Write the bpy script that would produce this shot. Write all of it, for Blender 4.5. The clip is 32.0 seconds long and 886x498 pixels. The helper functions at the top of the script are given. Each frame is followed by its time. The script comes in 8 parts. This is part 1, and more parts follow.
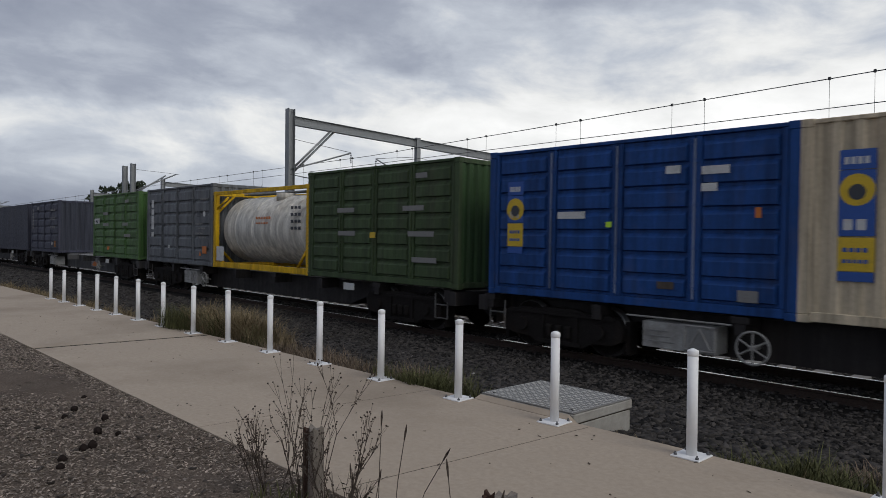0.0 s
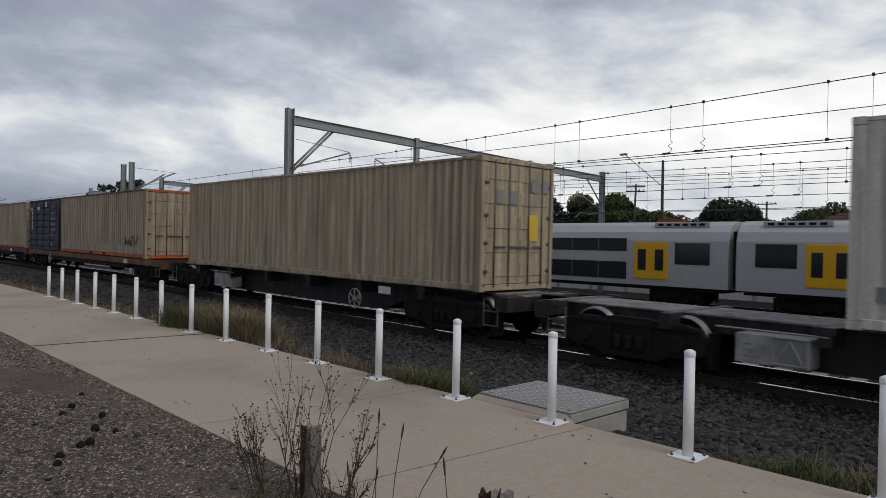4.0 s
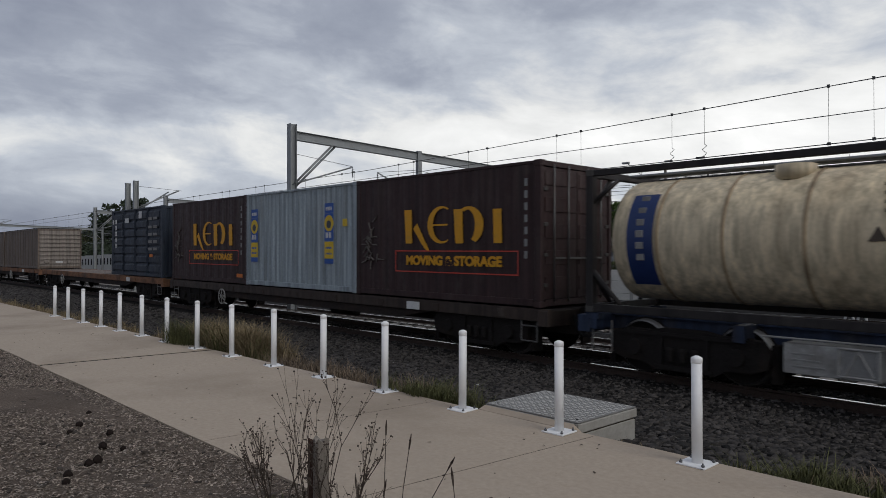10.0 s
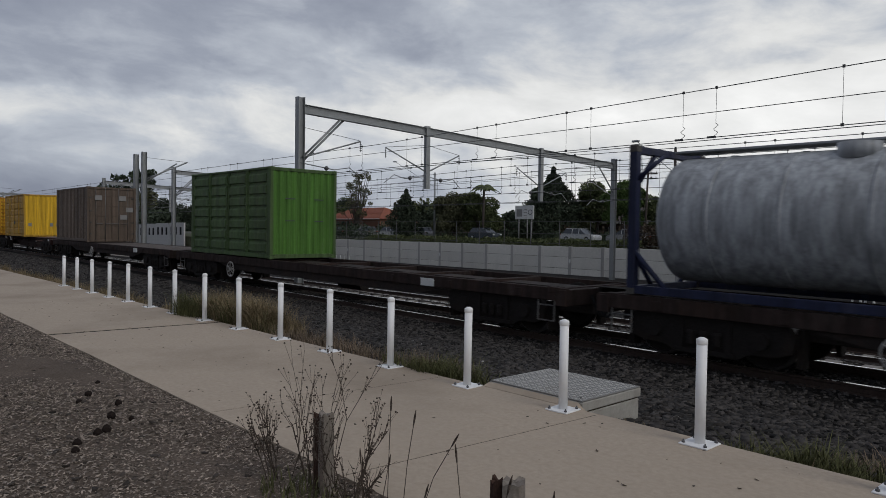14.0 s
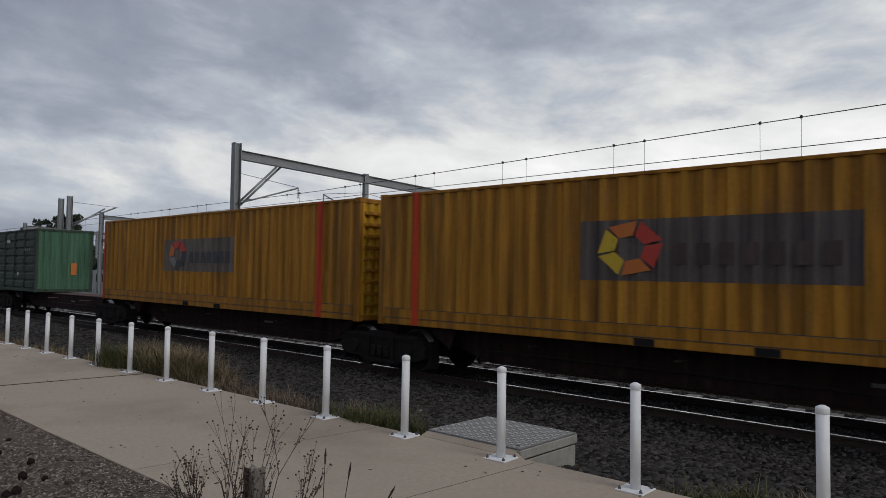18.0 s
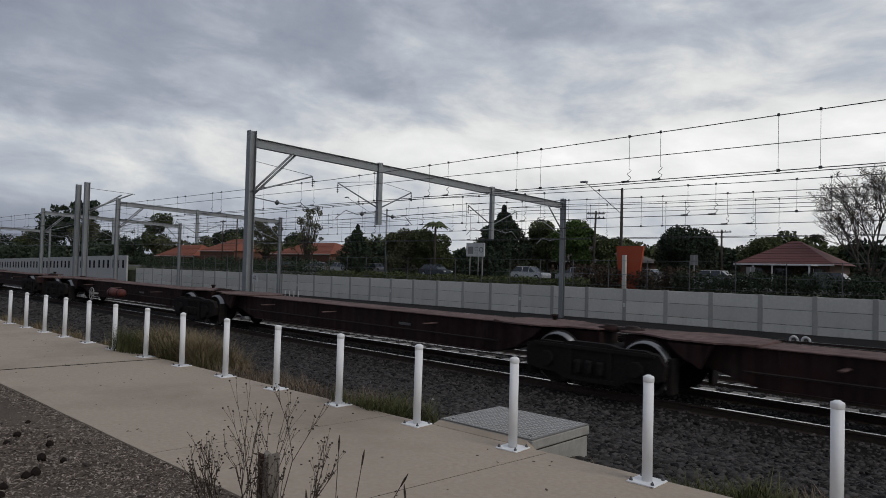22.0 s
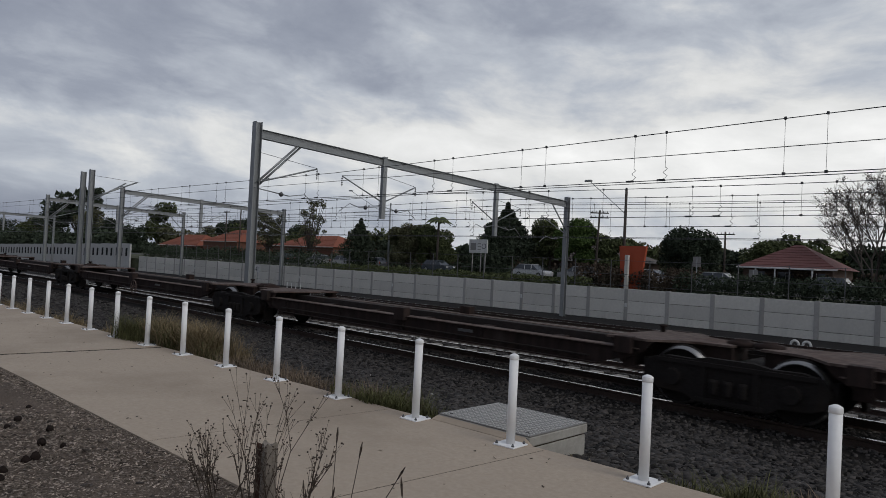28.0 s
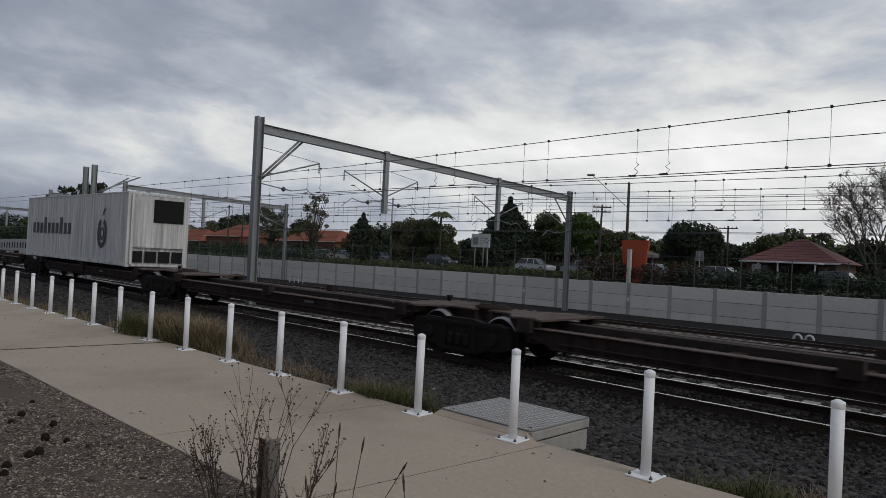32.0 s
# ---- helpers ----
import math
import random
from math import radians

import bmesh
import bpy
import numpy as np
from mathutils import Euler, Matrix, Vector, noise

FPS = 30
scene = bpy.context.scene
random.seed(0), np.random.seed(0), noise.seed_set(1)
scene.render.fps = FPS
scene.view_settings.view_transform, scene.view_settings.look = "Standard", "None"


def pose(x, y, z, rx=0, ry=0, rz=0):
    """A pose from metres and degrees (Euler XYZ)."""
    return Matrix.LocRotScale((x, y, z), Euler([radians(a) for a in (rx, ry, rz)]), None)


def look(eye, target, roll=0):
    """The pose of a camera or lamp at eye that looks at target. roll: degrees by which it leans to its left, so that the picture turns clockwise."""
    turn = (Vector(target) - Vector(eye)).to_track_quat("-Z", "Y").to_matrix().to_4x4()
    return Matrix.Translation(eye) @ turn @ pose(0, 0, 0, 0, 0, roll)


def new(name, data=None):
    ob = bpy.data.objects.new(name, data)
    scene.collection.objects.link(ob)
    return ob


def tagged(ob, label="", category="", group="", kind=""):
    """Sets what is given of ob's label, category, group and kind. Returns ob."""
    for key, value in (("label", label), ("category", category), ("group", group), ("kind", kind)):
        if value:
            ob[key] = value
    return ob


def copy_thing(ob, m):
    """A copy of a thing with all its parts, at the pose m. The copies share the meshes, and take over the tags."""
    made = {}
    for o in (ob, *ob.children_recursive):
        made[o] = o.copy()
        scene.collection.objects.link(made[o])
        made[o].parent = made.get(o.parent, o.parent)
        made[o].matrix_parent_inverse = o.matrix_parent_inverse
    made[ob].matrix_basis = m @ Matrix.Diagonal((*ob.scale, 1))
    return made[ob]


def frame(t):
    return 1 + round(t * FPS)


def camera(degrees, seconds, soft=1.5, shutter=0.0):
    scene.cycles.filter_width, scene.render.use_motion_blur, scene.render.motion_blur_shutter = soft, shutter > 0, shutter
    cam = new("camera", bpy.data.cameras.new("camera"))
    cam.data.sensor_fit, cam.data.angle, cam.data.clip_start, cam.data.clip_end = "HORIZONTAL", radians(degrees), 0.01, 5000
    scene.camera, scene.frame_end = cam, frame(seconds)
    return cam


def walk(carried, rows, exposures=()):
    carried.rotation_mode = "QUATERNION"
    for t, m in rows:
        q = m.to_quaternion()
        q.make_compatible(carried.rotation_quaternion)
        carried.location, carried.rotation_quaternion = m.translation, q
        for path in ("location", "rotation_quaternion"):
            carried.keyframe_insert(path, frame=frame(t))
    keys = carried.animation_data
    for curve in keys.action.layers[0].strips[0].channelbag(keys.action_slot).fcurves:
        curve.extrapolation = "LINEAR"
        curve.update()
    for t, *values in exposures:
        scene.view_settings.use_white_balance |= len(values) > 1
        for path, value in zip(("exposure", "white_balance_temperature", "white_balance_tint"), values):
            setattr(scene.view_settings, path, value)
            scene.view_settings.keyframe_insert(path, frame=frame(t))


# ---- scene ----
# ---------------- camera: hand-held on the spot, about 1.47 m above the path ----------------
# x runs along the railway (the freight train goes towards +x), y away from the camera, z up from the path
cam = camera(65.56, 32.0, soft=0.6, shutter=0.08)
CAMERA_ROWS = [
    (0.0, pose(-0.012, 0.008, 1.473, 89.394, -0.624, 46.757)),
    (0.5, pose(-0.010, 0.002, 1.466, 89.766, -0.216, 46.805)),
    (1.0, pose(-0.008, 0.009, 1.466, 89.885, -0.311, 46.945)),
    (1.5, pose(-0.000, 0.006, 1.468, 89.839, -0.557, 46.907)),
    (2.0, pose(-0.002, 0.004, 1.461, 89.626, -0.892, 46.640)),
    (2.5, pose(-0.002, 0.005, 1.471, 89.373, -0.453, 46.822)),
    (3.0, pose(-0.004, 0.015, 1.467, 89.344, -0.631, 46.852)),
    (3.5, pose(-0.003, 0.007, 1.466, 89.507, -0.847, 46.729)),
    (5.5, pose(-0.002, -0.004, 1.467, 89.188, -1.407, 46.619)),
    (6.0, pose(0.001, 0.001, 1.463, 89.079, -1.386, 46.782)),
    (6.5, pose(-0.002, 0.003, 1.466, 88.976, -1.391, 46.781)),
    (7.0, pose(0.000, 0.009, 1.465, 89.011, -1.264, 46.603)),
    (7.5, pose(-0.003, 0.014, 1.468, 89.129, -0.865, 46.604)),
    (8.0, pose(-0.004, 0.008, 1.469, 89.580, -0.147, 46.844)),
    (8.5, pose(-0.003, 0.011, 1.462, 89.876, 0.158, 46.887)),
    (9.0, pose(-0.006, 0.009, 1.464, 90.238, 0.008, 46.708)),
    (9.5, pose(0.008, -0.001, 1.461, 90.439, 0.020, 46.850)),
    (10.0, pose(0.006, -0.005, 1.457, 90.459, 0.144, 46.972)),
    (10.5, pose(0.046, -0.024, 1.471, 90.132, -1.461, 46.825)),
    (11.0, pose(0.001, 0.007, 1.469, 89.709, -1.750, 45.766)),
    (11.5, pose(-0.037, 0.030, 1.472, 90.072, -1.585, 45.814)),
    (12.0, pose(0.022, 0.003, 1.485, 90.309, -1.592, 45.270)),
    (12.5, pose(-0.017, 0.002, 1.460, 90.050, -1.259, 45.244)),
    (13.0, pose(-0.008, 0.007, 1.465, 88.946, -0.889, 46.937)),
    (13.5, pose(-0.004, 0.005, 1.465, 88.417, -0.759, 47.598)),
    (15.5, pose(0.017, -0.024, 1.484, 90.016, -0.399, 45.055)),
    (16.0, pose(-0.001, 0.002, 1.477, 91.315, -0.752, 42.617)),
    (16.5, pose(-0.004, 0.012, 1.473, 92.215, -0.968, 41.931)),
    (17.0, pose(-0.000, 0.018, 1.471, 92.526, -0.705, 42.068)),
    (17.5, pose(0.004, 0.005, 1.471, 92.508, -0.583, 42.418)),
    (18.0, pose(0.002, 0.005, 1.466, 92.454, -0.768, 42.417)),
    (18.5, pose(0.007, -0.002, 1.470, 92.220, -0.883, 42.394)),
    (19.0, pose(-0.019, 0.022, 1.478, 91.993, -0.908, 42.502)),
    (19.5, pose(-0.025, 0.027, 1.478, 91.846, -0.919, 42.684)),
    (20.0, pose(-0.007, 0.009, 1.469, 91.795, -1.089, 42.921)),
    (20.5, pose(0.001, -0.001, 1.467, 91.731, -1.234, 43.082)),
    (21.0, pose(0.002, 0.001, 1.465, 91.562, -1.266, 43.246)),
    (21.5, pose(0.004, 0.001, 1.467, 91.520, -1.317, 43.476)),
    (22.0, pose(0.000, -0.004, 1.468, 91.566, -1.430, 43.498)),
    (22.5, pose(0.006, -0.009, 1.466, 91.628, -1.451, 43.377)),
    (23.0, pose(0.001, 0.000, 1.467, 91.640, -1.439, 43.403)),
    (23.5, pose(0.003, 0.002, 1.466, 91.712, -1.432, 43.498)),
    (24.0, pose(0.004, 0.001, 1.466, 91.704, -1.531, 43.597)),
    (24.5, pose(0.002, 0.003, 1.467, 91.644, -1.515, 43.673)),
    (25.0, pose(0.017, -0.021, 1.464, 91.134, -2.674, 43.628)),
    (25.5, pose(0.006, -0.007, 1.469, 90.950, -2.870, 43.904)),
    (27.5, pose(0.001, -0.001, 1.464, 91.336, -2.704, 43.741)),
    (28.0, pose(0.006, -0.007, 1.465, 91.196, -2.799, 43.698)),
    (28.5, pose(0.002, -0.004, 1.462, 91.109, -2.850, 43.612)),
    (29.0, pose(0.001, -0.000, 1.464, 90.983, -2.813, 43.845)),
    (29.5, pose(0.002, -0.004, 1.463, 91.003, -2.909, 43.807)),
    (30.0, pose(0.005, -0.007, 1.463, 91.038, -3.037, 43.639)),
    (30.5, pose(0.002, -0.006, 1.466, 90.963, -3.045, 43.570)),
    (31.0, pose(0.003, 0.006, 1.461, 90.881, -2.812, 43.891)),
    (31.5, pose(-0.002, 0.003, 1.461, 90.790, -2.764, 44.021)),
    (32.0, pose(0.007, -0.003, 1.471, 90.721, -2.721, 43.901)),
]
walk(cam, CAMERA_ROWS, exposures=[(0, 0.15), (3.0, 0.16), (7.0, 0.17), (8.0, 0.08), (9.0, 0.10), (11.0, 0.08), (13.0, -0.03), (16.0, -0.02), (20.0, -0.02), (32, -0.04)])

# ---------------- world and sun: overcast, bright breaks low over the horizon ----------------
def build_world():
    w = bpy.data.worlds.new("overcast_sky")
    scene.world = w
    w.use_nodes = True
    nt = w.node_tree
    nt.nodes.clear()
    N = lambda kind: nt.nodes.new(kind)

    def math_node(op, a, b=None):
        n = N("ShaderNodeMath")
        n.operation = op
        for i, v in enumerate((a, b)):
            if v is None:
                continue
            if isinstance(v, (int, float)):
                n.inputs[i].default_value = v
            else:
                nt.links.new(v, n.inputs[i])
        return n.outputs[0]

    tc = N("ShaderNodeTexCoord")
    sep = N("ShaderNodeSeparateXYZ")
    nt.links.new(tc.outputs["Generated"], sep.inputs[0])
    x, y, z = sep.outputs
    # along the cloud bands (across the line of sight) and towards them
    across = math_node("MULTIPLY", math_node("ADD", x, y), 0.707)
    ahead = math_node("MULTIPLY", math_node("SUBTRACT", y, x), 0.707)
    comb = N("ShaderNodeCombineXYZ")
    nt.links.new(math_node("MULTIPLY", across, 1.9), comb.inputs[0])
    nt.links.new(math_node("ADD", math_node("MULTIPLY", z, 3.7), math_node("MULTIPLY", across, 0.22)), comb.inputs[1])
    nt.links.new(math_node("MULTIPLY", ahead, 1.2), comb.inputs[2])

    def cloud(scale, detail, rough, shift, squeeze, dist):
        mp = N("ShaderNodeMapping")
        mp.inputs["Location"].default_value = shift
        mp.inputs["Rotation"].default_value = (0, 0, radians(4))
        mp.inputs["Scale"].default_value = (squeeze, 1.0, 1.0)
        nt.links.new(comb.outputs[0], mp.inputs[0])
        n = N("ShaderNodeTexNoise")
        n.inputs["Scale"].default_value = scale
        n.inputs["Detail"].default_value = detail
        n.inputs["Roughness"].default_value = rough
        n.inputs["Distortion"].default_value = dist
        nt.links.new(mp.outputs[0], n.inputs["Vector"])
        return n.outputs["Fac"]

    big = cloud(1.5, 4, 0.5, (7.75, 1.9, 0.7), 0.9, 0.1)
    fine = cloud(4.2, 8, 0.58, (0.4, 5.2, 1.3), 0.9, 0.25)
    edge = cloud(2.6, 6, 0.55, (3.1, 2.2, 4.4), 0.7, 0.2)
    mix = math_node("ADD", math_node("MULTIPLY", big, 0.40), math_node("MULTIPLY", fine, 0.60))
    # the ragged lower edge of the dark deck, the bright band under it and the duller strip above the horizon
    ramp = N("ShaderNodeValToRGB")
    e = ramp.color_ramp.elements
    e[0].position, e[0].color = 0.0, (0.53, 0.53, 0.53, 1)
    e[1].position, e[1].color = 1.0, (0.44, 0.44, 0.44, 1)
    for p, c in ((0.06, 0.57), (0.11, 0.66), (0.150, 0.77), (0.185, 0.755), (0.208, 0.60), (0.24, 0.53), (0.30, 0.49), (0.37, 0.455), (0.6, 0.46)):
        q = ramp.color_ramp.elements.new(p)
        q.color = (c, c, c, 1)
    ragged = math_node("MULTIPLY", math_node("SUBTRACT", edge, 0.5), 0.13)
    nt.links.new(math_node("ADD", math_node("SUBTRACT", z, math_node("MULTIPLY", across, 0.055)), ragged), ramp.inputs[0])
    rv = N("ShaderNodeRGBToBW")
    nt.links.new(ramp.outputs[0], rv.inputs[0])
    val = math_node("ADD", math_node("MULTIPLY", math_node("SUBTRACT", mix, 0.5), 1.05), rv.outputs[0])
    # brighter towards the hidden sun, duller low down on the other side
    val = math_node("ADD", val, math_node("ADD", math_node("MULTIPLY", across, 0.27), -0.005))
    dull = math_node("MULTIPLY", math_node("MAXIMUM", math_node("MULTIPLY", across, -1.0), 0.0), math_node("MAXIMUM", math_node("SUBTRACT", 1.0, math_node("MULTIPLY", z, 5.6)), 0.0))
    val = math_node("SUBTRACT", val, math_node("MULTIPLY", dull, 0.42))
    high = math_node("MULTIPLY", math_node("MAXIMUM", across, 0.0), math_node("MAXIMUM", math_node("SUBTRACT", z, 0.15), 0.0))
    val = math_node("SUBTRACT", val, math_node("MULTIPLY", high, 1.0))
    col = N("ShaderNodeValToRGB")
    e = col.color_ramp.elements
    e[0].position, e[0].color = 0.18, (0.225, 0.25, 0.32, 1)
    e[1].position, e[1].color = 0.95, (1.0, 1.0, 0.99, 1)
    for p, c in ((0.40, (0.33, 0.36, 0.43)), (0.55, (0.49, 0.525, 0.585)), (0.70, (0.765, 0.77, 0.765))):
        q = col.color_ramp.elements.new(p)
        q.color = (*c, 1)
    nt.links.new(val, col.inputs[0])
    sky = N("ShaderNodeTexSky")
    sky.sky_type = "NISHITA"
    sky.sun_disc = False
    sky.sun_elevation = radians(48)
    sky.sun_rotation = radians(90)
    skys = N("ShaderNodeVectorMath")
    skys.operation = "SCALE"
    skys.inputs["Scale"].default_value = 0.08
    nt.links.new(sky.outputs[0], skys.inputs[0])
    mx = N("ShaderNodeMix")
    mx.data_type = "RGBA"
    mx.inputs["Factor"].default_value = 0.96
    nt.links.new(skys.outputs[0], mx.inputs["A"])
    nt.links.new(col.outputs[0], mx.inputs["B"])
    bg = N("ShaderNodeBackground")
    bg.inputs["Strength"].default_value = 1.0
    nt.links.new(mx.outputs["Result"], bg.inputs[0])
    out = N("ShaderNodeOutputWorld")
    nt.links.new(bg.outputs[0], out.inputs[0])


build_world()
sun = new("sun", bpy.data.lights.new("sun", "SUN"))
sun.data.energy, sun.data.angle, sun.data.color = 0.9, radians(24), (1.0, 0.97, 0.93)
sun.matrix_world = look((36, 0, 38), (0, 0, 0))


# ---------------- materials ----------------
def surface(name, base, rough=0.6, metal=0.0, vary=0.25, scale=6.0, dirt=None, dirt_amount=0.35, dirt_scale=1.2,
            bump=0.15, bump_scale=60.0, streak=False, random_tone=0.0, spec=0.4, island=False, runs=0.0):
    """A painted, stony or earthen surface: fine grain, broad stains (streak: drawn down the wall), relief."""
    m = bpy.data.materials.new(name)
    m.use_nodes = True
    nt = m.node_tree
    b = nt.nodes["Principled BSDF"]
    tc = nt.nodes.new("ShaderNodeTexCoord")

    def noise_at(sc, detail, stretch=None):
        n = nt.nodes.new("ShaderNodeTexNoise")
        n.inputs["Scale"].default_value = sc
        n.inputs["Detail"].default_value = detail
        n.inputs["Roughness"].default_value = 0.6
        if stretch:
            mp = nt.nodes.new("ShaderNodeMapping")
            mp.inputs["Scale"].default_value = stretch
            nt.links.new(tc.outputs["Object"], mp.inputs[0])
            nt.links.new(mp.outputs[0], n.inputs["Vector"])
        else:
            nt.links.new(tc.outputs["Object"], n.inputs["Vector"])
        return n.outputs["Fac"]

    def mix(kind, fac, a, c):
        n = nt.nodes.new("ShaderNodeMix")
        n.data_type, n.blend_type = "RGBA", kind
        for key, v in (("Factor", fac), ("A", a), ("B", c)):
            if isinstance(v, (int, float)):
                n.inputs[key].default_value = v
            elif isinstance(v, tuple):
                n.inputs[key].default_value = (*v, 1)
            else:
                nt.links.new(v, n.inputs[key])
        return n.outputs["Result"]

    def ramp(src, lo, hi, a=0.0, c=1.0):
        n = nt.nodes.new("ShaderNodeMapRange")
        n.inputs["From Min"].default_value, n.inputs["From Max"].default_value = lo, hi
        n.inputs["To Min"].default_value, n.inputs["To Max"].default_value = a, c
        nt.links.new(src, n.inputs[0])
        return n.outputs[0]

    fine = noise_at(scale * 8, 6)
    broad = noise_at(scale * 0.35, 4)
    lo = tuple(v * (1 - vary) for v in base)
    hi = tuple(min(1, v * (1 + vary)) for v in base)
    col = mix("MIX", ramp(fine, 0.3, 0.7), lo, hi)
    col = mix("MIX", ramp(broad, 0.35, 0.65, 0.0, 0.5), col, tuple(v * (1 - 0.6 * vary) for v in base))
    if dirt:
        d = noise_at(dirt_scale, 7, (1.0, 1.0, 0.16) if streak else None)
        col = mix("MIX", ramp(d, 0.62 - 0.25 * dirt_amount, 0.80, 0.0, min(1, dirt_amount * 2)), col, dirt)
    if runs:
        # rain runs and rubbed patches down the side
        tone = nt.nodes.new("ShaderNodeCombineColor")
        f = ramp(noise_at(7.0, 6, (1.0, 1.0, 0.05)), 0.36, 0.66, 1 - 0.75 * runs, 1 + 0.75 * runs)
        for i in range(3):
            nt.links.new(f, tone.inputs[i])
        col = mix("MULTIPLY", 1.0, col, tone.outputs[0])
        dust = ramp(noise_at(2.2, 8, (1.0, 1.0, 0.6)), 0.56, 0.78, 0.0, 0.35 * runs)
        col = mix("MIX", dust, col, (0.16, 0.145, 0.125))
    if random_tone:
        if island:
            g = nt.nodes.new("ShaderNodeNewGeometry")
            src = g.outputs["Random Per Island"]
        else:
            g = nt.nodes.new("ShaderNodeObjectInfo")
            src = g.outputs["Random"]
        tone = nt.nodes.new("ShaderNodeCombineColor")
        for i in range(3):
            nt.links.new(ramp(src, 0, 1, 1 - random_tone, 1 + random_tone), tone.inputs[i])
        col = mix("MULTIPLY", 1.0, col, tone.outputs[0])
    nt.links.new(col, b.inputs["Base Color"])
    nt.links.new(ramp(noise_at(scale * 3, 3), 0.3, 0.7, max(0.05, rough - 0.1), min(1, rough + 0.1)), b.inputs["Roughness"])
    b.inputs["Metallic"].default_value = metal
    b.inputs["Specular IOR Level"].default_value = spec
    if bump:
        bp = nt.nodes.new("ShaderNodeBump")
        bp.inputs["Strength"].default_value = bump
        bp.inputs["Distance"].default_value = 0.01
        nt.links.new(noise_at(bump_scale, 5), bp.inputs["Height"])
        nt.links.new(bp.outputs[0], b.inputs["Normal"])
    return m


def glass(name, tint=(0.02, 0.025, 0.03), rough=0.08):
    m = bpy.data.materials.new(name)
    m.use_nodes = True
    b = m.node_tree.nodes["Principled BSDF"]
    b.inputs["Base Color"].default_value = (*tint, 1)
    b.inputs["Roughness"].default_value = rough
    b.inputs["Specular IOR Level"].default_value = 0.7
    return m


MATS = {}


def paint(rgb, dirt_amount=0.3, rough=0.55, dirt=(0.05, 0.04, 0.033), vary=0.14):
    """Weathered container or wagon paint of that colour, made once."""
    key = (rgb, dirt_amount, rough, dirt)
    if key not in MATS:
        MATS[key] = surface("weathered_paint", rgb, rough, 0.0, vary, 2.0, dirt, dirt_amount, 1.3, 0.08, 30.0, streak=True, spec=0.22, runs=0.42)
    return MATS[key]


M_CONC = surface("path_concrete", (0.378, 0.310, 0.240), 0.85, 0, 0.12, 3.0, (0.215, 0.17, 0.125), 0.5, 0.42, 0.25, 120)
M_WALLC = surface("precast_concrete", (0.555, 0.54, 0.50), 0.85, 0, 0.10, 1.0, (0.26, 0.26, 0.255), 0.3, 0.7, 0.12, 20, streak=True, random_tone=0.10)
M_MULCH = surface("mulch_gravel", (0.125, 0.098, 0.078), 0.95, 0, 0.75, 9.0, (0.05, 0.042, 0.036), 0.4, 1.1, 1.0, 60, spec=0.12)
M_CHIP = surface("chips", (0.250, 0.209, 0.175), 0.95, 0, 0.3, 20, None, 0, 1, 0.2, 100, random_tone=0.85, island=True, spec=0.12)
# much darker than the stones: shade in the gaps between them painted in
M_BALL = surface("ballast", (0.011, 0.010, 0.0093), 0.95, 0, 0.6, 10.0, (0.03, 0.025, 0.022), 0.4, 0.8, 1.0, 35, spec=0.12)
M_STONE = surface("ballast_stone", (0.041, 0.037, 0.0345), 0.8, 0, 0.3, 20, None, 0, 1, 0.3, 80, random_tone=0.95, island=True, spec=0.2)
M_EARTH = surface("dry_earth", (0.085, 0.068, 0.05), 0.95, 0, 0.5, 3.0, (0.06, 0.065, 0.03), 0.5, 0.6, 0.8, 30, spec=0.12)
M_FAR = surface("far_ground", (0.07, 0.075, 0.045), 0.95, 0, 0.4, 0.2, (0.05, 0.045, 0.03), 0.4, 0.05, 0.2, 5, spec=0.12)
M_ASPH = surface("asphalt", (0.06, 0.06, 0.06), 0.9, 0, 0.2, 2.0, (0.04, 0.04, 0.04), 0.3, 0.4, 0.3, 60)
M_RAIL = surface("rail_side", (0.045, 0.030, 0.024), 0.8, 0.3, 0.3, 5.0, None, 0, 1, 0.2, 40)
M_RAILTOP = surface("rail_top", (0.55, 0.55, 0.55), 0.25, 1.0, 0.1, 5.0, None, 0, 1, 0.03, 40)
M_SLEEP = surface("sleeper_concrete", (0.235, 0.22, 0.203), 0.9, 0, 0.2, 4.0, (0.12, 0.09, 0.07), 0.4, 2.0, 0.2, 60, random_tone=0.2)
M_JOINT = surface("joint_soil", (0.010, 0.0097, 0.0094), 0.95, 0, 0.3, 9.0, spec=0.05)
M_WHITE = surface("bollard_white", (0.76, 0.76, 0.76), 0.45, 0, 0.04, 3.0, (0.45, 0.42, 0.38), 0.12, 4.0, 0.03, 40)
M_GALV = surface("galvanised", (0.27, 0.28, 0.285), 0.5, 0.6, 0.2, 5.0, (0.2, 0.2, 0.2), 0.3, 2.0, 0.05, 40)
M_STEELD = surface("dark_steel", (0.11, 0.11, 0.115), 0.6, 0.5, 0.2, 5.0, None, 0, 1, 0.05, 40)
M_WIRE = surface("wire", (0.07, 0.07, 0.072), 0.5, 0.5, 0.1, 5.0, None, 0, 1, 0, 40)
M_BLACK = surface("black_rubber", (0.015, 0.015, 0.016), 0.8, 0, 0.2, 5.0, None, 0, 1, 0.05, 40, spec=0.12)
M_BOGIE = surface("bogie_grime", (0.019, 0.0165, 0.0155), 0.85, 0.1, 0.4, 5.0, (0.042, 0.030, 0.022), 0.3, 2.0, 0.3, 40, spec=0.12)
M_WHEEL = surface("wheel_steel", (0.30, 0.295, 0.29), 0.45, 1.0, 0.15, 6.0, None, 0, 1, 0.05, 40)
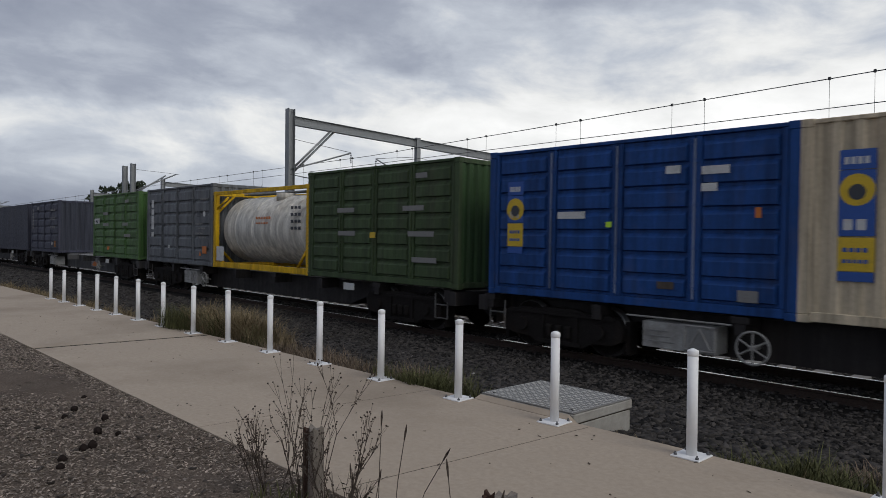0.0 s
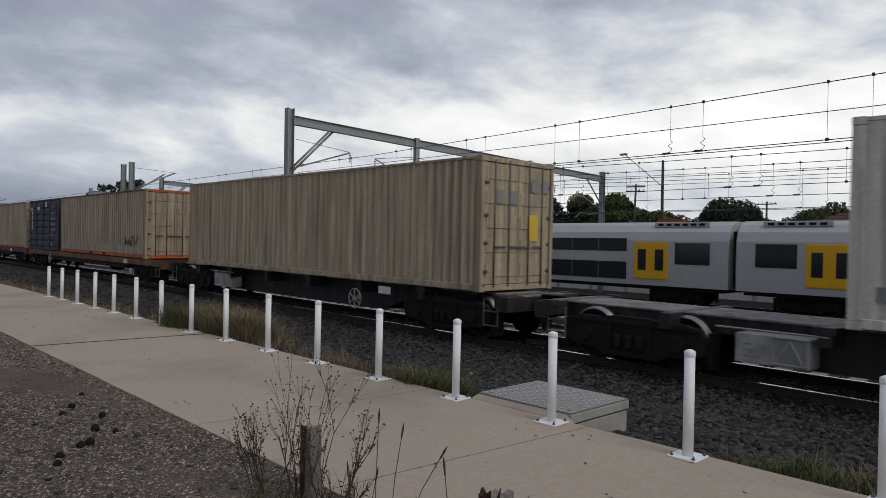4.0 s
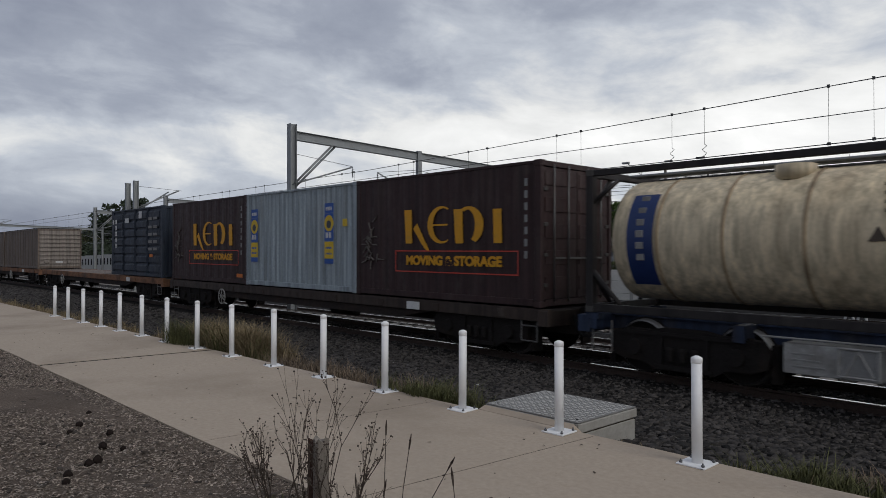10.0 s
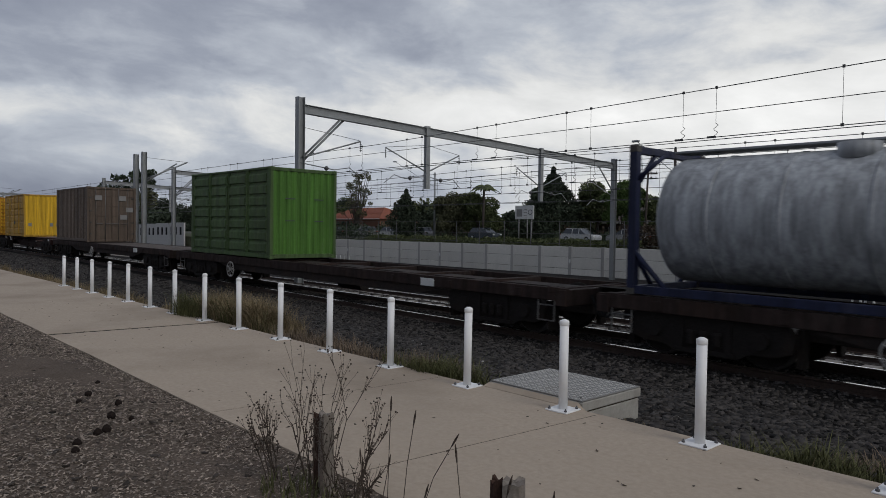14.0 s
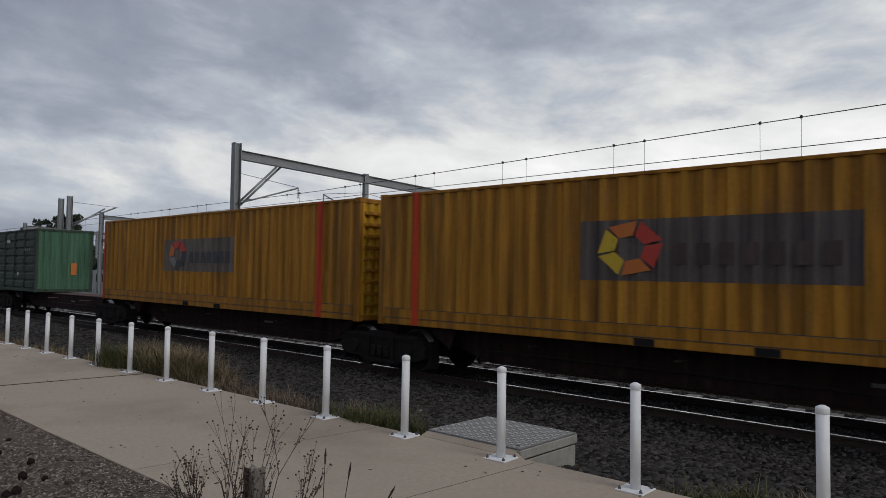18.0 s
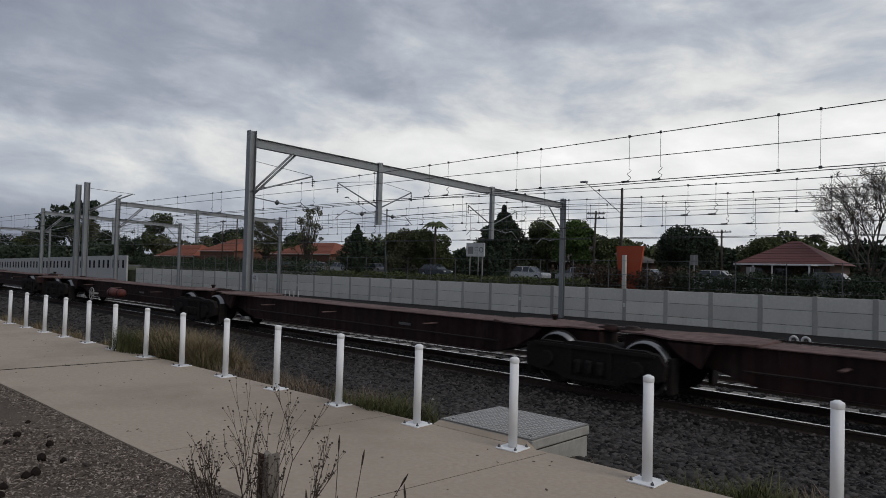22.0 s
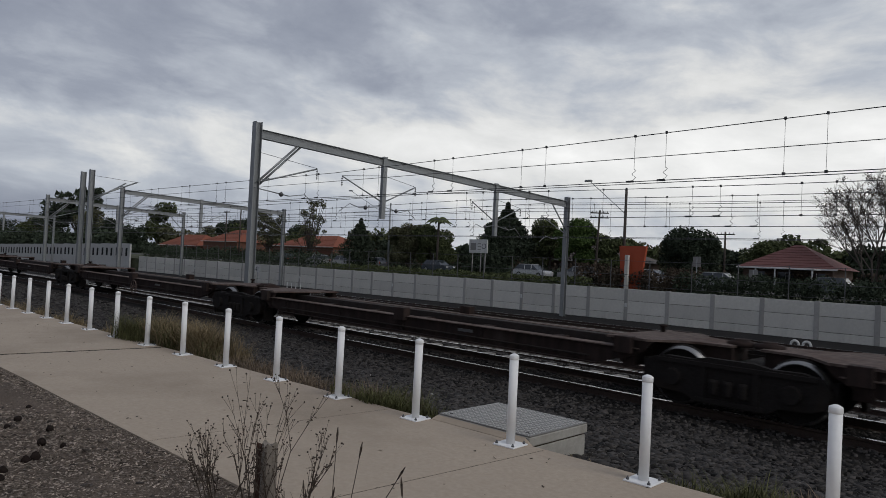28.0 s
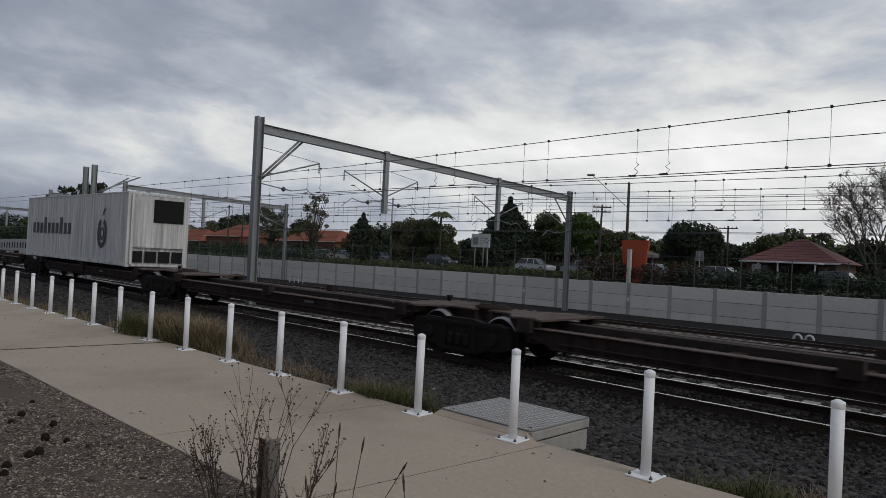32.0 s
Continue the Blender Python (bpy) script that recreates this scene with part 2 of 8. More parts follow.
M_SOOT = surface("wagon_grime", (0.032, 0.026, 0.024), 0.8, 0.1, 0.35, 3.0, (0.07, 0.042, 0.03), 0.35, 1.2, 0.2, 40, spec=0.12)
M_GLASS = glass("dark_glass")
M_PLATE = surface("checker_plate", (0.20, 0.195, 0.185), 0.6, 0.35, 0.15, 4.0, (0.2, 0.17, 0.14), 0.3, 1.5, 0.05, 40)
M_WOOD = surface("split_log", (0.19, 0.165, 0.14), 0.9, 0, 0.3, 8.0, (0.10, 0.05, 0.035), 0.5, 5.0, 0.5, 40, streak=True)
M_STALK = surface("dry_stalk", (0.060, 0.044, 0.033), 0.9, 0, 0.3, 20, None, 0, 1, 0, 40)
M_STRAW = surface("straw_grass", (0.208, 0.162, 0.096), 0.9, 0, 0.3, 20, None, 0, 1, 0, 40, random_tone=0.45, island=True, spec=0.12)
M_GRASS = surface("green_grass", (0.090, 0.092, 0.042), 0.9, 0, 0.3, 20, None, 0, 1, 0, 40, random_tone=0.5, island=True, spec=0.12)


# ---------------- mesh helpers ----------------
def bx(bm, x0, x1, y0, y1, z0, z1):
    """A box into bm."""
    v = [bm.verts.new(p) for p in ((x0, y0, z0), (x1, y0, z0), (x1, y1, z0), (x0, y1, z0),
                                   (x0, y0, z1), (x1, y0, z1), (x1, y1, z1), (x0, y1, z1))]
    for f in ((0, 3, 2, 1), (4, 5, 6, 7), (0, 1, 5, 4), (1, 2, 6, 5), (2, 3, 7, 6), (3, 0, 4, 7)):
        bm.faces.new([v[i] for i in f])
    return bm


def box(*a):
    return bx(bmesh.new(), *a)


def soft_box(x0, x1, y0, y1, z0, z1, r=0.01):
    bm = box(x0, x1, y0, y1, z0, z1)
    bmesh.ops.bevel(bm, geom=bm.edges[:], offset=r, segments=1, affect="EDGES")
    return bm


def tube(bm, p0, p1, r0, r1=None, seg=8, caps=True):
    """A round bar from p0 to p1 into bm."""
    p0, p1 = Vector(p0), Vector(p1)
    r1 = r0 if r1 is None else r1
    d = (p1 - p0).normalized()
    a = d.orthogonal().normalized()
    b = d.cross(a)
    rings = []
    for p, r in ((p0, r0), (p1, r1)):
        rings.append([bm.verts.new(p + a * (r * math.cos(2 * math.pi * i / seg)) + b * (r * math.sin(2 * math.pi * i / seg)))
                      for i in range(seg)])
    for i in range(seg):
        j = (i + 1) % seg
        f = bm.faces.new((rings[0][i], rings[0][j], rings[1][j], rings[1][i]))
        f.smooth = seg > 6
    if caps:
        bm.faces.new(rings[0][::-1])
        bm.faces.new(rings[1])
    return bm


def bent_bar(pts, r, seg=5):
    """A bar of one piece along the points."""
    bm = bmesh.new()
    rings = []
    for i, p in enumerate(pts):
        p = Vector(p)
        d = (Vector(pts[min(i + 1, len(pts) - 1)]) - Vector(pts[max(i - 1, 0)])).normalized()
        a = d.cross(Vector((0, 1, 0.01))).normalized()
        b = d.cross(a)
        rings.append([bm.verts.new(p + a * (r * math.cos(2 * math.pi * k / seg)) + b * (r * math.sin(2 * math.pi * k / seg))) for k in range(seg)])
    for u, v in zip(rings, rings[1:]):
        for k in range(seg):
            bm.faces.new((u[k], u[(k + 1) % seg], v[(k + 1) % seg], v[k]))
    bm.faces.new(rings[0][::-1])
    bm.faces.new(rings[-1])
    return bm


def rod(p0, p1, r0, r1=None, seg=8):
    return tube(bmesh.new(), p0, p1, r0, r1, seg)


def lathe(bm, profile, axis="z", seg=24, at=(0, 0, 0)):
    """profile: (radius, height) pairs turned about the axis."""
    rings = []
    for r, h in profile:
        ring = []
        for i in range(seg):
            a = 2 * math.pi * i / seg
            c, s = r * math.cos(a), r * math.sin(a)
            p = {"z": (c, s, h), "y": (s, h, c), "x": (h, c, s)}[axis]
            ring.append(bm.verts.new((p[0] + at[0], p[1] + at[1], p[2] + at[2])))
        rings.append(ring)
    for a, b in zip(rings, rings[1:]):
        for i in range(seg):
            j = (i + 1) % seg
            f = bm.faces.new((a[i], a[j], b[j], b[i]))
            f.smooth = True
    bm.faces.new(rings[0][::-1])
    bm.faces.new(rings[-1])
    return bm


def outline(points, y0, y1):
    """A flat outline of (x, z) points made solid between y0 and y1."""
    bm = bmesh.new()
    a = [bm.verts.new((x, y0, z)) for x, z in points]
    b = [bm.verts.new((x, y1, z)) for x, z in points]
    bm.faces.new(a)
    bm.faces.new(b[::-1])
    n = len(points)
    for i in range(n):
        bm.faces.new((a[(i + 1) % n], a[i], b[i], b[(i + 1) % n]))
    bmesh.ops.recalc_face_normals(bm, faces=bm.faces[:])
    return bm


def mesh_of(bm, name, *mats):
    me = bpy.data.meshes.new(name)
    bm.normal_update()
    bm.to_mesh(me)
    bm.free()
    for m in mats:
        me.materials.append(m)
    return me


def part(name, bm, material, parent, label="", at=None):
    """bm (a bmesh, or a mesh to share) as one mesh object under parent."""
    me = bm if isinstance(bm, bpy.types.Mesh) else mesh_of(bm, name, material)
    ob = new(name, me)
    ob.parent = parent
    if at is not None:
        ob.matrix_basis = at if isinstance(at, Matrix) else Matrix.Translation(at)
    return tagged(ob, label)


def thing(name, label, category, group="", at=None, kind=""):
    """An Empty at the thing's base."""
    ob = new(name)
    ob.empty_display_size = 0.3
    if at is not None:
        ob.matrix_basis = at if isinstance(at, Matrix) else Matrix.Translation(at)
    return tagged(ob, label, category, group, kind)


def raw_mesh(name, verts, faces, *mats, smooth=False):
    me = bpy.data.meshes.new(name)
    me.from_pydata(verts, [], faces)
    for m in mats:
        me.materials.append(m)
    if smooth:
        me.polygons.foreach_set("use_smooth", [True] * len(me.polygons))
    me.update()
    return me


# ---------------- levels and lines of the plan ----------------
RAIL_Z = -0.672           # rail top of the freight line abreast of the camera
YC = 11.71                # its centre
GAUGE = 1.435
FAR_Z = -1.56             # rail top of the passenger lines
FAR_TRACKS = (20.2, 25.7, 30.3, 34.3)
WALL_Y = 44.0
PATH0, PATH1 = 2.31, 4.66


def profile_z(y):
    """Height of the ground under the line at distance y."""
    pts = ((-400, -0.02), (2.25, -0.010), (4.6, -0.12), (5.0, -0.19), (6.0, -0.32), (7.6, -0.55), (8.9, -0.80), (9.55, -0.818), (12.36, -0.818), (12.44, -0.872), (13.15, -0.875), (13.95, -0.88), (15.4, -1.1),
           (18.4, -1.78), (42.5, -1.80), (43.9, -2.3), (44.25, -0.05), (46.0, 0.25), (60.0, 0.35), (400.0, 0.4), (4000.0, 0.0))
    for (a, za), (b, zb) in zip(pts, pts[1:]):
        if y <= b:
            return za + (zb - za) * (y - a) / (b - a)
    return 0.0


def grade(x):
    """The freight line climbs towards -x and levels out."""
    u = max(-12.0, min(60.0, -x))
    return 0.0074 * (u if u < 24 else u - (u - 24) ** 2 / 72)


def slope(x):
    """Its pitch there, in degrees."""
    u = -x
    return math.degrees(0.0074 * (0.0 if u < -12 or u > 60 else 1.0 if u < 24 else 1 - (u - 24) / 36))


def fall(x):
    """The path sinks a little down the line."""
    return 0.0027 * max(0.0, min(30.0, -8.0 - x))


def lift_at(x, y):
    """What the grade and the falling path add to the ground there."""
    up = max(0.0, min(1.0, (y - 5.2) / 3.7, (18.4 - y) / 3.0))
    return grade(x) * up - fall(x) * max(0.0, min(1.0, (8.9 - y) / 3.7))


def build_ground():
    ys = [-400, -60, -12, -5, -2, 0, 1, 1.8, 2.2, 4.6, 5.0, 5.5, 6.0, 6.8, 7.6, 8.3, 8.9, 9.55, 11, 12.36, 12.44, 13.15, 13.95, 15.4, 16.5, 18.4, 24, 30, 36, 42.5, 43.9,
          44.0, 44.25, 46, 50, 56, 60, 65, 90, 160, 400, 1200, 4000]
    xs = [-4000, -1200, -500, -300, -200, -140, -110, -90] + [x * 2.0 for x in range(-40, 13)] + [40, 80, 200, 600, 2500]
    verts, faces, mats = [], [], []
    for y in ys:
        for x in xs:
            near = -90 < x < 40
            w = 0.03 * noise.noise((x * 0.45, y * 0.6, 3.0)) if near and (y < 2.0 or 4.9 < y < 8.5) else 0
            verts.append((x, y, profile_z(y) + lift_at(x, y) + w))
    n = len(xs)
    for j in range(len(ys) - 1):
        ym = (ys[j] + ys[j + 1]) / 2
        for i in range(n - 1):
            faces.append((j * n + i, j * n + i + 1, (j + 1) * n + i + 1, (j + 1) * n + i))
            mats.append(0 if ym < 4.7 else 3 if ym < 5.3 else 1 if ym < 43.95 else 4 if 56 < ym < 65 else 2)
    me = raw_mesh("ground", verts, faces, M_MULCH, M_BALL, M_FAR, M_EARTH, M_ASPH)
    me.polygons.foreach_set("material_index", mats)
    tagged(new("ground", me), "grey mulch, dark ballast and dull grass running to the horizon", "ground", kind="structure")


build_ground()

PATH_JOINTS = (-60.0, -48.0, -36.0, -30.0, -22.0, -16.2, -10.3, -5.15, -3.3, 0.9, 6.9, 12.9, 20.0, 40.0)


def build_path():
    """The concrete path: slabs with sawn joints, a shallow lip to the verge."""
    path = thing("pavement", "pale stained concrete footpath with sawn joints", "footpath", kind="structure")
    for a, b in zip(PATH_JOINTS, PATH_JOINTS[1:]):
        ga, gb = (0.042 if j == -10.3 else 0.0045 for j in (a, b))
        bm = box(a + ga, b - gb, PATH0, PATH1, -0.12, 0.0)
        bmesh.ops.subdivide_edges(bm, edges=[e for e in bm.edges if abs(e.verts[0].co.x - e.verts[1].co.x) > 0.1], cuts=max(1, int((b - a) * 1.5)))
        for v in bm.verts:
            if v.co.z > -0.05:
                v.co.y += 0.018 * noise.noise((v.co.x * 1.7, v.co.y, 0.0))
            if abs(v.co.x - a) < 0.05 or abs(v.co.x - b) < 0.05:
                v.co.x += 0.075 * (v.co.y - 3.4)
            v.co.z -= fall(v.co.x)
        part("slab", bm, M_CONC, path)
    # the joint's dark bed
    for j in PATH_JOINTS[1:-1]:
        bm = box(j - 0.07, j + 0.07, PATH0 + 0.03, PATH1 - 0.03, -0.125, -0.004 if j == -10.3 else -0.0015)
        for v in bm.verts:
            v.co.x += 0.075 * (v.co.y - 3.4)
            v.co.z -= fall(j)
        part("joint_bed", bm, M_JOINT, path, "dark soil in the joint")


build_path()


def build_bollards():
    group = "white bollards along the path"
    proto = thing("bollard", "white-painted steel bollard bolted to the concrete path", "bollard", group)
    bm = lathe(bmesh.new(), [(0.0370, 0.006), (0.0370, 0.715), (0.001, 0.716)], "z", 20)
    post = part("post", bm, M_WHITE, proto)
    part("cap", lathe(bmesh.new(), [(0.0375, 0.700), (0.0395, 0.702), (0.0395, 0.732), (0.037, 0.738), (0.014, 0.750), (0.001, 0.752)], "z", 20), M_WHITE, post, "pressed steel cap")
    plate = part("base_plate", soft_box(-0.105, 0.105, -0.105, 0.105, 0.0, 0.012, 0.003), M_WHITE, proto)
    nut = mesh_of(lathe(bmesh.new(), [(0.013, 0.012), (0.013, 0.024), (0.006, 0.025), (0.006, 0.036)], "z", 6), "bolt", M_STEELD)
    for x in (-0.08, 0.08):
        for y in (-0.08, 0.08):
            part("bolt", nut, None, plate, at=(x, y, 0))
    lean = random.Random(4)
    xs = (-18.80, -17.67, -16.48, -15.27, -14.12, -12.92, -11.74, -10.53, -9.34, -8.135, -6.96, -5.78, -4.605, -3.477, -2.29, -1.10)
    for i, x in enumerate(xs):
        tilt = (0.5 * lean.uniform(-1, 1), 0.8 + 0.5 * lean.uniform(-1, 1)) if i < 13 else (0, 0)
        m = pose(x, 4.545, -fall(x), tilt[0], tilt[1], lean.uniform(-4, 4))
        if i == 0:
            proto.matrix_basis = m
        else:
            copy_thing(proto, m)


build_bollards()


def build_pit():
    """The chequer-plate pit lid beside the path."""
    pit = thing("drain_pit", "concrete cable pit with a grey checker-plate lid beside the path", "pit", at=(-3.965, 5.195, 0.0))
    wallm = surface("pit_concrete", (0.33, 0.315, 0.285), 0.9, 0, 0.12, 3, (0.17, 0.15, 0.125), 0.45, 2.0, 0.2, 60)
    bm = soft_box(-0.525, 0.525, -0.44, 0.44, -0.50, -0.062, 0.008)
    part("chamber", bm, wallm, pit, "stained concrete chamber")
    part("joint", box(-0.515, 0.515, -0.43, 0.43, -0.066, -0.044), M_EARTH, pit)
    part("curb", soft_box(-0.538, 0.538, -0.45, 0.45, -0.046, 0.034, 0.006), wallm, pit)
    lid = part("lid", soft_box(-0.532, 0.532, -0.445, 0.445, 0.035, 0.048, 0.003), M_PLATE, pit, "grey checker-plate steel lid")
    bm = bmesh.new()
    for i in range(23):
        for j in range(21):
            x, y = -0.51 + i * 0.0455, -0.425 + j * 0.0415
            s = 1 if (i + j) % 2 else -1
            d = Vector((0.0175, 0.0175 * s, 0))
            p = Vector((-d.y, d.x, 0)) * 0.3
            c = Vector((x + 0.006, y + 0.006, 0.048))
            vs = [bm.verts.new(c + q) for q in (d, p, -d, -p)]
            top = bm.verts.new(c + Vector((0, 0, 0.006)))
            for k in range(4):
                bm.faces.new((vs[k], vs[(k + 1) % 4], top))
    # diamonds coloured lighter than the plate, in place of the sky's reflection
    part("tread", bm, surface("glint_tread", (0.46, 0.45, 0.42), 0.45, 0.5, 0.15, 6), lid, "bright tread, the sky's glint put into its colour")["kind"] = "stuff"
    hole = mesh_of(lathe(bmesh.new(), [(0.018, 0.0482), (0.018, 0.0496)], "z", 10), "lifting_hole", M_BLACK)
    for x in (-0.45, 0.45):
        part("lifting_hole", hole, None, lid, at=(x, -0.36, 0))
    fil = bmesh.new()
    a = [fil.verts.new(p) for p in ((-0.54, -0.452, 0.03), (0.49, -0.452, 0.03), (0.65, -0.47, -0.06), (-0.54, -0.536, 0.003), (0.55, -0.536, 0.003), (-0.54, -0.452, -0.2), (0.65, -0.452, -0.2), (-0.54, -0.53, -0.2), (0.65, -0.53, -0.2))]
    for f in ((0, 3, 4, 1), (1, 4, 2), (0, 5, 7, 3), (3, 7, 8, 4), (4, 8, 2), (2, 8, 6), (0, 1, 2, 6, 5)):
        fil.faces.new([a[i] for i in f])
    bmesh.ops.recalc_face_normals(fil, faces=fil.faces[:])
    part("mortar_fillet", fil, M_CONC, pit)


build_pit()


# ---------------- railway ----------------
def rail_profile():
    return [(-0.0375, 0.0), (0.0375, 0.0), (0.036, -0.035), (0.010, -0.05), (0.010, -0.125), (0.072, -0.145), (0.072, -0.159), (-0.072, -0.159),
            (-0.072, -0.145), (-0.010, -0.125), (-0.010, -0.05), (-0.036, -0.035)]


def rail_mesh(xs, z_of):
    pr = rail_profile()
    n, m = len(pr), len(xs)
    verts = [(x, y, z + z_of(x)) for x in xs for y, z in pr]
    faces = [(k * n + i, k * n + (i + 1) % n, (k + 1) * n + (i + 1) % n, (k + 1) * n + i) for i in range(n) for k in range(m - 1)]
    faces += [tuple(range(n))[::-1], tuple(range((m - 1) * n, m * n))]
    me = raw_mesh("rail", verts, faces, M_RAIL, M_RAILTOP)
    for k in range(m - 1):
        me.polygons[k].material_index = 1
    return me


def sleeper_mesh():
    bm = bmesh.new()
    pts = [(-1.25, 0.0), (-1.25, 0.10), (-0.9, 0.12), (-0.55, 0.12), (-0.3, 0.085), (0.3, 0.085), (0.55, 0.12), (0.9, 0.12), (1.05, 0.20), (1.48, 0.205), (1.48, 0.0)]
    a = [bm.verts.new((-0.13, y, z)) for y, z in pts]
    b = [bm.verts.new((0.13, y, z)) for y, z in pts]
    bm.faces.new(a[::-1])
    bm.faces.new(b)
    for i in range(len(pts)):
        j = (i + 1) % len(pts)
        bm.faces.new((a[i], a[j], b[j], b[i]))
    bmesh.ops.recalc_face_normals(bm, faces=bm.faces[:])
    return mesh_of(bm, "sleeper", M_SLEEP)


SLEEPER = sleeper_mesh()


def build_track(number, yc, z, single):
    tr = thing("railway_track_%d" % number, "worn steel rails on concrete sleepers in dark ballast", "railway track", at=(0, yc, z), kind="structure")
    z_of = grade if single else lambda x: 0.0
    me = rail_mesh([-420, -60, -54, -48, -42, -36, -30, -24, 12, 160] if single else [-420, 160], z_of)
    for s in (-1, 1):
        part("rail", me, None, tr, "rusty rail with a bright worn head", at=(0, s * GAUGE / 2 + s * 0.03, 0))
    if single:
        xs = [-42 + 0.6 * i for i in range(90)]
        for x in xs:
            part("sleeper", SLEEPER, None, tr, at=(x, 0, -0.279 + grade(x)))
        lo, hi = (-300, -42), (12.1, 90)
    else:
        lo, hi = (-260, -100), (-100, 60)
    verts, faces = [], []
    base = [tuple(v.co) for v in SLEEPER.vertices]
    fs = [tuple(p.vertices) for p in SLEEPER.polygons]
    for a, b in (lo, hi):
        x = a
        while x < b:
            k = len(verts)
            verts += [(x + p[0], p[1], p[2] - 0.279 + z_of(x)) for p in base]
            faces += [tuple(k + i for i in f) for f in fs]
            x += 0.6
    part("distant_sleepers", raw_mesh("distant_sleepers", verts, faces, M_SLEEP), None, tr)["kind"] = "stuff"


build_track(1, YC, RAIL_Z, True)
for i_, y_ in enumerate(FAR_TRACKS):
    build_track(i_ + 2, y_, FAR_Z, False)


# ---------------- loose stones, chips, tufts ----------------
def scatter_blocks(name, label, count, area, size, material, seed, flat=0.7, z_of=profile_z, lift=0.0, category="gravel", chip=False):
    """Many small irregular blocks as one mesh: area (x0, x1, y0, y1), size (least, most)."""
    g = np.random.default_rng(seed)
    x = g.uniform(area[0], area[1], count)
    y = g.uniform(area[2], area[3], count)
    s = g.uniform(size[0], size[1], count)
    cube = np.array([(-1, -1, -1), (1, -1, -1), (1, 1, -1), (-1, 1, -1), (-1, -1, 1), (1, -1, 1), (1, 1, 1), (-1, 1, 1)], float)
    v = cube[None] * (1 + g.uniform(-0.55, 0.25, (count, 8, 1))) * s[:, None, None] * 0.5
    v[:, :, 2] *= flat
    v[:, :, 0] *= g.uniform(0.8, 1.5, (count, 1))
    th, ph = g.uniform(0, 6.28, count), g.uniform(-0.6, 0.6, count)
    c, sn = np.cos(ph)[:, None], np.sin(ph)[:, None]
    v[:, :, 1], v[:, :, 2] = v[:, :, 1] * c - v[:, :, 2] * sn, v[:, :, 1] * sn + v[:, :, 2] * c
    c, sn = np.cos(th)[:, None], np.sin(th)[:, None]
    v[:, :, 0], v[:, :, 1] = v[:, :, 0] * c - v[:, :, 1] * sn, v[:, :, 0] * sn + v[:, :, 1] * c
    zz = np.array([z_of(q) + lift_at(p, q) for p, q in zip(x, y)])
    v += np.stack([x, y, zz + lift + s * 0.1], 1)[:, None, :]
    if chip:
        v = v[:, [4, 5, 6, 0, 2]]
        faces = np.array([(0, 1, 2), (0, 3, 1), (1, 4, 2)])
    else:
        faces = np.array([(4, 5, 6, 7), (0, 1, 5, 4), (1, 2, 6, 5), (2, 3, 7, 6), (3, 0, 4, 7)])
    nv, nf = v.shape[1], faces.shape[1]
    allf = (faces[None] + nv * np.arange(count)[:, None, None]).reshape(-1, nf)
    me = bpy.data.meshes.new(name)
    me.vertices.add(count * nv)
    me.vertices.foreach_set("co", v.reshape(-1).astype(np.float32))
    me.loops.add(len(allf) * nf)
    me.polygons.add(len(allf))
    me.loops.foreach_set("vertex_index", allf.reshape(-1).astype(np.int32))
    me.polygons.foreach_set("loop_start", np.arange(0, len(allf) * nf, nf, dtype=np.int32))
    me.materials.append(material)
    me.update(calc_edges=True)
    return tagged(new(name, me), label, category, kind="stuff")


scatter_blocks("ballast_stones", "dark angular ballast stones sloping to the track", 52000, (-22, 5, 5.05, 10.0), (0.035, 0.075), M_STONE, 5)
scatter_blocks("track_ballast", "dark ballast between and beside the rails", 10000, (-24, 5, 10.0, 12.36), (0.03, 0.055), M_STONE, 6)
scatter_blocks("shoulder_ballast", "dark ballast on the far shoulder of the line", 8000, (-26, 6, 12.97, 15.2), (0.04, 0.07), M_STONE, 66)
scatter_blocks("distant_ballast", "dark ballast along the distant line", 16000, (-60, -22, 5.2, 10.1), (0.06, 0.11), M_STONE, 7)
scatter_blocks("mulch_chips", "grey wood and stone chips on the verge", 72000, (-12, -1.5, -0.3, 2.33), (0.007, 0.024), M_CHIP, 8, 0.3, chip=True)
scatter_blocks("near_chips", "grey chips on the verge underfoot", 12000, (-1.5, 4.0, -2.0, 2.33), (0.012, 0.032), M_CHIP, 28, 0.3, chip=True)
scatter_blocks("back_chips", "grey chips on the verge behind", 12000, (-12, -1.5, -2.5, -0.3), (0.014, 0.036), M_CHIP, 29, 0.3, chip=True)
scatter_blocks("verge_chips", "grey chips on the farther verge", 14000, (-24, -12, -1.0, 2.33), (0.015, 0.04), M_CHIP, 19, 0.35, chip=True)
M_CLOD = surface("dark_clod", (0.05, 0.040, 0.033), 0.95, 0, 0.3, 20, None, 0, 1, 0.3, 60, random_tone=0.6, island=True)
M_LEAF = surface("dead_leaf", (0.075, 0.055, 0.04), 0.9, 0, 0.3, 20, None, 0, 1, 0, 40, random_tone=0.6, island=True)
scatter_blocks("mulch_clods", "dark earth clods and bark on the verge", 420, (-12, -1.5, -0.3, 2.2), (0.018, 0.04), M_CLOD, 18, 0.45)
scatter_blocks("fallen_leaves", "small dry leaves lying on the concrete path", 190, (-16, 2, 2.35, 4.6), (0.007, 0.022), M_LEAF, 9, 0.12, lambda y: 0.002)
scatter_blocks("loose_stones", "a few pale stones lying on the ballast", 16, (-12, 3, 5.1, 8.5), (0.05, 0.11), surface("pale_stone", (0.33, 0.32, 0.30), 0.9, 0, 0.2, 8), 10, 0.6)


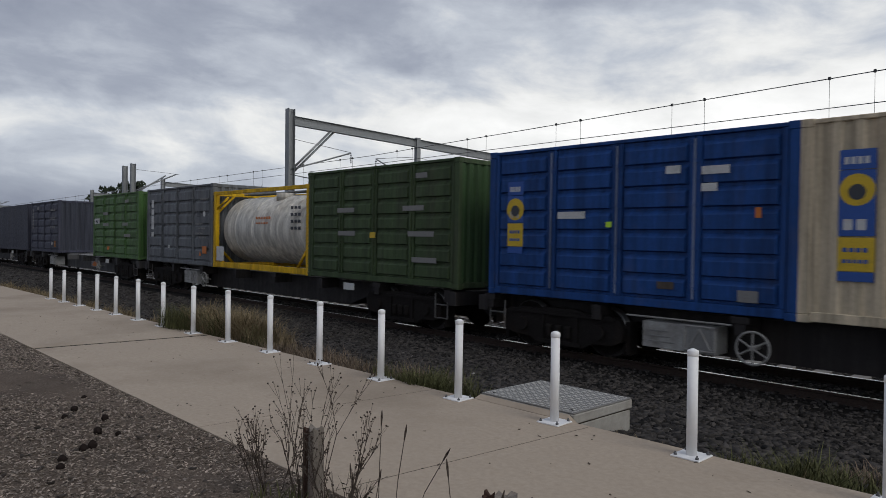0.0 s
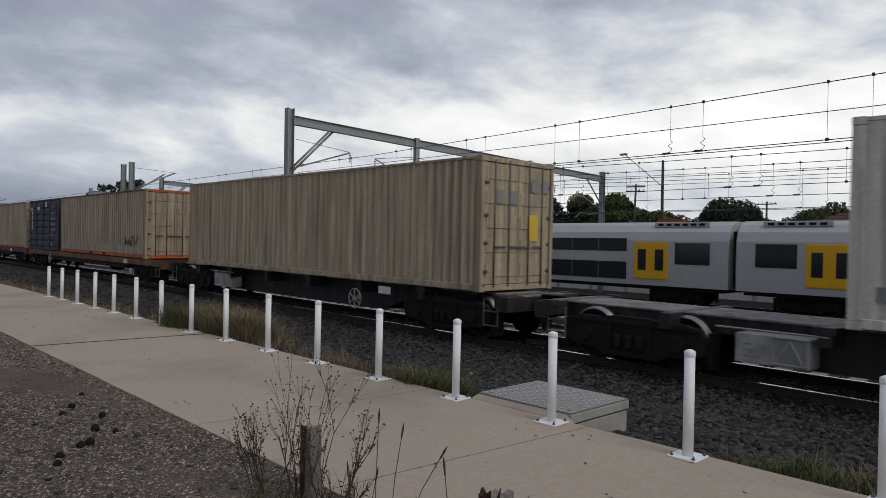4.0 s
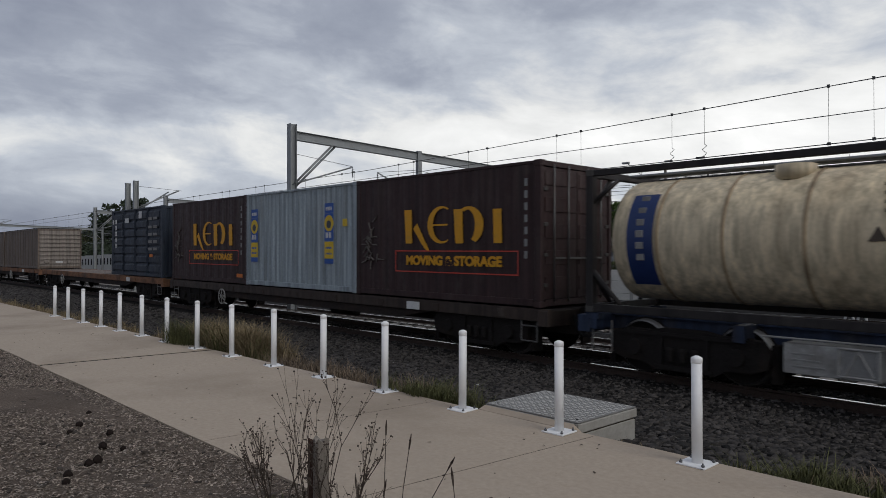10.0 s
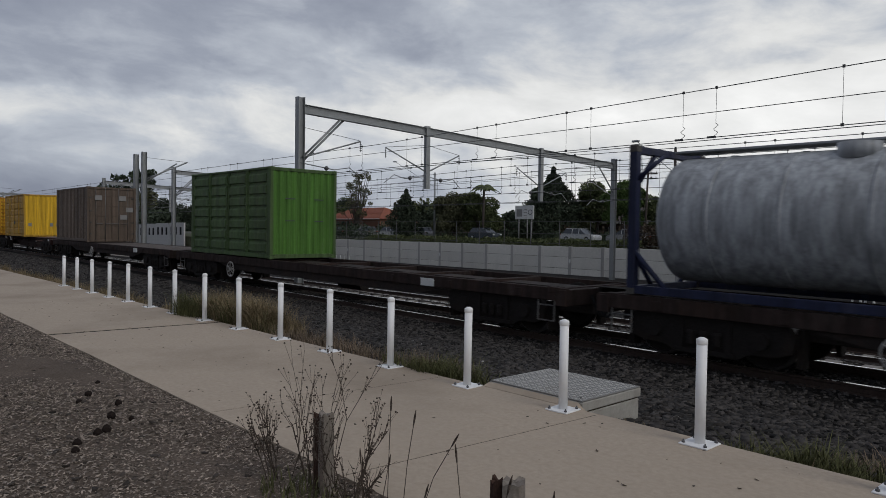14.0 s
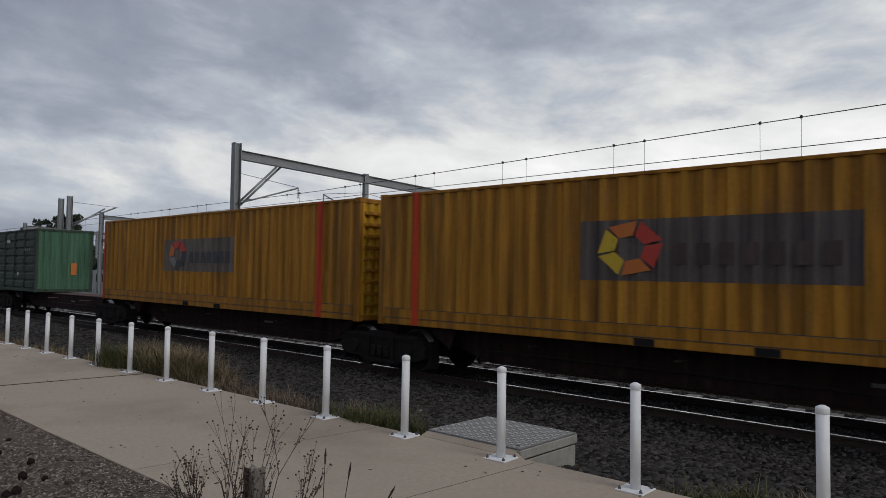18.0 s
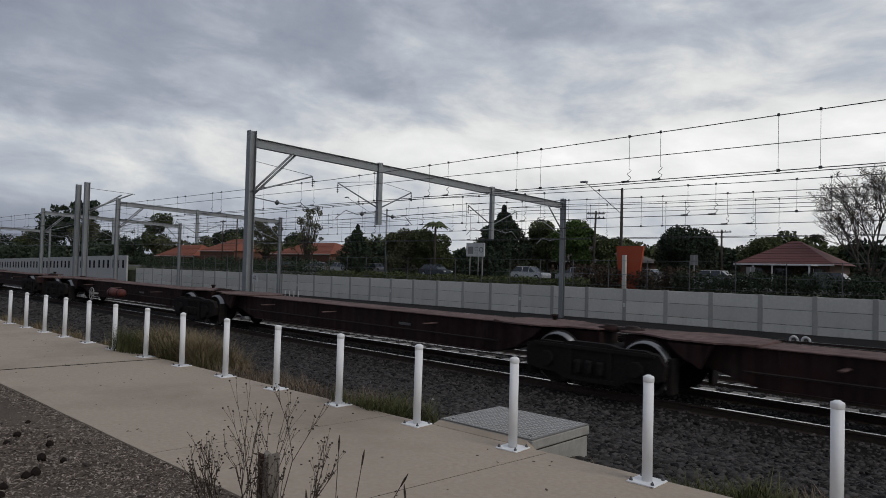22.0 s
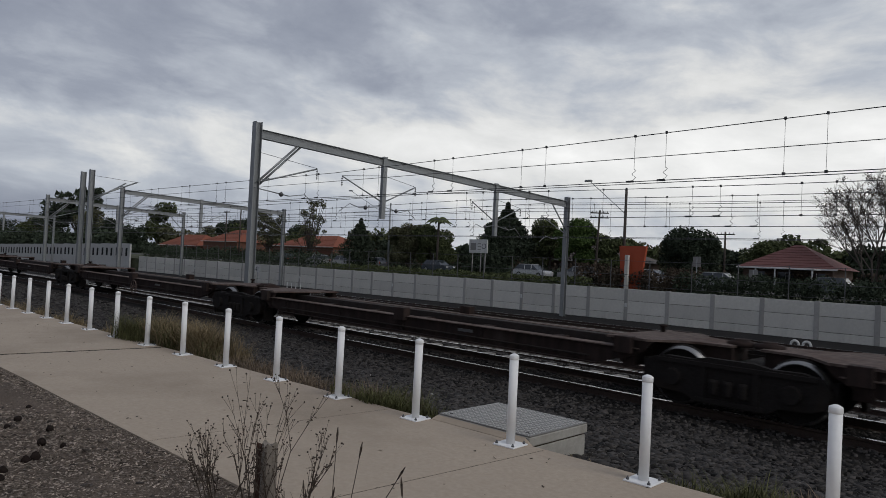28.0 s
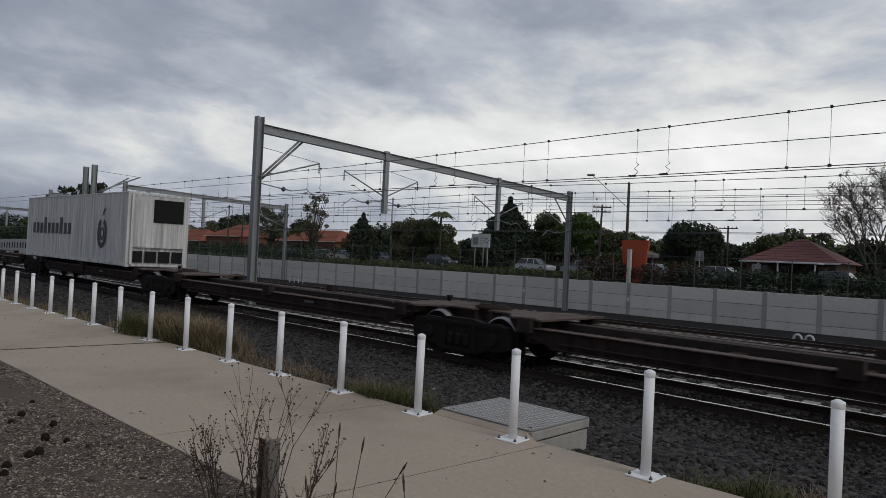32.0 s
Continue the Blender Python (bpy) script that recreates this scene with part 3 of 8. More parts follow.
def blades(name, label, clumps, material, seed, category="grass"):
    """Grass as bent blades. clumps: (x, y, radius, height, count)."""
    g = random.Random(seed)
    verts, faces = [], []
    for cx, cy, rad, hgt, cnt in clumps:
        for _ in range(cnt):
            a, r = g.uniform(0, 6.28), rad * math.sqrt(g.random())
            x, y = cx + r * math.cos(a), cy + r * math.sin(a) * 0.55
            z = (0.0 if PATH0 < y < PATH1 else profile_z(y) - 0.02) + lift_at(x, y)
            h = hgt * g.uniform(0.45, 1.1) * (1 - 0.4 * r / rad)
            b = g.uniform(0, 6.28)
            lean = h * g.uniform(0.1, 0.75)
            w = g.uniform(0.004, 0.008)
            px, py = -math.sin(b) * w, math.cos(b) * w
            k = len(verts)
            for t in (0, 0.5, 0.85, 1.0):
                ox, oy = math.cos(b) * lean * t * t, math.sin(b) * lean * t * t
                ww = 1 - 0.85 * t
                verts.append((x + ox + px * ww, y + oy + py * ww, z + h * t * (1 - 0.25 * t)))
                verts.append((x + ox - px * ww, y + oy - py * ww, z + h * t * (1 - 0.25 * t)))
            for i in range(3):
                faces.append((k + 2 * i, k + 2 * i + 1, k + 2 * i + 3, k + 2 * i + 2))
    return tagged(new(name, raw_mesh(name, verts, faces, material)), label, category, kind="stuff")


rr = random.Random(11)
fringe = [(x * 0.35 + rr.uniform(-0.1, 0.1), 4.85 + rr.uniform(-0.05, 0.3), 0.22, (0.18 if x > -33 else 0.44) * rr.uniform(0.5, 1.35), 26 if x > -33 else 95) for x in range(-120, 14) if not -16 < x < -12]
blades("verge_grass", "sparse dry grass along the edge of the path", fringe, M_STRAW, 12)
blades("straw_tuft", "large straw-coloured grass tuft behind the bollards", [(-10.45 + rr.uniform(-0.95, 0.95), 5.08 + rr.uniform(-0.22, 0.42), 0.40, rr.uniform(0.66, 1.04), 270) for _ in range(28)], M_STRAW, 13)
blades("green_tuft", "green grass tuft beside the path", [(-11.5 + rr.uniform(-0.5, 0.5), 4.88 + rr.uniform(-0.22, 0.25), 0.42, rr.uniform(0.56, 0.84), 320) for _ in range(17)] +
       [(-10.3 + rr.uniform(-1.1, 0.8), 4.95 + rr.uniform(-0.12, 0.2), 0.34, rr.uniform(0.5, 0.8), 240) for _ in range(17)] +
       [(-5.4 + rr.uniform(-0.5, 0.45), 4.86 + rr.uniform(-0.14, 0.22), 0.28, rr.uniform(0.38, 0.58), 160) for _ in range(14)] +
       [(-1.6 + rr.uniform(-0.5, 0.6), 4.95 + rr.uniform(-0.1, 0.4), 0.28, rr.uniform(0.22, 0.42), 130) for _ in range(10)], M_GRASS, 14)
blades("dry_weeds", "brown weeds in front of the ballast", [(-7.2 + rr.uniform(-1.9, 1.7), 5.1 + rr.uniform(-0.25, 0.5), 0.3, rr.uniform(0.22, 0.5), 55) for _ in range(46)] +
       [(-1.2 + rr.uniform(-0.5, 0.5), 5.75 + rr.uniform(-0.3, 0.3), 0.3, rr.uniform(0.2, 0.34), 90) for _ in range(8)] +
       [(-0.9 + rr.uniform(-0.6, 0.8), 5.4 + rr.uniform(-0.3, 0.5), 0.3, rr.uniform(0.12, 0.3), 60) for _ in range(10)], surface("brown_weed", (0.15, 0.112, 0.078), 0.9, 0, 0.3, 20, None, 0, 1, 0, 40, random_tone=0.5, island=True), 15)


def build_dead_weed(x, y, z0, height, count, seed, heads, spread=0.32):
    """A dry branching weed with round seed heads."""
    g = random.Random(seed)
    weed = thing("dead_weed", "dry brown branching weed with small round seed heads", "weed", at=(x, y, z0))
    stems, pods, leaves = bmesh.new(), bmesh.new(), bmesh.new()

    def grow(p, d, length, r, depth):
        q = p + d * length
        tube(stems, p, q, r, r * 0.7, 5, False)
        if depth == 0:
            if heads:
                bmesh.ops.create_icosphere(pods, subdivisions=1, radius=g.uniform(0.004, 0.0065), matrix=Matrix.Translation(q))
            return
        for _ in range(g.choice((2, 2, 3))):
            nd = (d + Vector((g.uniform(-1, 1), g.uniform(-1, 1), g.uniform(-0.1, 0.6))) * 0.38).normalized()
            grow(p + d * length * g.uniform(0.55, 1.0), nd, length * g.uniform(0.45, 0.75), r * 0.65, depth - 1)
        if g.random() < 0.8:
            c = p + d * length * g.uniform(0.1, 0.7)
            w = Vector((g.uniform(-1, 1), g.uniform(-1, 1), g.uniform(-0.7, 0.3))).normalized() * g.uniform(0.015, 0.04)
            s = w.orthogonal().normalized() * 0.006
            leaves.faces.new([leaves.verts.new(c + v) for v in (Vector((0, 0, 0)), w * 0.5 + s, w, w * 0.5 - s)])

    for _ in range(count):
        a = g.uniform(0, 6.28)
        d = Vector((math.cos(a) * spread, math.sin(a) * spread, 1)).normalized()
        h = height * g.uniform(0.55, 1.0)
        grow(Vector((math.cos(a), math.sin(a), 0)) * g.uniform(0, 0.07), d, h * 0.45, 0.0033, 3)
    part("stem", stems, M_STALK, weed)["kind"] = "stuff"
    if heads:
        part("seed_head", pods, M_STALK, weed)["kind"] = "stuff"
    part("withered_leaf", leaves, M_STALK, weed)["kind"] = "stuff"


M_WOODD = surface("dark_split_log", (0.055, 0.032, 0.024), 0.9, 0, 0.4, 8.0, None, 0, 1, 0.5, 40, spec=0.15)


def build_stump(x, y, z0, h, r, seed, label):
    """A weathered split post end."""
    g = random.Random(seed)
    st = thing("stump", label, "stump", at=(x, y, z0))
    for k, (dx, rr_, hh) in enumerate(((-0.062, r * 0.42, h * 0.97), (0.022, r * 0.75, h * 1.0))):
        bm = bmesh.new()
        n = 14
        low, up = [], []
        for i in range(n):
            a = 2 * math.pi * i / n
            q = rr_ * (1 + 0.18 * g.uniform(-1, 1))
            low.append(bm.verts.new((dx + 1.15 * q * math.cos(a), 1.1 * q * math.sin(a), 0)))
            up.append(bm.verts.new((dx + q * math.cos(a), q * math.sin(a), hh + g.uniform(-0.02, 0.015))))
        mid = bm.verts.new((dx, 0, hh - 0.005))
        for i in range(n):
            j = (i + 1) % n
            bm.faces.new((low[i], low[j], up[j], up[i]))
            bm.faces.new((up[i], up[j], mid))
        part("split_half", bm, M_WOOD if k else M_WOODD, st, "grey split timber" if k else "dark red-brown split timber")
    return st


build_stump(-3.26, 2.10, -0.06, 0.50, 0.055, 21, "grey weathered split post among dry weeds")
build_stump(-1.72, 1.93, -0.06, 0.59, 0.06, 22, "red-brown and grey broken post beside the path")
build_dead_weed(-3.28, 2.06, -0.05, 1.02, 9, 31, True, 0.26)
build_dead_weed(-3.06, 2.12, -0.05, 0.80, 7, 32, True, 0.30)
build_dead_weed(-3.62, 2.02, -0.05, 0.66, 8, 33, True, 0.3)
build_dead_weed(-2.85, 1.95, -0.05, 0.5, 10, 34, False, 0.4)


def build_plantain(x, y, h, dx, dy, name="grass_spike"):
    g = thing(name, "thin dry grass stalk with a dark seed spike", "grass stalk", "grass stalks by the path", at=(x, y, -0.04))
    bm = bmesh.new()
    pts = [Vector((dx * t * t, dy * t * t, h * t)) for t in (0, 0.35, 0.7, 1.0)]
    for a, b in zip(pts, pts[1:]):
        tube(bm, a, b, 0.0022, 0.0018, 5, False)
    part("stalk", bm, M_STALK, g)
    d = (pts[-1] - pts[-2]).normalized()
    e = pts[-1] + d * 0.075
    bm = tube(bmesh.new(), pts[-1], pts[-1] + d * 0.04, 0.003, 0.0055, 7)
    tube(bm, pts[-1] + d * 0.04, e, 0.0055, 0.002, 7)
    part("seed_spike", bm, M_STALK, g)


for x_, y_, h_, dx_, dy_ in ((-2.62, 2.05, 0.63, 0.02, 0.0), (-2.45, 2.0, 0.62, 0.08, 0.0), (-2.40, 2.05, 0.55, 0.20, 0.03), (-2.55, 1.95, 0.40, 0.06, 0), (-2.62, 1.9, 0.36, 0.0, 0),
                             (-1.98, 1.95, 0.55, -0.05, 0.0), (-1.60, 2.0, 0.48, 0.03, 0.0), (-1.72, 1.8, 0.55, 0.06, 0.05), (-2.75, 2.0, 0.33, -0.05, 0.02), (-2.3, 1.95, 0.34, 0.07, 0.0)):
    build_plantain(x_, y_, h_, dx_, dy_)
blades("weed_base_grass", "green-grey grass round the dry weeds", [(-3.3, 1.98, 0.35, 0.22, 160), (-2.8, 1.95, 0.35, 0.2, 120), (-2.2, 1.9, 0.4, 0.12, 60)], M_GRASS, 16)


M_POD = surface("seed_pod_brown", (0.018, 0.013, 0.011), 0.9, 0, 0.3, 20, None, 0, 1, 0.5, 60, spec=0.1)


def build_seed_pods():
    """Dark pods and twigs on the mulch."""
    g = random.Random(7)
    for x, y, r in ((-5.60, 1.68, 0.038), (-5.24, 1.54, 0.04), (-5.98, 1.85, 0.036), (-6.46, 1.75, 0.036), (-5.21, 1.47, 0.036), (-5.30, 1.56, 0.03), (-5.45, 1.78, 0.028), (-6.25, 1.62, 0.03), (-5.05, 1.30, 0.034), (-6.9, 1.95, 0.03), (-4.9, 1.25, 0.03)):
        bm = bmesh.new()
        bmesh.ops.create_icosphere(bm, subdivisions=2, radius=r * 0.85)
        for v in bm.verts:
            v.co *= 1 + 0.35 * noise.noise(v.co * 40 + Vector((x, y, 0)))
        pod = tagged(new("seed_pod", mesh_of(bm, "seed_pod", M_POD)), "dark brown dry seed head lying on the mulch", "seed head", "seed heads on the mulch")
        pod.matrix_basis = pose(x, y, -0.03 + r * 0.9, 0, 0, g.uniform(0, 360))


build_seed_pods()


# ---------------- the freight train ----------------
MOVERS = []               # (thing, place along the train, y, z)
SPINNERS = []             # (wheelset, which of the two in its bogie)
WHEEL_R = 0.47
DECK = 1.02               # deck above the rail
BOX_Z = RAIL_Z + DECK     # 0.348
UNIT = 0.967              # metres to one unit of the places along the train below


def train_s(t):
    """How far the freight train has gone at t seconds."""
    u = t / 32.0
    return UNIT * t * (19.8805 + 0.4985 * u - 0.1969 * u * u + 0.3557 * u ** 3)


def rides(ob, s, y=YC, z=BOX_Z):
    ob.matrix_basis = pose(UNIT * s, y, z)
    MOVERS.append((ob, UNIT * s, y, z))
    return ob


def ribbed(n0, n1, height, pitch, depth, duty=0.32):
    """Wall sheet in the x-z plane facing -y, with vertical trapezoid ribs, n0..n1 along x, front at y = 0, backed at y = depth + 0.03."""
    xs = []
    x = n0
    while x < n1 - pitch * 0.5:
        xs += [(x, 0.0), (x + pitch * duty, 0.0), (x + pitch * (duty + 0.18), depth), (x + pitch * 0.82, depth)]
        x += pitch
    xs.append((n1, 0.0))
    verts, faces = [], []
    for px, py in xs:
        verts += [(min(px, n1), py, 0.0), (min(px, n1), py, height)]
    m = len(xs)
    for i in range(m - 1):
        faces.append((2 * i, 2 * i + 2, 2 * i + 3, 2 * i + 1))
    k = len(verts)
    b = depth + 0.03
    verts += [(n0, b, 0), (n1, b, 0), (n1, b, height), (n0, b, height)]
    faces += [(k + 1, k, k + 3, k + 2)]
    faces.append((0, 1, k + 3, k))
    faces.append((2 * m - 2, k + 1, k + 2, 2 * m - 1))
    return verts, faces


SHEETS = {}


def sheet(n0, n1, height, pitch, depth, material, duty=0.32, ridge=None):
    key = (round(n0, 3), round(n1, 3), round(height, 3), pitch, depth, material.name, duty)
    if key not in SHEETS:
        v, f = ribbed(n0, n1, height, pitch, depth, duty)
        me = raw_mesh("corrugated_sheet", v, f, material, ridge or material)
        # rib fronts take the ridge paint, lighter than the valleys
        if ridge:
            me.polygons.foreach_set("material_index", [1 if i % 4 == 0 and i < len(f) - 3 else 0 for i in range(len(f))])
        SHEETS[key] = me
    return SHEETS[key]


BOXES = {}


def block(x0, x1, y0, y1, z0, z1, material):
    """A shared box mesh."""
    key = tuple(round(v, 3) for v in (x0, x1, y0, y1, z0, z1)) + (material.name,)
    if key not in BOXES:
        BOXES[key] = mesh_of(soft_box(x0, x1, y0, y1, z0, z1, min(0.008, 0.2 * min(x1 - x0, y1 - y0, z1 - z0))), "block", material)
    return BOXES[key]


M_CAST = surface("casting", (0.07, 0.065, 0.06), 0.7, 0.2, 0.3, 6)
M_BAR = surface("locking_bar", (0.13, 0.127, 0.124), 0.5, 0.5, 0.2, 6, (0.15, 0.08, 0.05), 0.4, 4)


def frame_of(c, L, H, mat, casting=None, rail_mat=None, W=2.44):
    """Corner posts, rails and castings of a container."""
    casting = casting or mat
    rail_mat = rail_mat or mat
    top_mat = DULLRAIL if rail_mat is ORANGE else rail_mat
    for x in (-1, 1):
        for y in (-1, 1):
            x0, x1 = sorted((x * L / 2, x * (L / 2 - 0.16)))
            y0, y1 = sorted((y * W / 2, y * (W / 2 - 0.10)))
            part("corner_post", block(x0, x1, y0, y1, 0.12, H - 0.12, mat), None, c)
            for z in (0.0, H - 0.118):
                x2, x3 = sorted((x * (L / 2 + 0.004), x * (L / 2 - 0.178)))
                y2, y3 = sorted((y * (W / 2 + 0.004), y * (W / 2 - 0.162)))
                part("corner_casting", block(x2, x3, y2, y3, z, z + 0.118, casting), None, c)
    for y in (-1, 1):
        y0, y1 = sorted((y * (W / 2 - 0.004), y * (W / 2 - 0.09)))
        part("bottom_rail", block(-L / 2 + 0.18, L / 2 - 0.18, y0, y1, 0.02, 0.16, rail_mat), None, c)
        part("top_rail", block(-L / 2 + 0.18, L / 2 - 0.18, y0, y1, H - 0.075, H - 0.012, top_mat), None, c)
    for x in (-1, 1):
        x0, x1 = sorted((x * (L / 2 - 0.004), x * (L / 2 - 0.10)))
        part("end_sill", block(x0, x1, -W / 2 + 0.165, W / 2 - 0.165, 0.02, 0.15, rail_mat), None, c)
        part("end_header", block(x0, x1, -W / 2 + 0.165, W / 2 - 0.165, H - 0.12, H - 0.012, rail_mat), None, c)


def roof_of(c, L, H, mat, W=2.44):
    me = sheet(-L / 2 + 0.1, L / 2 - 0.1, W - 0.16, 0.278, 0.02, mat)
    part("roof", me, None, c, at=pose(0, -W / 2 + 0.08, H - 0.012, 270, 0, 0))


def flat_roof(c, L, H, mat, W=2.44):
    part("roof", block(-L / 2 + 0.1, L / 2 - 0.1, -W / 2 + 0.085, W / 2 - 0.085, H - 0.06, H - 0.02, mat), None, c)


def end_wall(c, L, H, mat, W=2.44, pitch=0.25, front=True):
    """The corrugated end wall that faces +x (and the one behind)."""
    me = sheet(-W / 2 + 0.10, W / 2 - 0.10, H - 0.26, pitch, 0.04, mat)
    part("end_wall", me, None, c, at=pose(L / 2 - 0.012, 0, 0.14, 0, 0, 90))
    part("end_wall", me, None, c, at=pose(-L / 2 + 0.012, 0, 0.14, 0, 0, -90))


def doors(c, L, H, mat, W=2.44, marks=None):
    """Two door leaves facing +x, each with ribs, two locking bars, handles and hinges."""
    half = W / 2 - 0.11
    for s in (-1, 1):
        y0, y1 = sorted((0.008 * s, half * s))
        leaf = part("door", block(L / 2 - 0.075, L / 2 - 0.03, y0, y1, 0.16, H - 0.13, mat), None, c)
        for k in range(5):
            z = 0.30 + k * (H - 0.6) / 4.4
            part("door_rib", block(L / 2 - 0.03, L / 2 - 0.012, y0 + 0.06, y1 - 0.06, z + 0.02, z + 0.30, mat), None, leaf)
        for f in (0.30, 0.72):
            y = s * half * f
            bar = part("locking_bar", rod((L / 2 + 0.012, y, 0.10), (L / 2 + 0.012, y, H - 0.06), 0.017, None, 8), M_BAR, leaf)
            part("handle", block(L / 2 + 0.02, L / 2 + 0.045, min(y, y - s * 0.34), max(y, y - s * 0.34), 0.95, 0.99, M_BAR), None, leaf)
        for z in (0.4, 1.0, 1.6, 2.3):
            y2, y3 = sorted((s * half, s * (half - 0.12)))
            part("hinge", block(L / 2 - 0.03, L / 2 + 0.006, y2, y3, z, z + 0.07, M_CAST), None, leaf)
    part("end_wall", sheet(-W / 2 + 0.10, W / 2 - 0.10, H - 0.26, 0.25, 0.04, mat), None, c, at=pose(-L / 2 + 0.012, 0, 0.14, 0, 0, -90))


def decal(c, x0, x1, z0, z1, mat, y=-1.2265, label="", name="sticker"):
    part(name, block(x0, x1, y, y + 0.004, z0, z1, mat), None, c, label)


def end_decal(c, L, y0, y1, z0, z1, mat, name="sticker", off=0.008):
    part(name, block(L / 2 + off, L / 2 + off + 0.004, y0, y1, z0, z1, mat), None, c)


def bars(c, x0, x1, z0, z1, n, mat, y=-1.2265, gaps=0.3, name="marking"):
    """Lettering too small to read: n bars."""
    w = (x1 - x0) / n
    for i in range(n):
        decal(c, x0 + i * w, x0 + (i + 1 - gaps) * w, z0, z1, mat, y, name=name)


M_LWHITE = surface("marking_white", (0.55, 0.55, 0.54), 0.6, 0, 0.15, 8, (0.2, 0.2, 0.2), 0.4, 5)
M_LYEL = surface("sticker_yellow", (0.62, 0.42, 0.03), 0.6, 0, 0.15, 8, (0.2, 0.15, 0.05), 0.3, 5)
M_LORANGE = surface("sticker_orange", (0.55, 0.16, 0.03), 0.6, 0, 0.15, 8, (0.2, 0.1, 0.05), 0.3, 5)
M_LBLUE = surface("sticker_blue", (0.03, 0.09, 0.33), 0.6, 0, 0.15, 8)
M_LDARK = surface("marking_dark", (0.05, 0.055, 0.065), 0.6, 0, 0.15, 8)
M_LRED = surface("logo_red", (0.48, 0.05, 0.03), 0.55, 0, 0.12, 8, (0.3, 0.2, 0.18), 0.2, 3)
M_RUSTY = surface("lettering_rust", (0.25, 0.072, 0.035), 0.65, 0, 0.3, 6, (0.24, 0.16, 0.10), 0.4, 4)
M_LGREY = surface("marking_grey", (0.21, 0.205, 0.20), 0.6, 0, 0.2, 8)


def container(name, label, L, H, mat, s_left, style="corr", pitch=0.278, depth=0.036, roof=None, end="wall", rail_mat=None, post_mat=None, end_mat=None, duty=0.32, ridge=None, bar_mat=None, panels=7):
    """A shipping container on its wagon: corr (corrugated), sider (folding side doors), plain (shallow ribs)."""
    c = thing(name, label, "shipping container", "containers on the train")
    frame_of(c, L, H, post_mat or mat, rail_mat=rail_mat)
    roof = roof or mat
    if style == "plain":
        flat_roof(c, L, H, roof)
    else:
        roof_of(c, L, H, roof)
    em = end_mat or mat
    if end == "doors":
        doors(c, L, H, em)
    else:
        end_wall(c, L, H, em)
    z0, z1 = 0.15, H - 0.07
    if style == "sider":
        n = 4
        w = (L - 0.32) / n
        for side in (-1, 1):
            for k in range(n):
                x0 = -L / 2 + 0.16 + k * w
                y0, y1 = sorted((side * 1.165, side * 1.12))
                leaf = part("side_door", block(x0 + 0.012, x0 + w - 0.012, y0, y1, z0 + 0.01, z1 - 0.005, mat), None, c)
                a, b = sorted((side * 1.215, side * 1.166))
                part("door_stile", block(x0 + 0.012, x0 + 0.10, a, b, z0 + 0.01, z1 - 0.01, mat), None, leaf)
                part("door_stile", block(x0 + w - 0.10, x0 + w - 0.012, a, b, z0 + 0.01, z1 - 0.01, mat), None, leaf)
                if side < 0:
                    n_row = panels
                    step = (z1 - z0 - 0.1) / n_row
                    for j in range(n_row):
                        zz = z0 + 0.06 + j * step
                        top = step - 0.05
                        v = [(x0 + 0.13, -1.167, zz), (x0 + w - 0.13, -1.167, zz), (x0 + w - 0.16, -1.2225, zz + 0.022), (x0 + 0.16, -1.2225, zz + 0.022),
                             (x0 + w - 0.16, -1.2225, zz + top - 0.075), (x0 + 0.16, -1.2225, zz + top - 0.075), (x0 + w - 0.13, -1.167, zz + top), (x0 + 0.13, -1.167, zz + top)]
                        f = [(0, 1, 2, 3), (3, 2, 4, 5), (5, 4, 6, 7), (0, 3, 5, 7), (1, 6, 4, 2), (0, 7, 6, 1)]
                        key = ("rib", n_row, round(H, 2), k, j, round(L, 2), mat.name)
                        if key not in BOXES:
                            BOXES[key] = raw_mesh("door_panel", v, f, mat)
                        part("door_panel", BOXES[key], None, leaf)
                    if k in (0, 1, 2):
                        part("locking_bar", block(x0 + w - 0.015, x0 + w + 0.015, -1.242, -1.217, z0 + 0.05, z1 - 0.05, bar_mat or mat), None, leaf)
                        for zz in (0.35, 1.0, 1.7, 2.4):
                            part("hinge", block(x0 + w - 0.07, x0 + w + 0.07, -1.235, -1.216, zz, zz + 0.06, mat), None, leaf)
    else:
        me = sheet(-L / 2 + 0.15, L / 2 - 0.15, z1 - z0, pitch, depth, mat, duty, ridge)
        part("side_wall", me, None, c, at=(0, -1.205, z0))
        part("side_wall", me, None, c, at=pose(0, 1.205, z0, 0, 0, 180))
    rides(c, s_left + L / 2)
    return c


H20, H40, HC = 6.058, 12.192, 2.9
BLUE = paint((0.012, 0.055, 0.20), 0.2)
GREEN = paint((0.050, 0.077, 0.034), 0.4)
GREEN_B = paint((0.040, 0.078, 0.030), 0.4)
GREYM = paint((0.128, 0.137, 0.148), 0.4)
SLATE = paint((0.053, 0.056, 0.081), 0.35)
SLATEB = paint((0.046, 0.050, 0.066), 0.3)
DARKN = paint((0.041, 0.043, 0.060), 0.25)
BROWN = paint((0.085, 0.066, 0.052), 0.5)
CREAM = paint((0.36, 0.29, 0.195), 0.35, dirt=(0.14, 0.09, 0.05))
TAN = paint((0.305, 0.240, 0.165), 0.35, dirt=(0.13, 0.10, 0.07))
# TANR: lighter tan for rib fronts, the ribs' light and shade put in
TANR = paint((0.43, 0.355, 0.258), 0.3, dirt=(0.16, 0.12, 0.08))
TANS = paint((0.34, 0.295, 0.215), 0.3, dirt=(0.16, 0.12, 0.08))
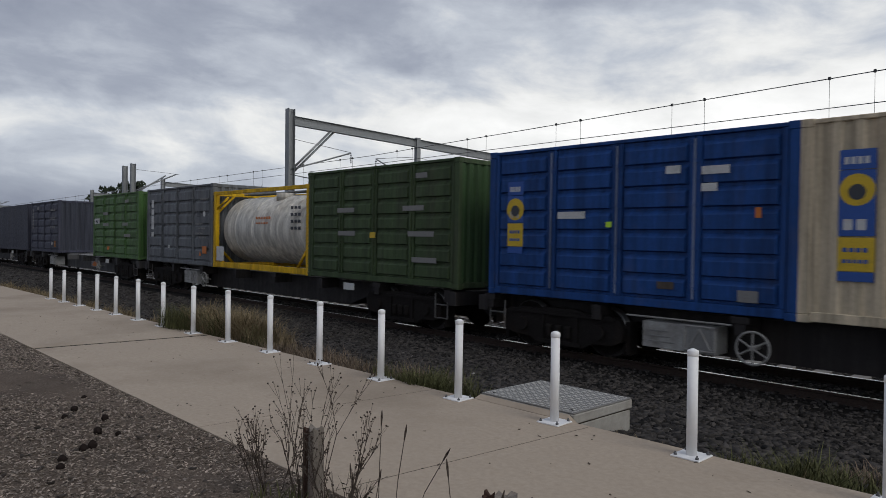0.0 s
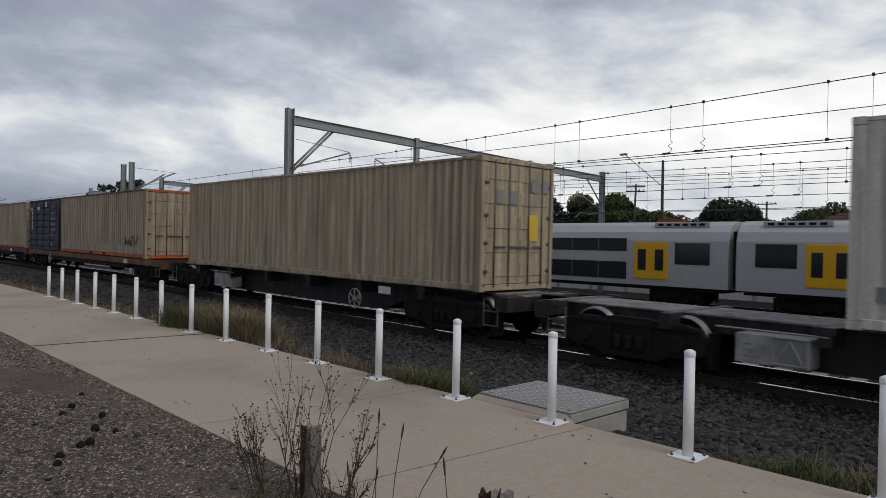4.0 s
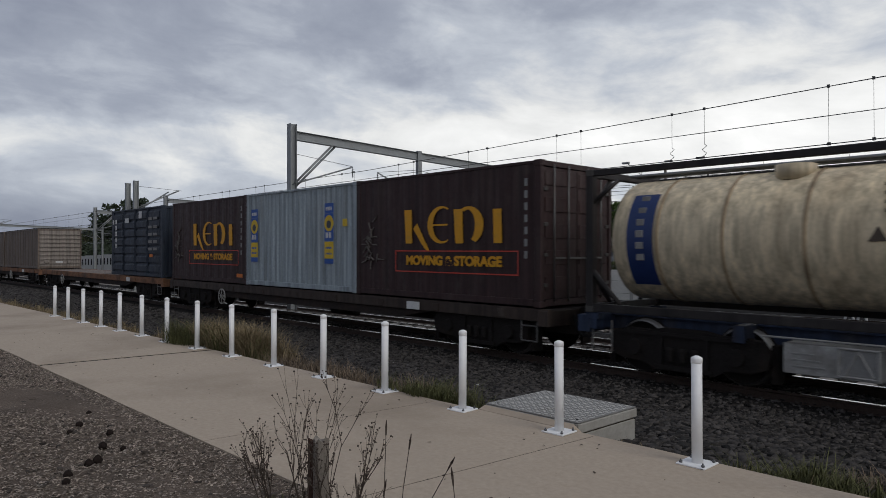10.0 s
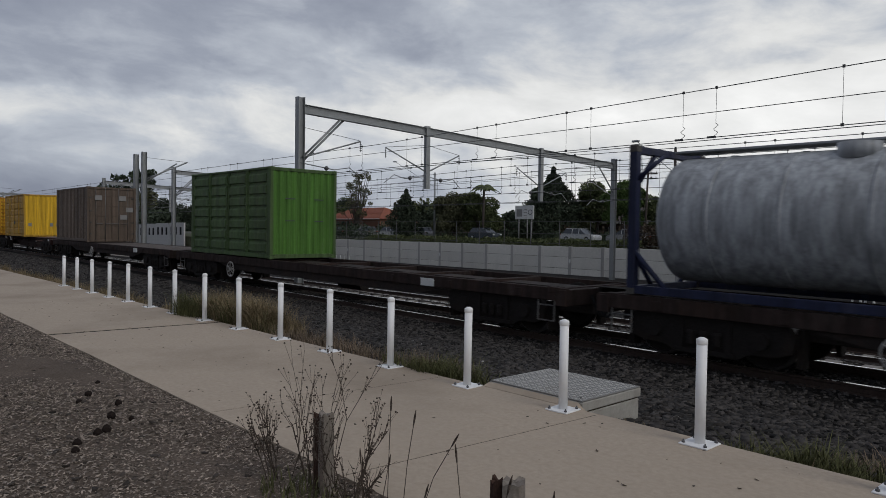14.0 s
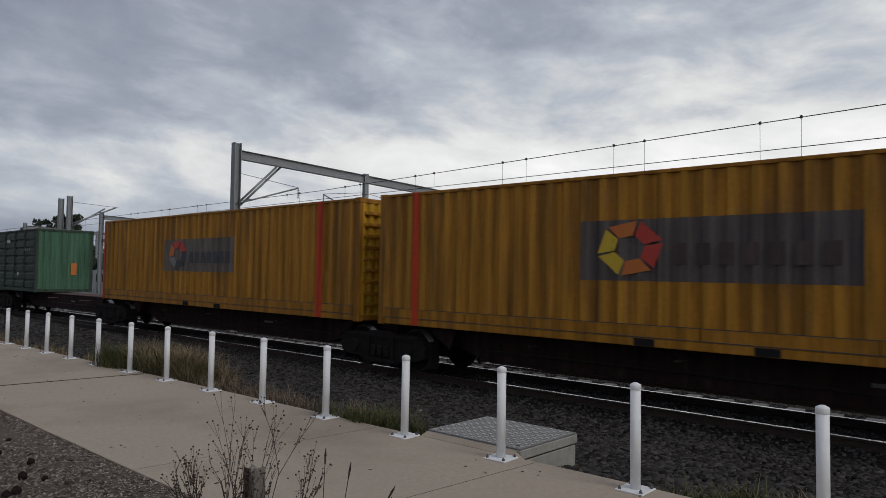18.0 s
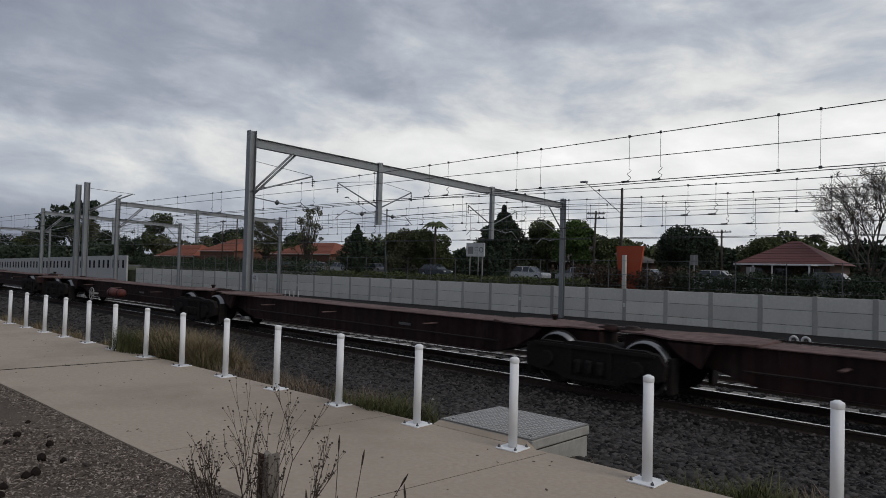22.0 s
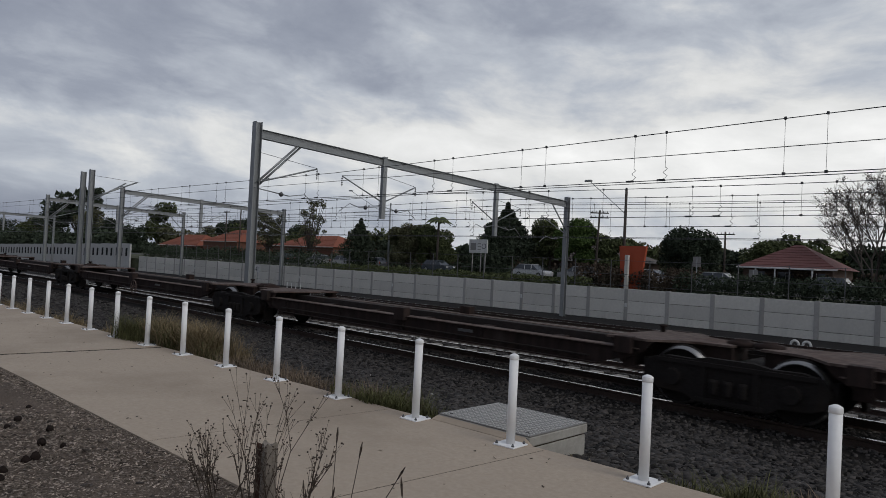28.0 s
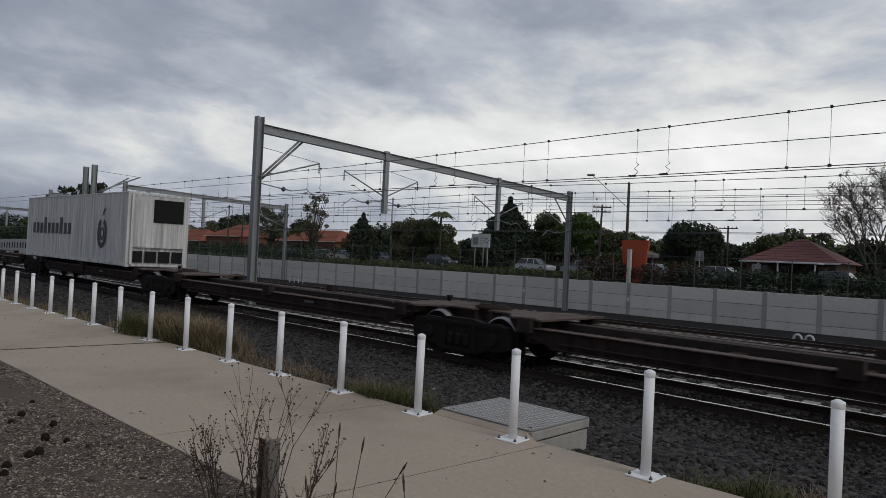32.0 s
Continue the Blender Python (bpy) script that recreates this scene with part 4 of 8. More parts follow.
REEF = paint((0.57, 0.53, 0.465), 0.2, dirt=(0.25, 0.22, 0.18))
NAVY = paint((0.030, 0.038, 0.054), 0.3)
TEAL = paint((0.032, 0.110, 0.108), 0.3)
EARTHBR = paint((0.038, 0.021, 0.021), 0.3)
GREYB = paint((0.27, 0.31, 0.335), 0.25, dirt=(0.15, 0.14, 0.13))
BOXG = paint((0.13, 0.102, 0.083), 0.45, dirt=(0.06, 0.045, 0.04))
BOXL = paint((0.225, 0.195, 0.172), 0.4, dirt=(0.14, 0.11, 0.09))
# end paint: lime brightened for the light falling on the +x end
LIME_LIT = paint((0.064, 0.155, 0.026), 0.2)
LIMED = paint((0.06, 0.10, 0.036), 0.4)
DARK2 = paint((0.100, 0.074, 0.056), 0.5)
# end paint: the box's yellow with the light on its end put in
YEL_LIT = paint((0.60, 0.365, 0.026), 0.3, dirt=(0.2, 0.12, 0.05))
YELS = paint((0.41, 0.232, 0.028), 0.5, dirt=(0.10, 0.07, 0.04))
OCHRED = paint((0.36, 0.155, 0.014), 0.5, dirt=(0.075, 0.035, 0.015))
OCHRE = paint((0.37, 0.17, 0.016), 0.4, dirt=(0.17, 0.08, 0.03))
STRIPER = paint((0.50, 0.05, 0.015), 0.2)
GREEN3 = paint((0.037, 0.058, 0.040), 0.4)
# end paint: the same green, paled for light from +x
GREEN3_LIT = paint((0.066, 0.145, 0.088), 0.35)
RED = paint((0.098, 0.0185, 0.013), 0.25)
CRM = paint((0.55, 0.46, 0.33), 0.3, dirt=(0.22, 0.15, 0.09))
ORANGE = paint((0.42, 0.10, 0.025), 0.3)
PALEMARK = paint((0.38, 0.365, 0.335), 0.3)
DULLRAIL = paint((0.11, 0.065, 0.045), 0.4)
RUST = surface("rusty_sill", (0.215, 0.10, 0.05), 0.8, 0, 0.35, 1.2, (0.022, 0.018, 0.016), 0.85, 1.6, 0.25, 40)
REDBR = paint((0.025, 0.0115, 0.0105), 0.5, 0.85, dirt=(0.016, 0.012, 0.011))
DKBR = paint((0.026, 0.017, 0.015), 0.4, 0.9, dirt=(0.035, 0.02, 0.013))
GREYW = paint((0.065, 0.064, 0.066), 0.5, 0.8)
YELF = paint((0.60, 0.36, 0.01), 0.2)
TANKW = paint((0.56, 0.54, 0.49), 0.35, dirt=(0.2, 0.16, 0.12), rough=0.4)
TANKG = paint((0.31, 0.325, 0.34), 0.3, dirt=(0.15, 0.15, 0.15), rough=0.4)
NAVYF = paint((0.014, 0.018, 0.045), 0.2)
REDPAINT = paint((0.13, 0.016, 0.012), 0.4)
DARKFR = paint((0.025, 0.022, 0.022), 0.3)


def promo_strip(c, x, w=0.62, z0=0.95, z1=2.45):
    """Tall blue and yellow advertising strip, as plain fields and bars."""
    decal(c, x, x + w, z1 - 0.27, z1, M_LBLUE)
    decal(c, x, x + w, z0 + 0.62, z1 - 0.28, M_LBLUE)
    disc = lathe(bmesh.new(), [(0.22, 0), (0.22, 0.004)], "y", 20, (x + w / 2, -1.2305, z1 - 0.55))
    part("sticker_disc", disc, M_LYEL, c)
    disc = lathe(bmesh.new(), [(0.11, 0), (0.11, 0.004)], "y", 12, (x + w / 2, -1.2345, z1 - 0.58))
    part("sticker_disc", disc, M_LDARK, c)
    decal(c, x, x + w, z0 + 0.14, z0 + 0.60, M_LYEL)
    decal(c, x, x + w, z0, z0 + 0.13, M_LBLUE)
    bars(c, x + 0.06, x + w - 0.06, z1 - 0.20, z1 - 0.10, 4, M_LWHITE, -1.2305)
    bars(c, x + 0.06, x + w - 0.06, z0 + 0.25, z0 + 0.30, 5, M_LBLUE, -1.2305)
    bars(c, x + 0.06, x + w - 0.06, z0 + 0.40, z0 + 0.46, 4, M_LBLUE, -1.2305)
    bars(c, x + 0.06, x + w - 0.06, z0 + 0.70, z0 + 0.85, 2, M_LWHITE, -1.2305)


def logo_hexagon(c, x, z, w, h, mat):
    pts = [(x, z + h * 0.42), (x, z + h), (x + w * 0.8, z + h), (x + w, z + h * 0.85), (x + w, z), (x + w * 0.24, z)]
    part("logo", outline(pts, -1.2305, -1.2265), mat, c, "plain red logo field")


def freight():
    c = container("container", "cream corrugated container with a tall blue and yellow strip", H20, HC, CRM, -3.75, "corr")
    promo_strip(c, -H20 / 2 + 0.52, 0.45, 0.62, 2.42)
    c = container("container", "blue side-door container with white data plates", H20, HC, BLUE, -10.0, "sider", end="wall", bar_mat=paint((0.16, 0.20, 0.30), 0.3))
    promo_strip(c, -2.52, 0.40, 0.84, 2.27)
    for x, z, w in ((-0.96, 1.52, 0.62), (1.24, 2.24, 0.26), (1.86, 2.20, 0.45), (1.86, 1.93, 0.26)):
        decal(c, x - 0.3, x - 0.3 + w, z, z + 0.13, M_LWHITE, -1.2445)
    decal(c, 2.17, 2.48, 0.22, 0.40, M_LGREY, -1.2445)
    decal(c, 0.82, 1.12, 0.34, 0.46, BROWN, -1.2445)
    decal(c, 2.41, 2.5, 1.5, 1.66, M_LORANGE, -1.2445)
    decal(c, -0.2, -0.08, 1.36, 1.46, surface("lime_tag", (0.5, 0.8, 0.05), 0.5), -1.2445)
    c = container("container", "weathered green side-door container", H20, HC, GREEN, -17.2, "sider", end_mat=GREEN_B)
    for x, z, w in ((-1.35, 1.75, 0.75), (-1.3, 1.15, 0.75), (1.35, 1.75, 0.75), (1.55, 1.15, 0.9), (1.7, 0.55, 0.85), (1.8, 2.5, 0.4)):
        decal(c, x - 0.2, x - 0.2 + w, z, z + 0.12, M_LGREY, -1.2445)
    decal(c, -0.12, 0.1, 1.1, 1.24, M_LYEL, -1.2445)
    tank_container("white tank in a yellow frame", YELF, TANKW, -23.4, H=2.59, yellow=True)
    c = container("container", "grey dusty side-door container", H20, HC, GREYM, -29.75, "sider", panels=6)
    for k, h in enumerate((0.30, 0.22, 0.26, 0.30, 0.18)):
        decal(c, -2.50, -2.24, 2.16 - k * 0.29, 2.16 - k * 0.29 + h, M_LWHITE, -1.2445)
    decal(c, -2.80, -2.66, 2.12, 2.30, M_LGREY, -1.2445)
    for z in (1.90, 1.82, 1.74):
        decal(c, 1.83, 2.10, z, z + 0.045, M_LDARK, -1.2445)
    part("sticker_disc", lathe(bmesh.new(), [(0.10, 0), (0.10, 0.004)], "y", 14, (2.41, -1.2445, 1.84)), M_LWHITE, c)
    for z, x in ((2.34, 2.1), (1.46, 1.7), (1.30, 1.9), (1.12, 1.7), (0.98, 2.0)):
        bars(c, x, x + 0.62, z, z + 0.06, 5, M_LGREY, -1.2445)
    decal(c, 2.27, 2.62, 0.44, 0.70, M_LORANGE, -1.2445)
    part("warning_triangle", outline([(2.02, 0.36), (2.2, 0.36), (2.11, 0.52)], -1.2485, -1.2445), M_LORANGE, c)
    decal(c, -0.78, -0.62, 0.58, 0.70, M_LWHITE, -1.2445)
    c = container("container", "green side-door container with white plates", H20, HC, paint((0.072, 0.142, 0.046), 0.4), -37.0, "sider", end_mat=paint((0.058, 0.125, 0.036), 0.4))
    decal(c, -2.75, -2.02, 1.55, 1.80, M_LWHITE, -1.2445)
    words(c, "MEZ", -2.56, 1.60, 0.20, M_LDARK, -1.2475, width=0.36, thick=0.003)
    for x, z, w in ((-1.3, 1.95, 0.7), (-1.35, 1.45, 0.8), (1.3, 1.45, 0.7), (1.5, 0.95, 0.8), (1.6, 2.45, 0.45)):
        decal(c, x - 0.2, x - 0.2 + w, z, z + 0.13, M_LGREY, -1.2445)
    decal(c, -0.9, -0.6, 0.35, 0.5, M_LORANGE, -1.2445)
    c = container("container", "dark slate side-door container with a blue corrugated end", H20, HC, SLATE, -49.45, "sider", end_mat=SLATEB, panels=6)
    for k in range(6):
        decal(c, -2.6, -2.38, 2.35 - k * 0.2, 2.52 - k * 0.2, M_LGREY, -1.2445)
    decal(c, -1.5, -1.1, 2.45, 2.65, M_LGREY, -1.2445)
    for z, n in ((2.33, 3), (1.84, 4), (1.35, 4)):
        for dz in (0.0, 0.07):
            bars(c, 1.42, 2.42, z + dz, z + dz + 0.045, n, M_LGREY, -1.2445, 0.25)
    decal(c, 2.14, 2.48, 0.32, 0.66, surface("sticker_amber", (0.30, 0.12, 0.012), 0.6, 0, 0.25, 8, (0.12, 0.05, 0.02), 0.4, 5), -1.2445)
    disc = lathe(bmesh.new(), [(0.11, 0), (0.11, 0.004)], "y", 14, (1.75, -1.2445, 0.5))
    part("sticker_disc", disc, M_LWHITE, c)
    c = container("container", "long dark blue-grey container", H40, HC, DARKN, -62.85, "corr", 0.278, 0.009)
    bars(c, -H40 / 2 + 0.5, -H40 / 2 + 1.3, 2.3, 2.42, 4, M_LGREY)
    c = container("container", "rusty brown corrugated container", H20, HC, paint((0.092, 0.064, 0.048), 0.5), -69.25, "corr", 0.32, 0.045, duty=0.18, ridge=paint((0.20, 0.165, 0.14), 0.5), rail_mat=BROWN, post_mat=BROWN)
    decal(c, -1.26, -0.6, 0.12, 0.58, surface("faded_blue", (0.036, 0.058, 0.10), 0.7, 0, 0.2, 6, (0.08, 0.06, 0.05), 0.5, 3))
    c = reefer(-83.0, 1)
    # cream rib fronts lightened: the contrast of lit ribs is in the paint
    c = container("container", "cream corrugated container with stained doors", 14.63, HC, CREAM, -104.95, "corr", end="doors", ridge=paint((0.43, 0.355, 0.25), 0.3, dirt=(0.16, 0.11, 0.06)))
    for y, z in ((-0.75, 1.9), (-0.3, 1.9), (0.4, 2.2), (0.8, 2.2)):
        end_decal(c, 14.63, y, y + 0.22, z, z + 0.3, M_LGREY)
    end_decal(c, 14.63, 0.35, 0.65, 1.1, 1.7, M_LYEL)
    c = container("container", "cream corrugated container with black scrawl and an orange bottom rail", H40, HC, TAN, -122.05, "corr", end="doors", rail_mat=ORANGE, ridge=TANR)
    scrawl(c, H40)
    skirt(c, H40, TANS)
    c = container("container", "navy side-door container with white squares", H20, HC, NAVY, -129.1, "sider")
    for k in range(5):
        decal(c, -2.45, -2.25, 2.28 - k * 0.27, 2.48 - k * 0.27, M_LWHITE, -1.2445)
    decal(c, -2.8, -2.6, 2.28, 2.48, M_LWHITE, -1.2445)
    decal(c, -1.2, -0.7, 2.3, 2.5, M_LWHITE, -1.2445)
    decal(c, 0.5, 0.85, 2.45, 2.75, M_LWHITE, -1.2445)
    for z in (2.35, 2.0, 1.7, 1.4, 1.1):
        bars(c, 1.8, 2.7, z, z + 0.11, 2, M_LGREY, -1.2445)
    decal(c, 1.75, 2.1, 0.82, 0.95, M_LORANGE, -1.2445)
    part("warning_triangle", outline([(1.8, 0.25), (2.05, 0.25), (1.925, 0.46)], -1.2485, -1.2445), M_LYEL, c)
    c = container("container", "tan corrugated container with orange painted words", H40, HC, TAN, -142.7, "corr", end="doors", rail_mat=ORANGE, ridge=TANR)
    orange_words(c, H40)
    c = container("container", "navy side-door container with a yellow label", H20, HC, NAVY, -149.0, "sider")
    decal(c, 0.63, 0.99, 1.36, 1.62, M_LYEL, -1.2445)
    decal(c, 2.17, 2.29, 2.03, 2.2, M_LYEL, -1.2445)
    for z in (1.52, 1.40):
        bars(c, 1.91, 2.66, z, z + 0.09, 4, M_LGREY, -1.2445)
    for z in (0.95, 0.83):
        bars(c, 1.95, 2.73, z, z + 0.09, 2, M_LGREY, -1.2445, 0.5)
    bars(c, 1.86, 2.61, 2.60, 2.68, 5, M_LGREY, -1.2445)
    part("warning_triangle", outline([(0.66, 1.14), (0.86, 1.14), (0.76, 1.28)], -1.2485, -1.2445), M_LWHITE, c)
    bars(c, -1.4, -0.8, 2.45, 2.55, 3, M_LGREY, -1.2445)
    decal(c, -1.25, -1.02, 0.66, 0.74, M_LWHITE, -1.2445)
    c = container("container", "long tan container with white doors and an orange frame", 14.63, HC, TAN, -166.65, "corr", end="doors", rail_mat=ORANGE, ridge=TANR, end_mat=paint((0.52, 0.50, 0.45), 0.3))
    orange_words(c, 14.63)
    skirt(c, 14.63, TANS)
    for y, z, m in ((-0.8, 1.75, M_LGREY), (-0.35, 1.75, M_LGREY), (0.3, 1.0, M_LYEL), (0.7, 1.0, M_LYEL), (0.7, 2.3, M_LGREY), (0.35, 2.3, M_LGREY)):
        end_decal(c, 14.63, y, y + 0.2, z, z + 0.32, m, off=0.03)
    decal(c, 6.02, 6.16, 0.82, 1.0, M_LYEL)
    decal(c, 6.38, 6.66, 0.82, 1.06, M_LYEL)
    for k in range(9):
        decal(c, 6.46, 6.54, 2.55 - k * 0.13, 2.63 - k * 0.13, BROWN)
    c = reefer(-186.05, 2)
    # the end is a brighter teal: light on the +x face painted in
    c = container("container", "teal corrugated container with a broad red slanted logo", H40, HC, TEAL, -201.65, "corr", 0.278, 0.025, end="doors", end_mat=paint((0.035, 0.14, 0.145), 0.3))
    slanted_mark(c)
    tank_container("dirty cream tank in a dark open frame", DARKFR, paint((0.60, 0.505, 0.35), 0.35, dirt=(0.27, 0.19, 0.11), rough=0.5), -207.85, H=2.59, blue=True)
    c = container("container", "dark brown smooth container with yellow and red painted lettering", H20, HC, EARTHBR, -215.2, "plain", 0.6, 0.012, end="doors")
    mover_mark(c)
    c = container("container", "grey corrugated container with two tall blue and yellow strips", H20, HC, GREYB, -221.45, "corr", 0.25, 0.03)
    promo_strip(c, -2.65, 0.42, 0.75, 2.4)
    promo_strip(c, 1.55, 0.42, 0.75, 2.4)
    decal(c, 2.4, 2.6, 1.75, 1.95, M_LYEL)
    c = container("container", "dark brown smooth container with yellow and red painted lettering", H20, HC, EARTHBR, -227.65, "plain", 0.6, 0.012, end="doors")
    mover_mark(c)
    decal(c, 2.35, 2.75, 0.22, 0.34, M_LORANGE)
    c = container("container", "navy side-door container with white squares", H20, HC, NAVY, -235.0, "sider")
    for k in range(5):
        decal(c, -2.45, -2.25, 2.28 - k * 0.27, 2.48 - k * 0.27, M_LWHITE, -1.2445)
    decal(c, -2.8, -2.6, 2.28, 2.48, M_LWHITE, -1.2445)
    decal(c, -1.2, -0.7, 2.3, 2.5, M_LWHITE, -1.2445)
    decal(c, 0.5, 0.85, 2.45, 2.75, M_LWHITE, -1.2445)
    for z in (2.35, 2.0, 1.7, 1.4, 1.1):
        bars(c, 1.6, 2.7, z, z + 0.11, 2, M_LGREY, -1.2445)
    decal(c, 1.75, 2.1, 0.82, 0.95, M_LORANGE, -1.2445)
    open_box(-258.45)
    open_box(-268.35)
    tank_container("grey tank in a navy frame with a white end", NAVYF, TANKG, -288.1, H=2.59, ladder=True)
    c = container("container", "green container with a lime corrugated end coloured as if lit", H20, HC, LIMED, -307.55, "sider", end_mat=LIME_LIT)
    for y in (-0.7, 0.35):
        for z in (1.2, 1.9):
            end_decal(c, H20, y, y + 0.35, z, z + 0.03, M_LDARK)
    c = container("container", "dark rusty grey-brown corrugated container", H20, HC, DARK2, -327.65, "corr", 0.278, 0.036, end="doors", ridge=paint((0.165, 0.130, 0.103), 0.5))
    for y, z in ((-0.85, 2.2), (0.35, 2.2), (0.7, 1.6), (0.4, 1.2)):
        end_decal(c, H20, y, y + 0.35, z, z + 0.25, M_LGREY, off=0.03)
    c = container("container", "grubby yellow side-door container, its end coloured brighter as if lit", H20, HC, YELS, -342.75, "sider", end_mat=YEL_LIT, roof=paint((0.06, 0.045, 0.03), 0.4), panels=6)
    decal(c, 0.05, 0.5, 0.85, 1.05, M_LDARK, -1.2445)
    for y in (-0.95, 0.35, 0.75):
        end_decal(c, H20, y, y + 0.2, 0.72, 0.95, M_LGREY)
    # ochre rib fronts and ends brightened in the paint, as if lit
    for s, L, panel, stripes in ((-358.05, 12.5, 1, True), (-374.6, 14.63, 0, True), (-390.45, 14.63, 2, True)):
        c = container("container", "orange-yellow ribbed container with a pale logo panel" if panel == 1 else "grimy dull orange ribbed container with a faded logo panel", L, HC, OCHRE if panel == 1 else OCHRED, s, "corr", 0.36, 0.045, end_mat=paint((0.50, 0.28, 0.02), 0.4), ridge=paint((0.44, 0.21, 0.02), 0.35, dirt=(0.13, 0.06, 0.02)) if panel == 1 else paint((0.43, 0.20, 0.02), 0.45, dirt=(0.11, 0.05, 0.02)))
        petal_mark(c, L, panel, stripes)
        for k in range(9):
            part("end_rib", block(L / 2 - 0.01, L / 2 + 0.035, -1.08, 1.08, 0.34 + k * 0.27, 0.42 + k * 0.27, OCHRE), None, c)
        # dark strips laid on for the shadow gaps at the panel seams
        for z in (0.165, 0.362):
            decal(c, -L / 2 + 0.2, L / 2 - 0.2, z, z + 0.014, M_LDARK, -1.2225, name="seam")
        skirt(c, L, OCHRE if panel == 1 else OCHRED, False)
    c = container("container", "dull green side-door container, its end coloured paler as if lit", H20, HC, GREEN3, -404.65, "sider", end_mat=GREEN3_LIT)
    decal(c, -1.2, -0.7, 2.3, 2.45, M_LWHITE, -1.2445)
    decal(c, 0.55, 0.75, 0.75, 0.9, M_LWHITE, -1.2445)
    end_decal(c, H20, 0.25, 0.5, 0.8, 1.35, M_LORANGE)
    bars(c, 1.5, 2.3, 1.9, 2.0, 3, M_LGREY, -1.2445)
    c = container("container", "dark red corrugated container", H40, HC, RED, -650.95, "corr", 0.278, 0.02, end="wall")
    for k in range(9):
        decal(c, 5.36, 5.43, 2.35 - k * 0.16, 2.44 - k * 0.16, M_LGREY)
    for k in range(5):
        decal(c, 5.66, 5.75, 2.42 - k * 0.16, 2.50 - k * 0.16, M_LGREY)
    decal(c, 5.64, 5.78, 1.58, 1.72, M_LYEL)
    decal(c, 5.62, 5.86, 0.50, 0.72, M_LORANGE)
    decal(c, 5.1, 5.26, 0.22, 0.28, M_LWHITE)
    end_decal(c, H40, 0.2, 0.5, 0.5, 0.75, M_LORANGE)
    grocer_box(-697.8)


def skirt(c, L, mat, rail_yellow=True):
    """Smooth panels along the foot of the side, forklift pockets and yellow marks."""
    n = int(L / 2.4)
    w = (L - 0.4) / n
    for k in range(n):
        x = -L / 2 + 0.2 + k * w
        part("lower_panel", block(x + 0.015, x + w - 0.015, -1.2175, -1.2062, 0.17, 0.52 if rail_yellow else 0.36, mat), None, c)
    for x in (-1.1, 0.8):
        part("fork_pocket", block(x, x + 0.36, -1.2215, -1.2185, 0.03, 0.15, M_BLACK), None, c, "dark fork pocket")
        if rail_yellow:
            decal(c, x, x + 0.36, 0.19, 0.25, M_LYEL, -1.2225)


def scrawl(c, L):
    bm = bmesh.new()
    g = random.Random(3)
    x = L / 2 - 2.4
    pts = [(x, 0.75)]
    for i in range(26):
        pts.append((x + i * 0.065 + g.uniform(-0.08, 0.12), 0.7 + g.uniform(-0.22, 0.28)))
    for (a, b), (p, q) in zip(pts, pts[1:]):
        tube(bm, (a, -1.226, b), (p, -1.226, q), 0.012, None, 5, False)
    part("scrawl", bm, M_LDARK, c, "black spray-can scrawl")


def orange_words(c, L):
    x = -L / 2 + 1.27
    words(c, "RAIL", x, 2.46, 0.29, M_RUSTY, -1.2245, width=0.62, thick=0.006)
    words(c, "CONTAINERS", x, 2.20, 0.29, M_RUSTY, -1.2245, width=1.84, thick=0.006)
    bars(c, x + 0.1, x + 1.3, 1.97, 2.01, 9, M_RUSTY)
    for k in range(3):
        decal(c, -L / 2 + 3.5 + k * 1.6, -L / 2 + 3.8 + k * 1.6, 0.19, 0.25, M_LYEL)


def slanted_mark(c):
    """Broad slanted mark: plain red shapes edged in orange."""
    edge, red = paint((0.42, 0.13, 0.03), 0.35), paint((0.31, 0.060, 0.030), 0.4)

    def slab(pts, mat, y):
        part("logo", outline(pts, y, y + 0.004), mat, c)

    for pts in ([(-5.55, 2.02), (-3.35, 2.02), (-3.45, 1.78), (-4.55, 1.78), (-4.95, 1.12), (-5.25, 1.12), (-4.9, 1.78), (-5.65, 1.78)],
                [(-3.2, 2.15), (-2.85, 2.25), (-2.4, 2.15), (-2.3, 1.95), (-3.1, 1.25), (-3.5, 1.1), (-4.0, 1.2), (-4.05, 1.4)],
                [(-1.75, 2.25), (-1.05, 2.25), (-1.45, 1.65), (-0.95, 1.65), (-0.7, 1.15), (-2.9, 1.15), (-2.8, 1.35)],
                [(-0.3, 2.3), (0.45, 2.3), (0.05, 1.68), (1.15, 1.68), (0.8, 1.15), (-0.95, 1.15)],
                [(1.45, 1.68), (6.05 - 0.7, 1.68), (6.05 - 1.0, 1.15), (1.1, 1.15)]):
        cx = sum(p[0] for p in pts) / len(pts)
        cz = sum(p[1] for p in pts) / len(pts)
        slab([(cx + (x - cx) * 1.03, cz + (z - cz) * 1.07) for x, z in pts], edge, -1.2265)
        slab(pts, red, -1.2305)
    for k in range(4):
        end_decal(c, H40, 0.2, 0.55, 1.35 + 0.17 * k, 1.45 + 0.17 * k, M_LWHITE, off=0.03)
    end_decal(c, H40, -0.75, -0.55, 2.2, 2.35, M_LWHITE, off=0.03)
    end_decal(c, H40, 0.75, 1.05, 0.75, 1.15, M_LYEL, off=0.03)
    decal(c, 5.0, 5.35, 0.55, 0.75, M_LYEL)


M_KY = surface("lettering_yellow", (0.60, 0.285, 0.008), 0.55, 0, 0.15, 8, (0.3, 0.2, 0.05), 0.3, 4)


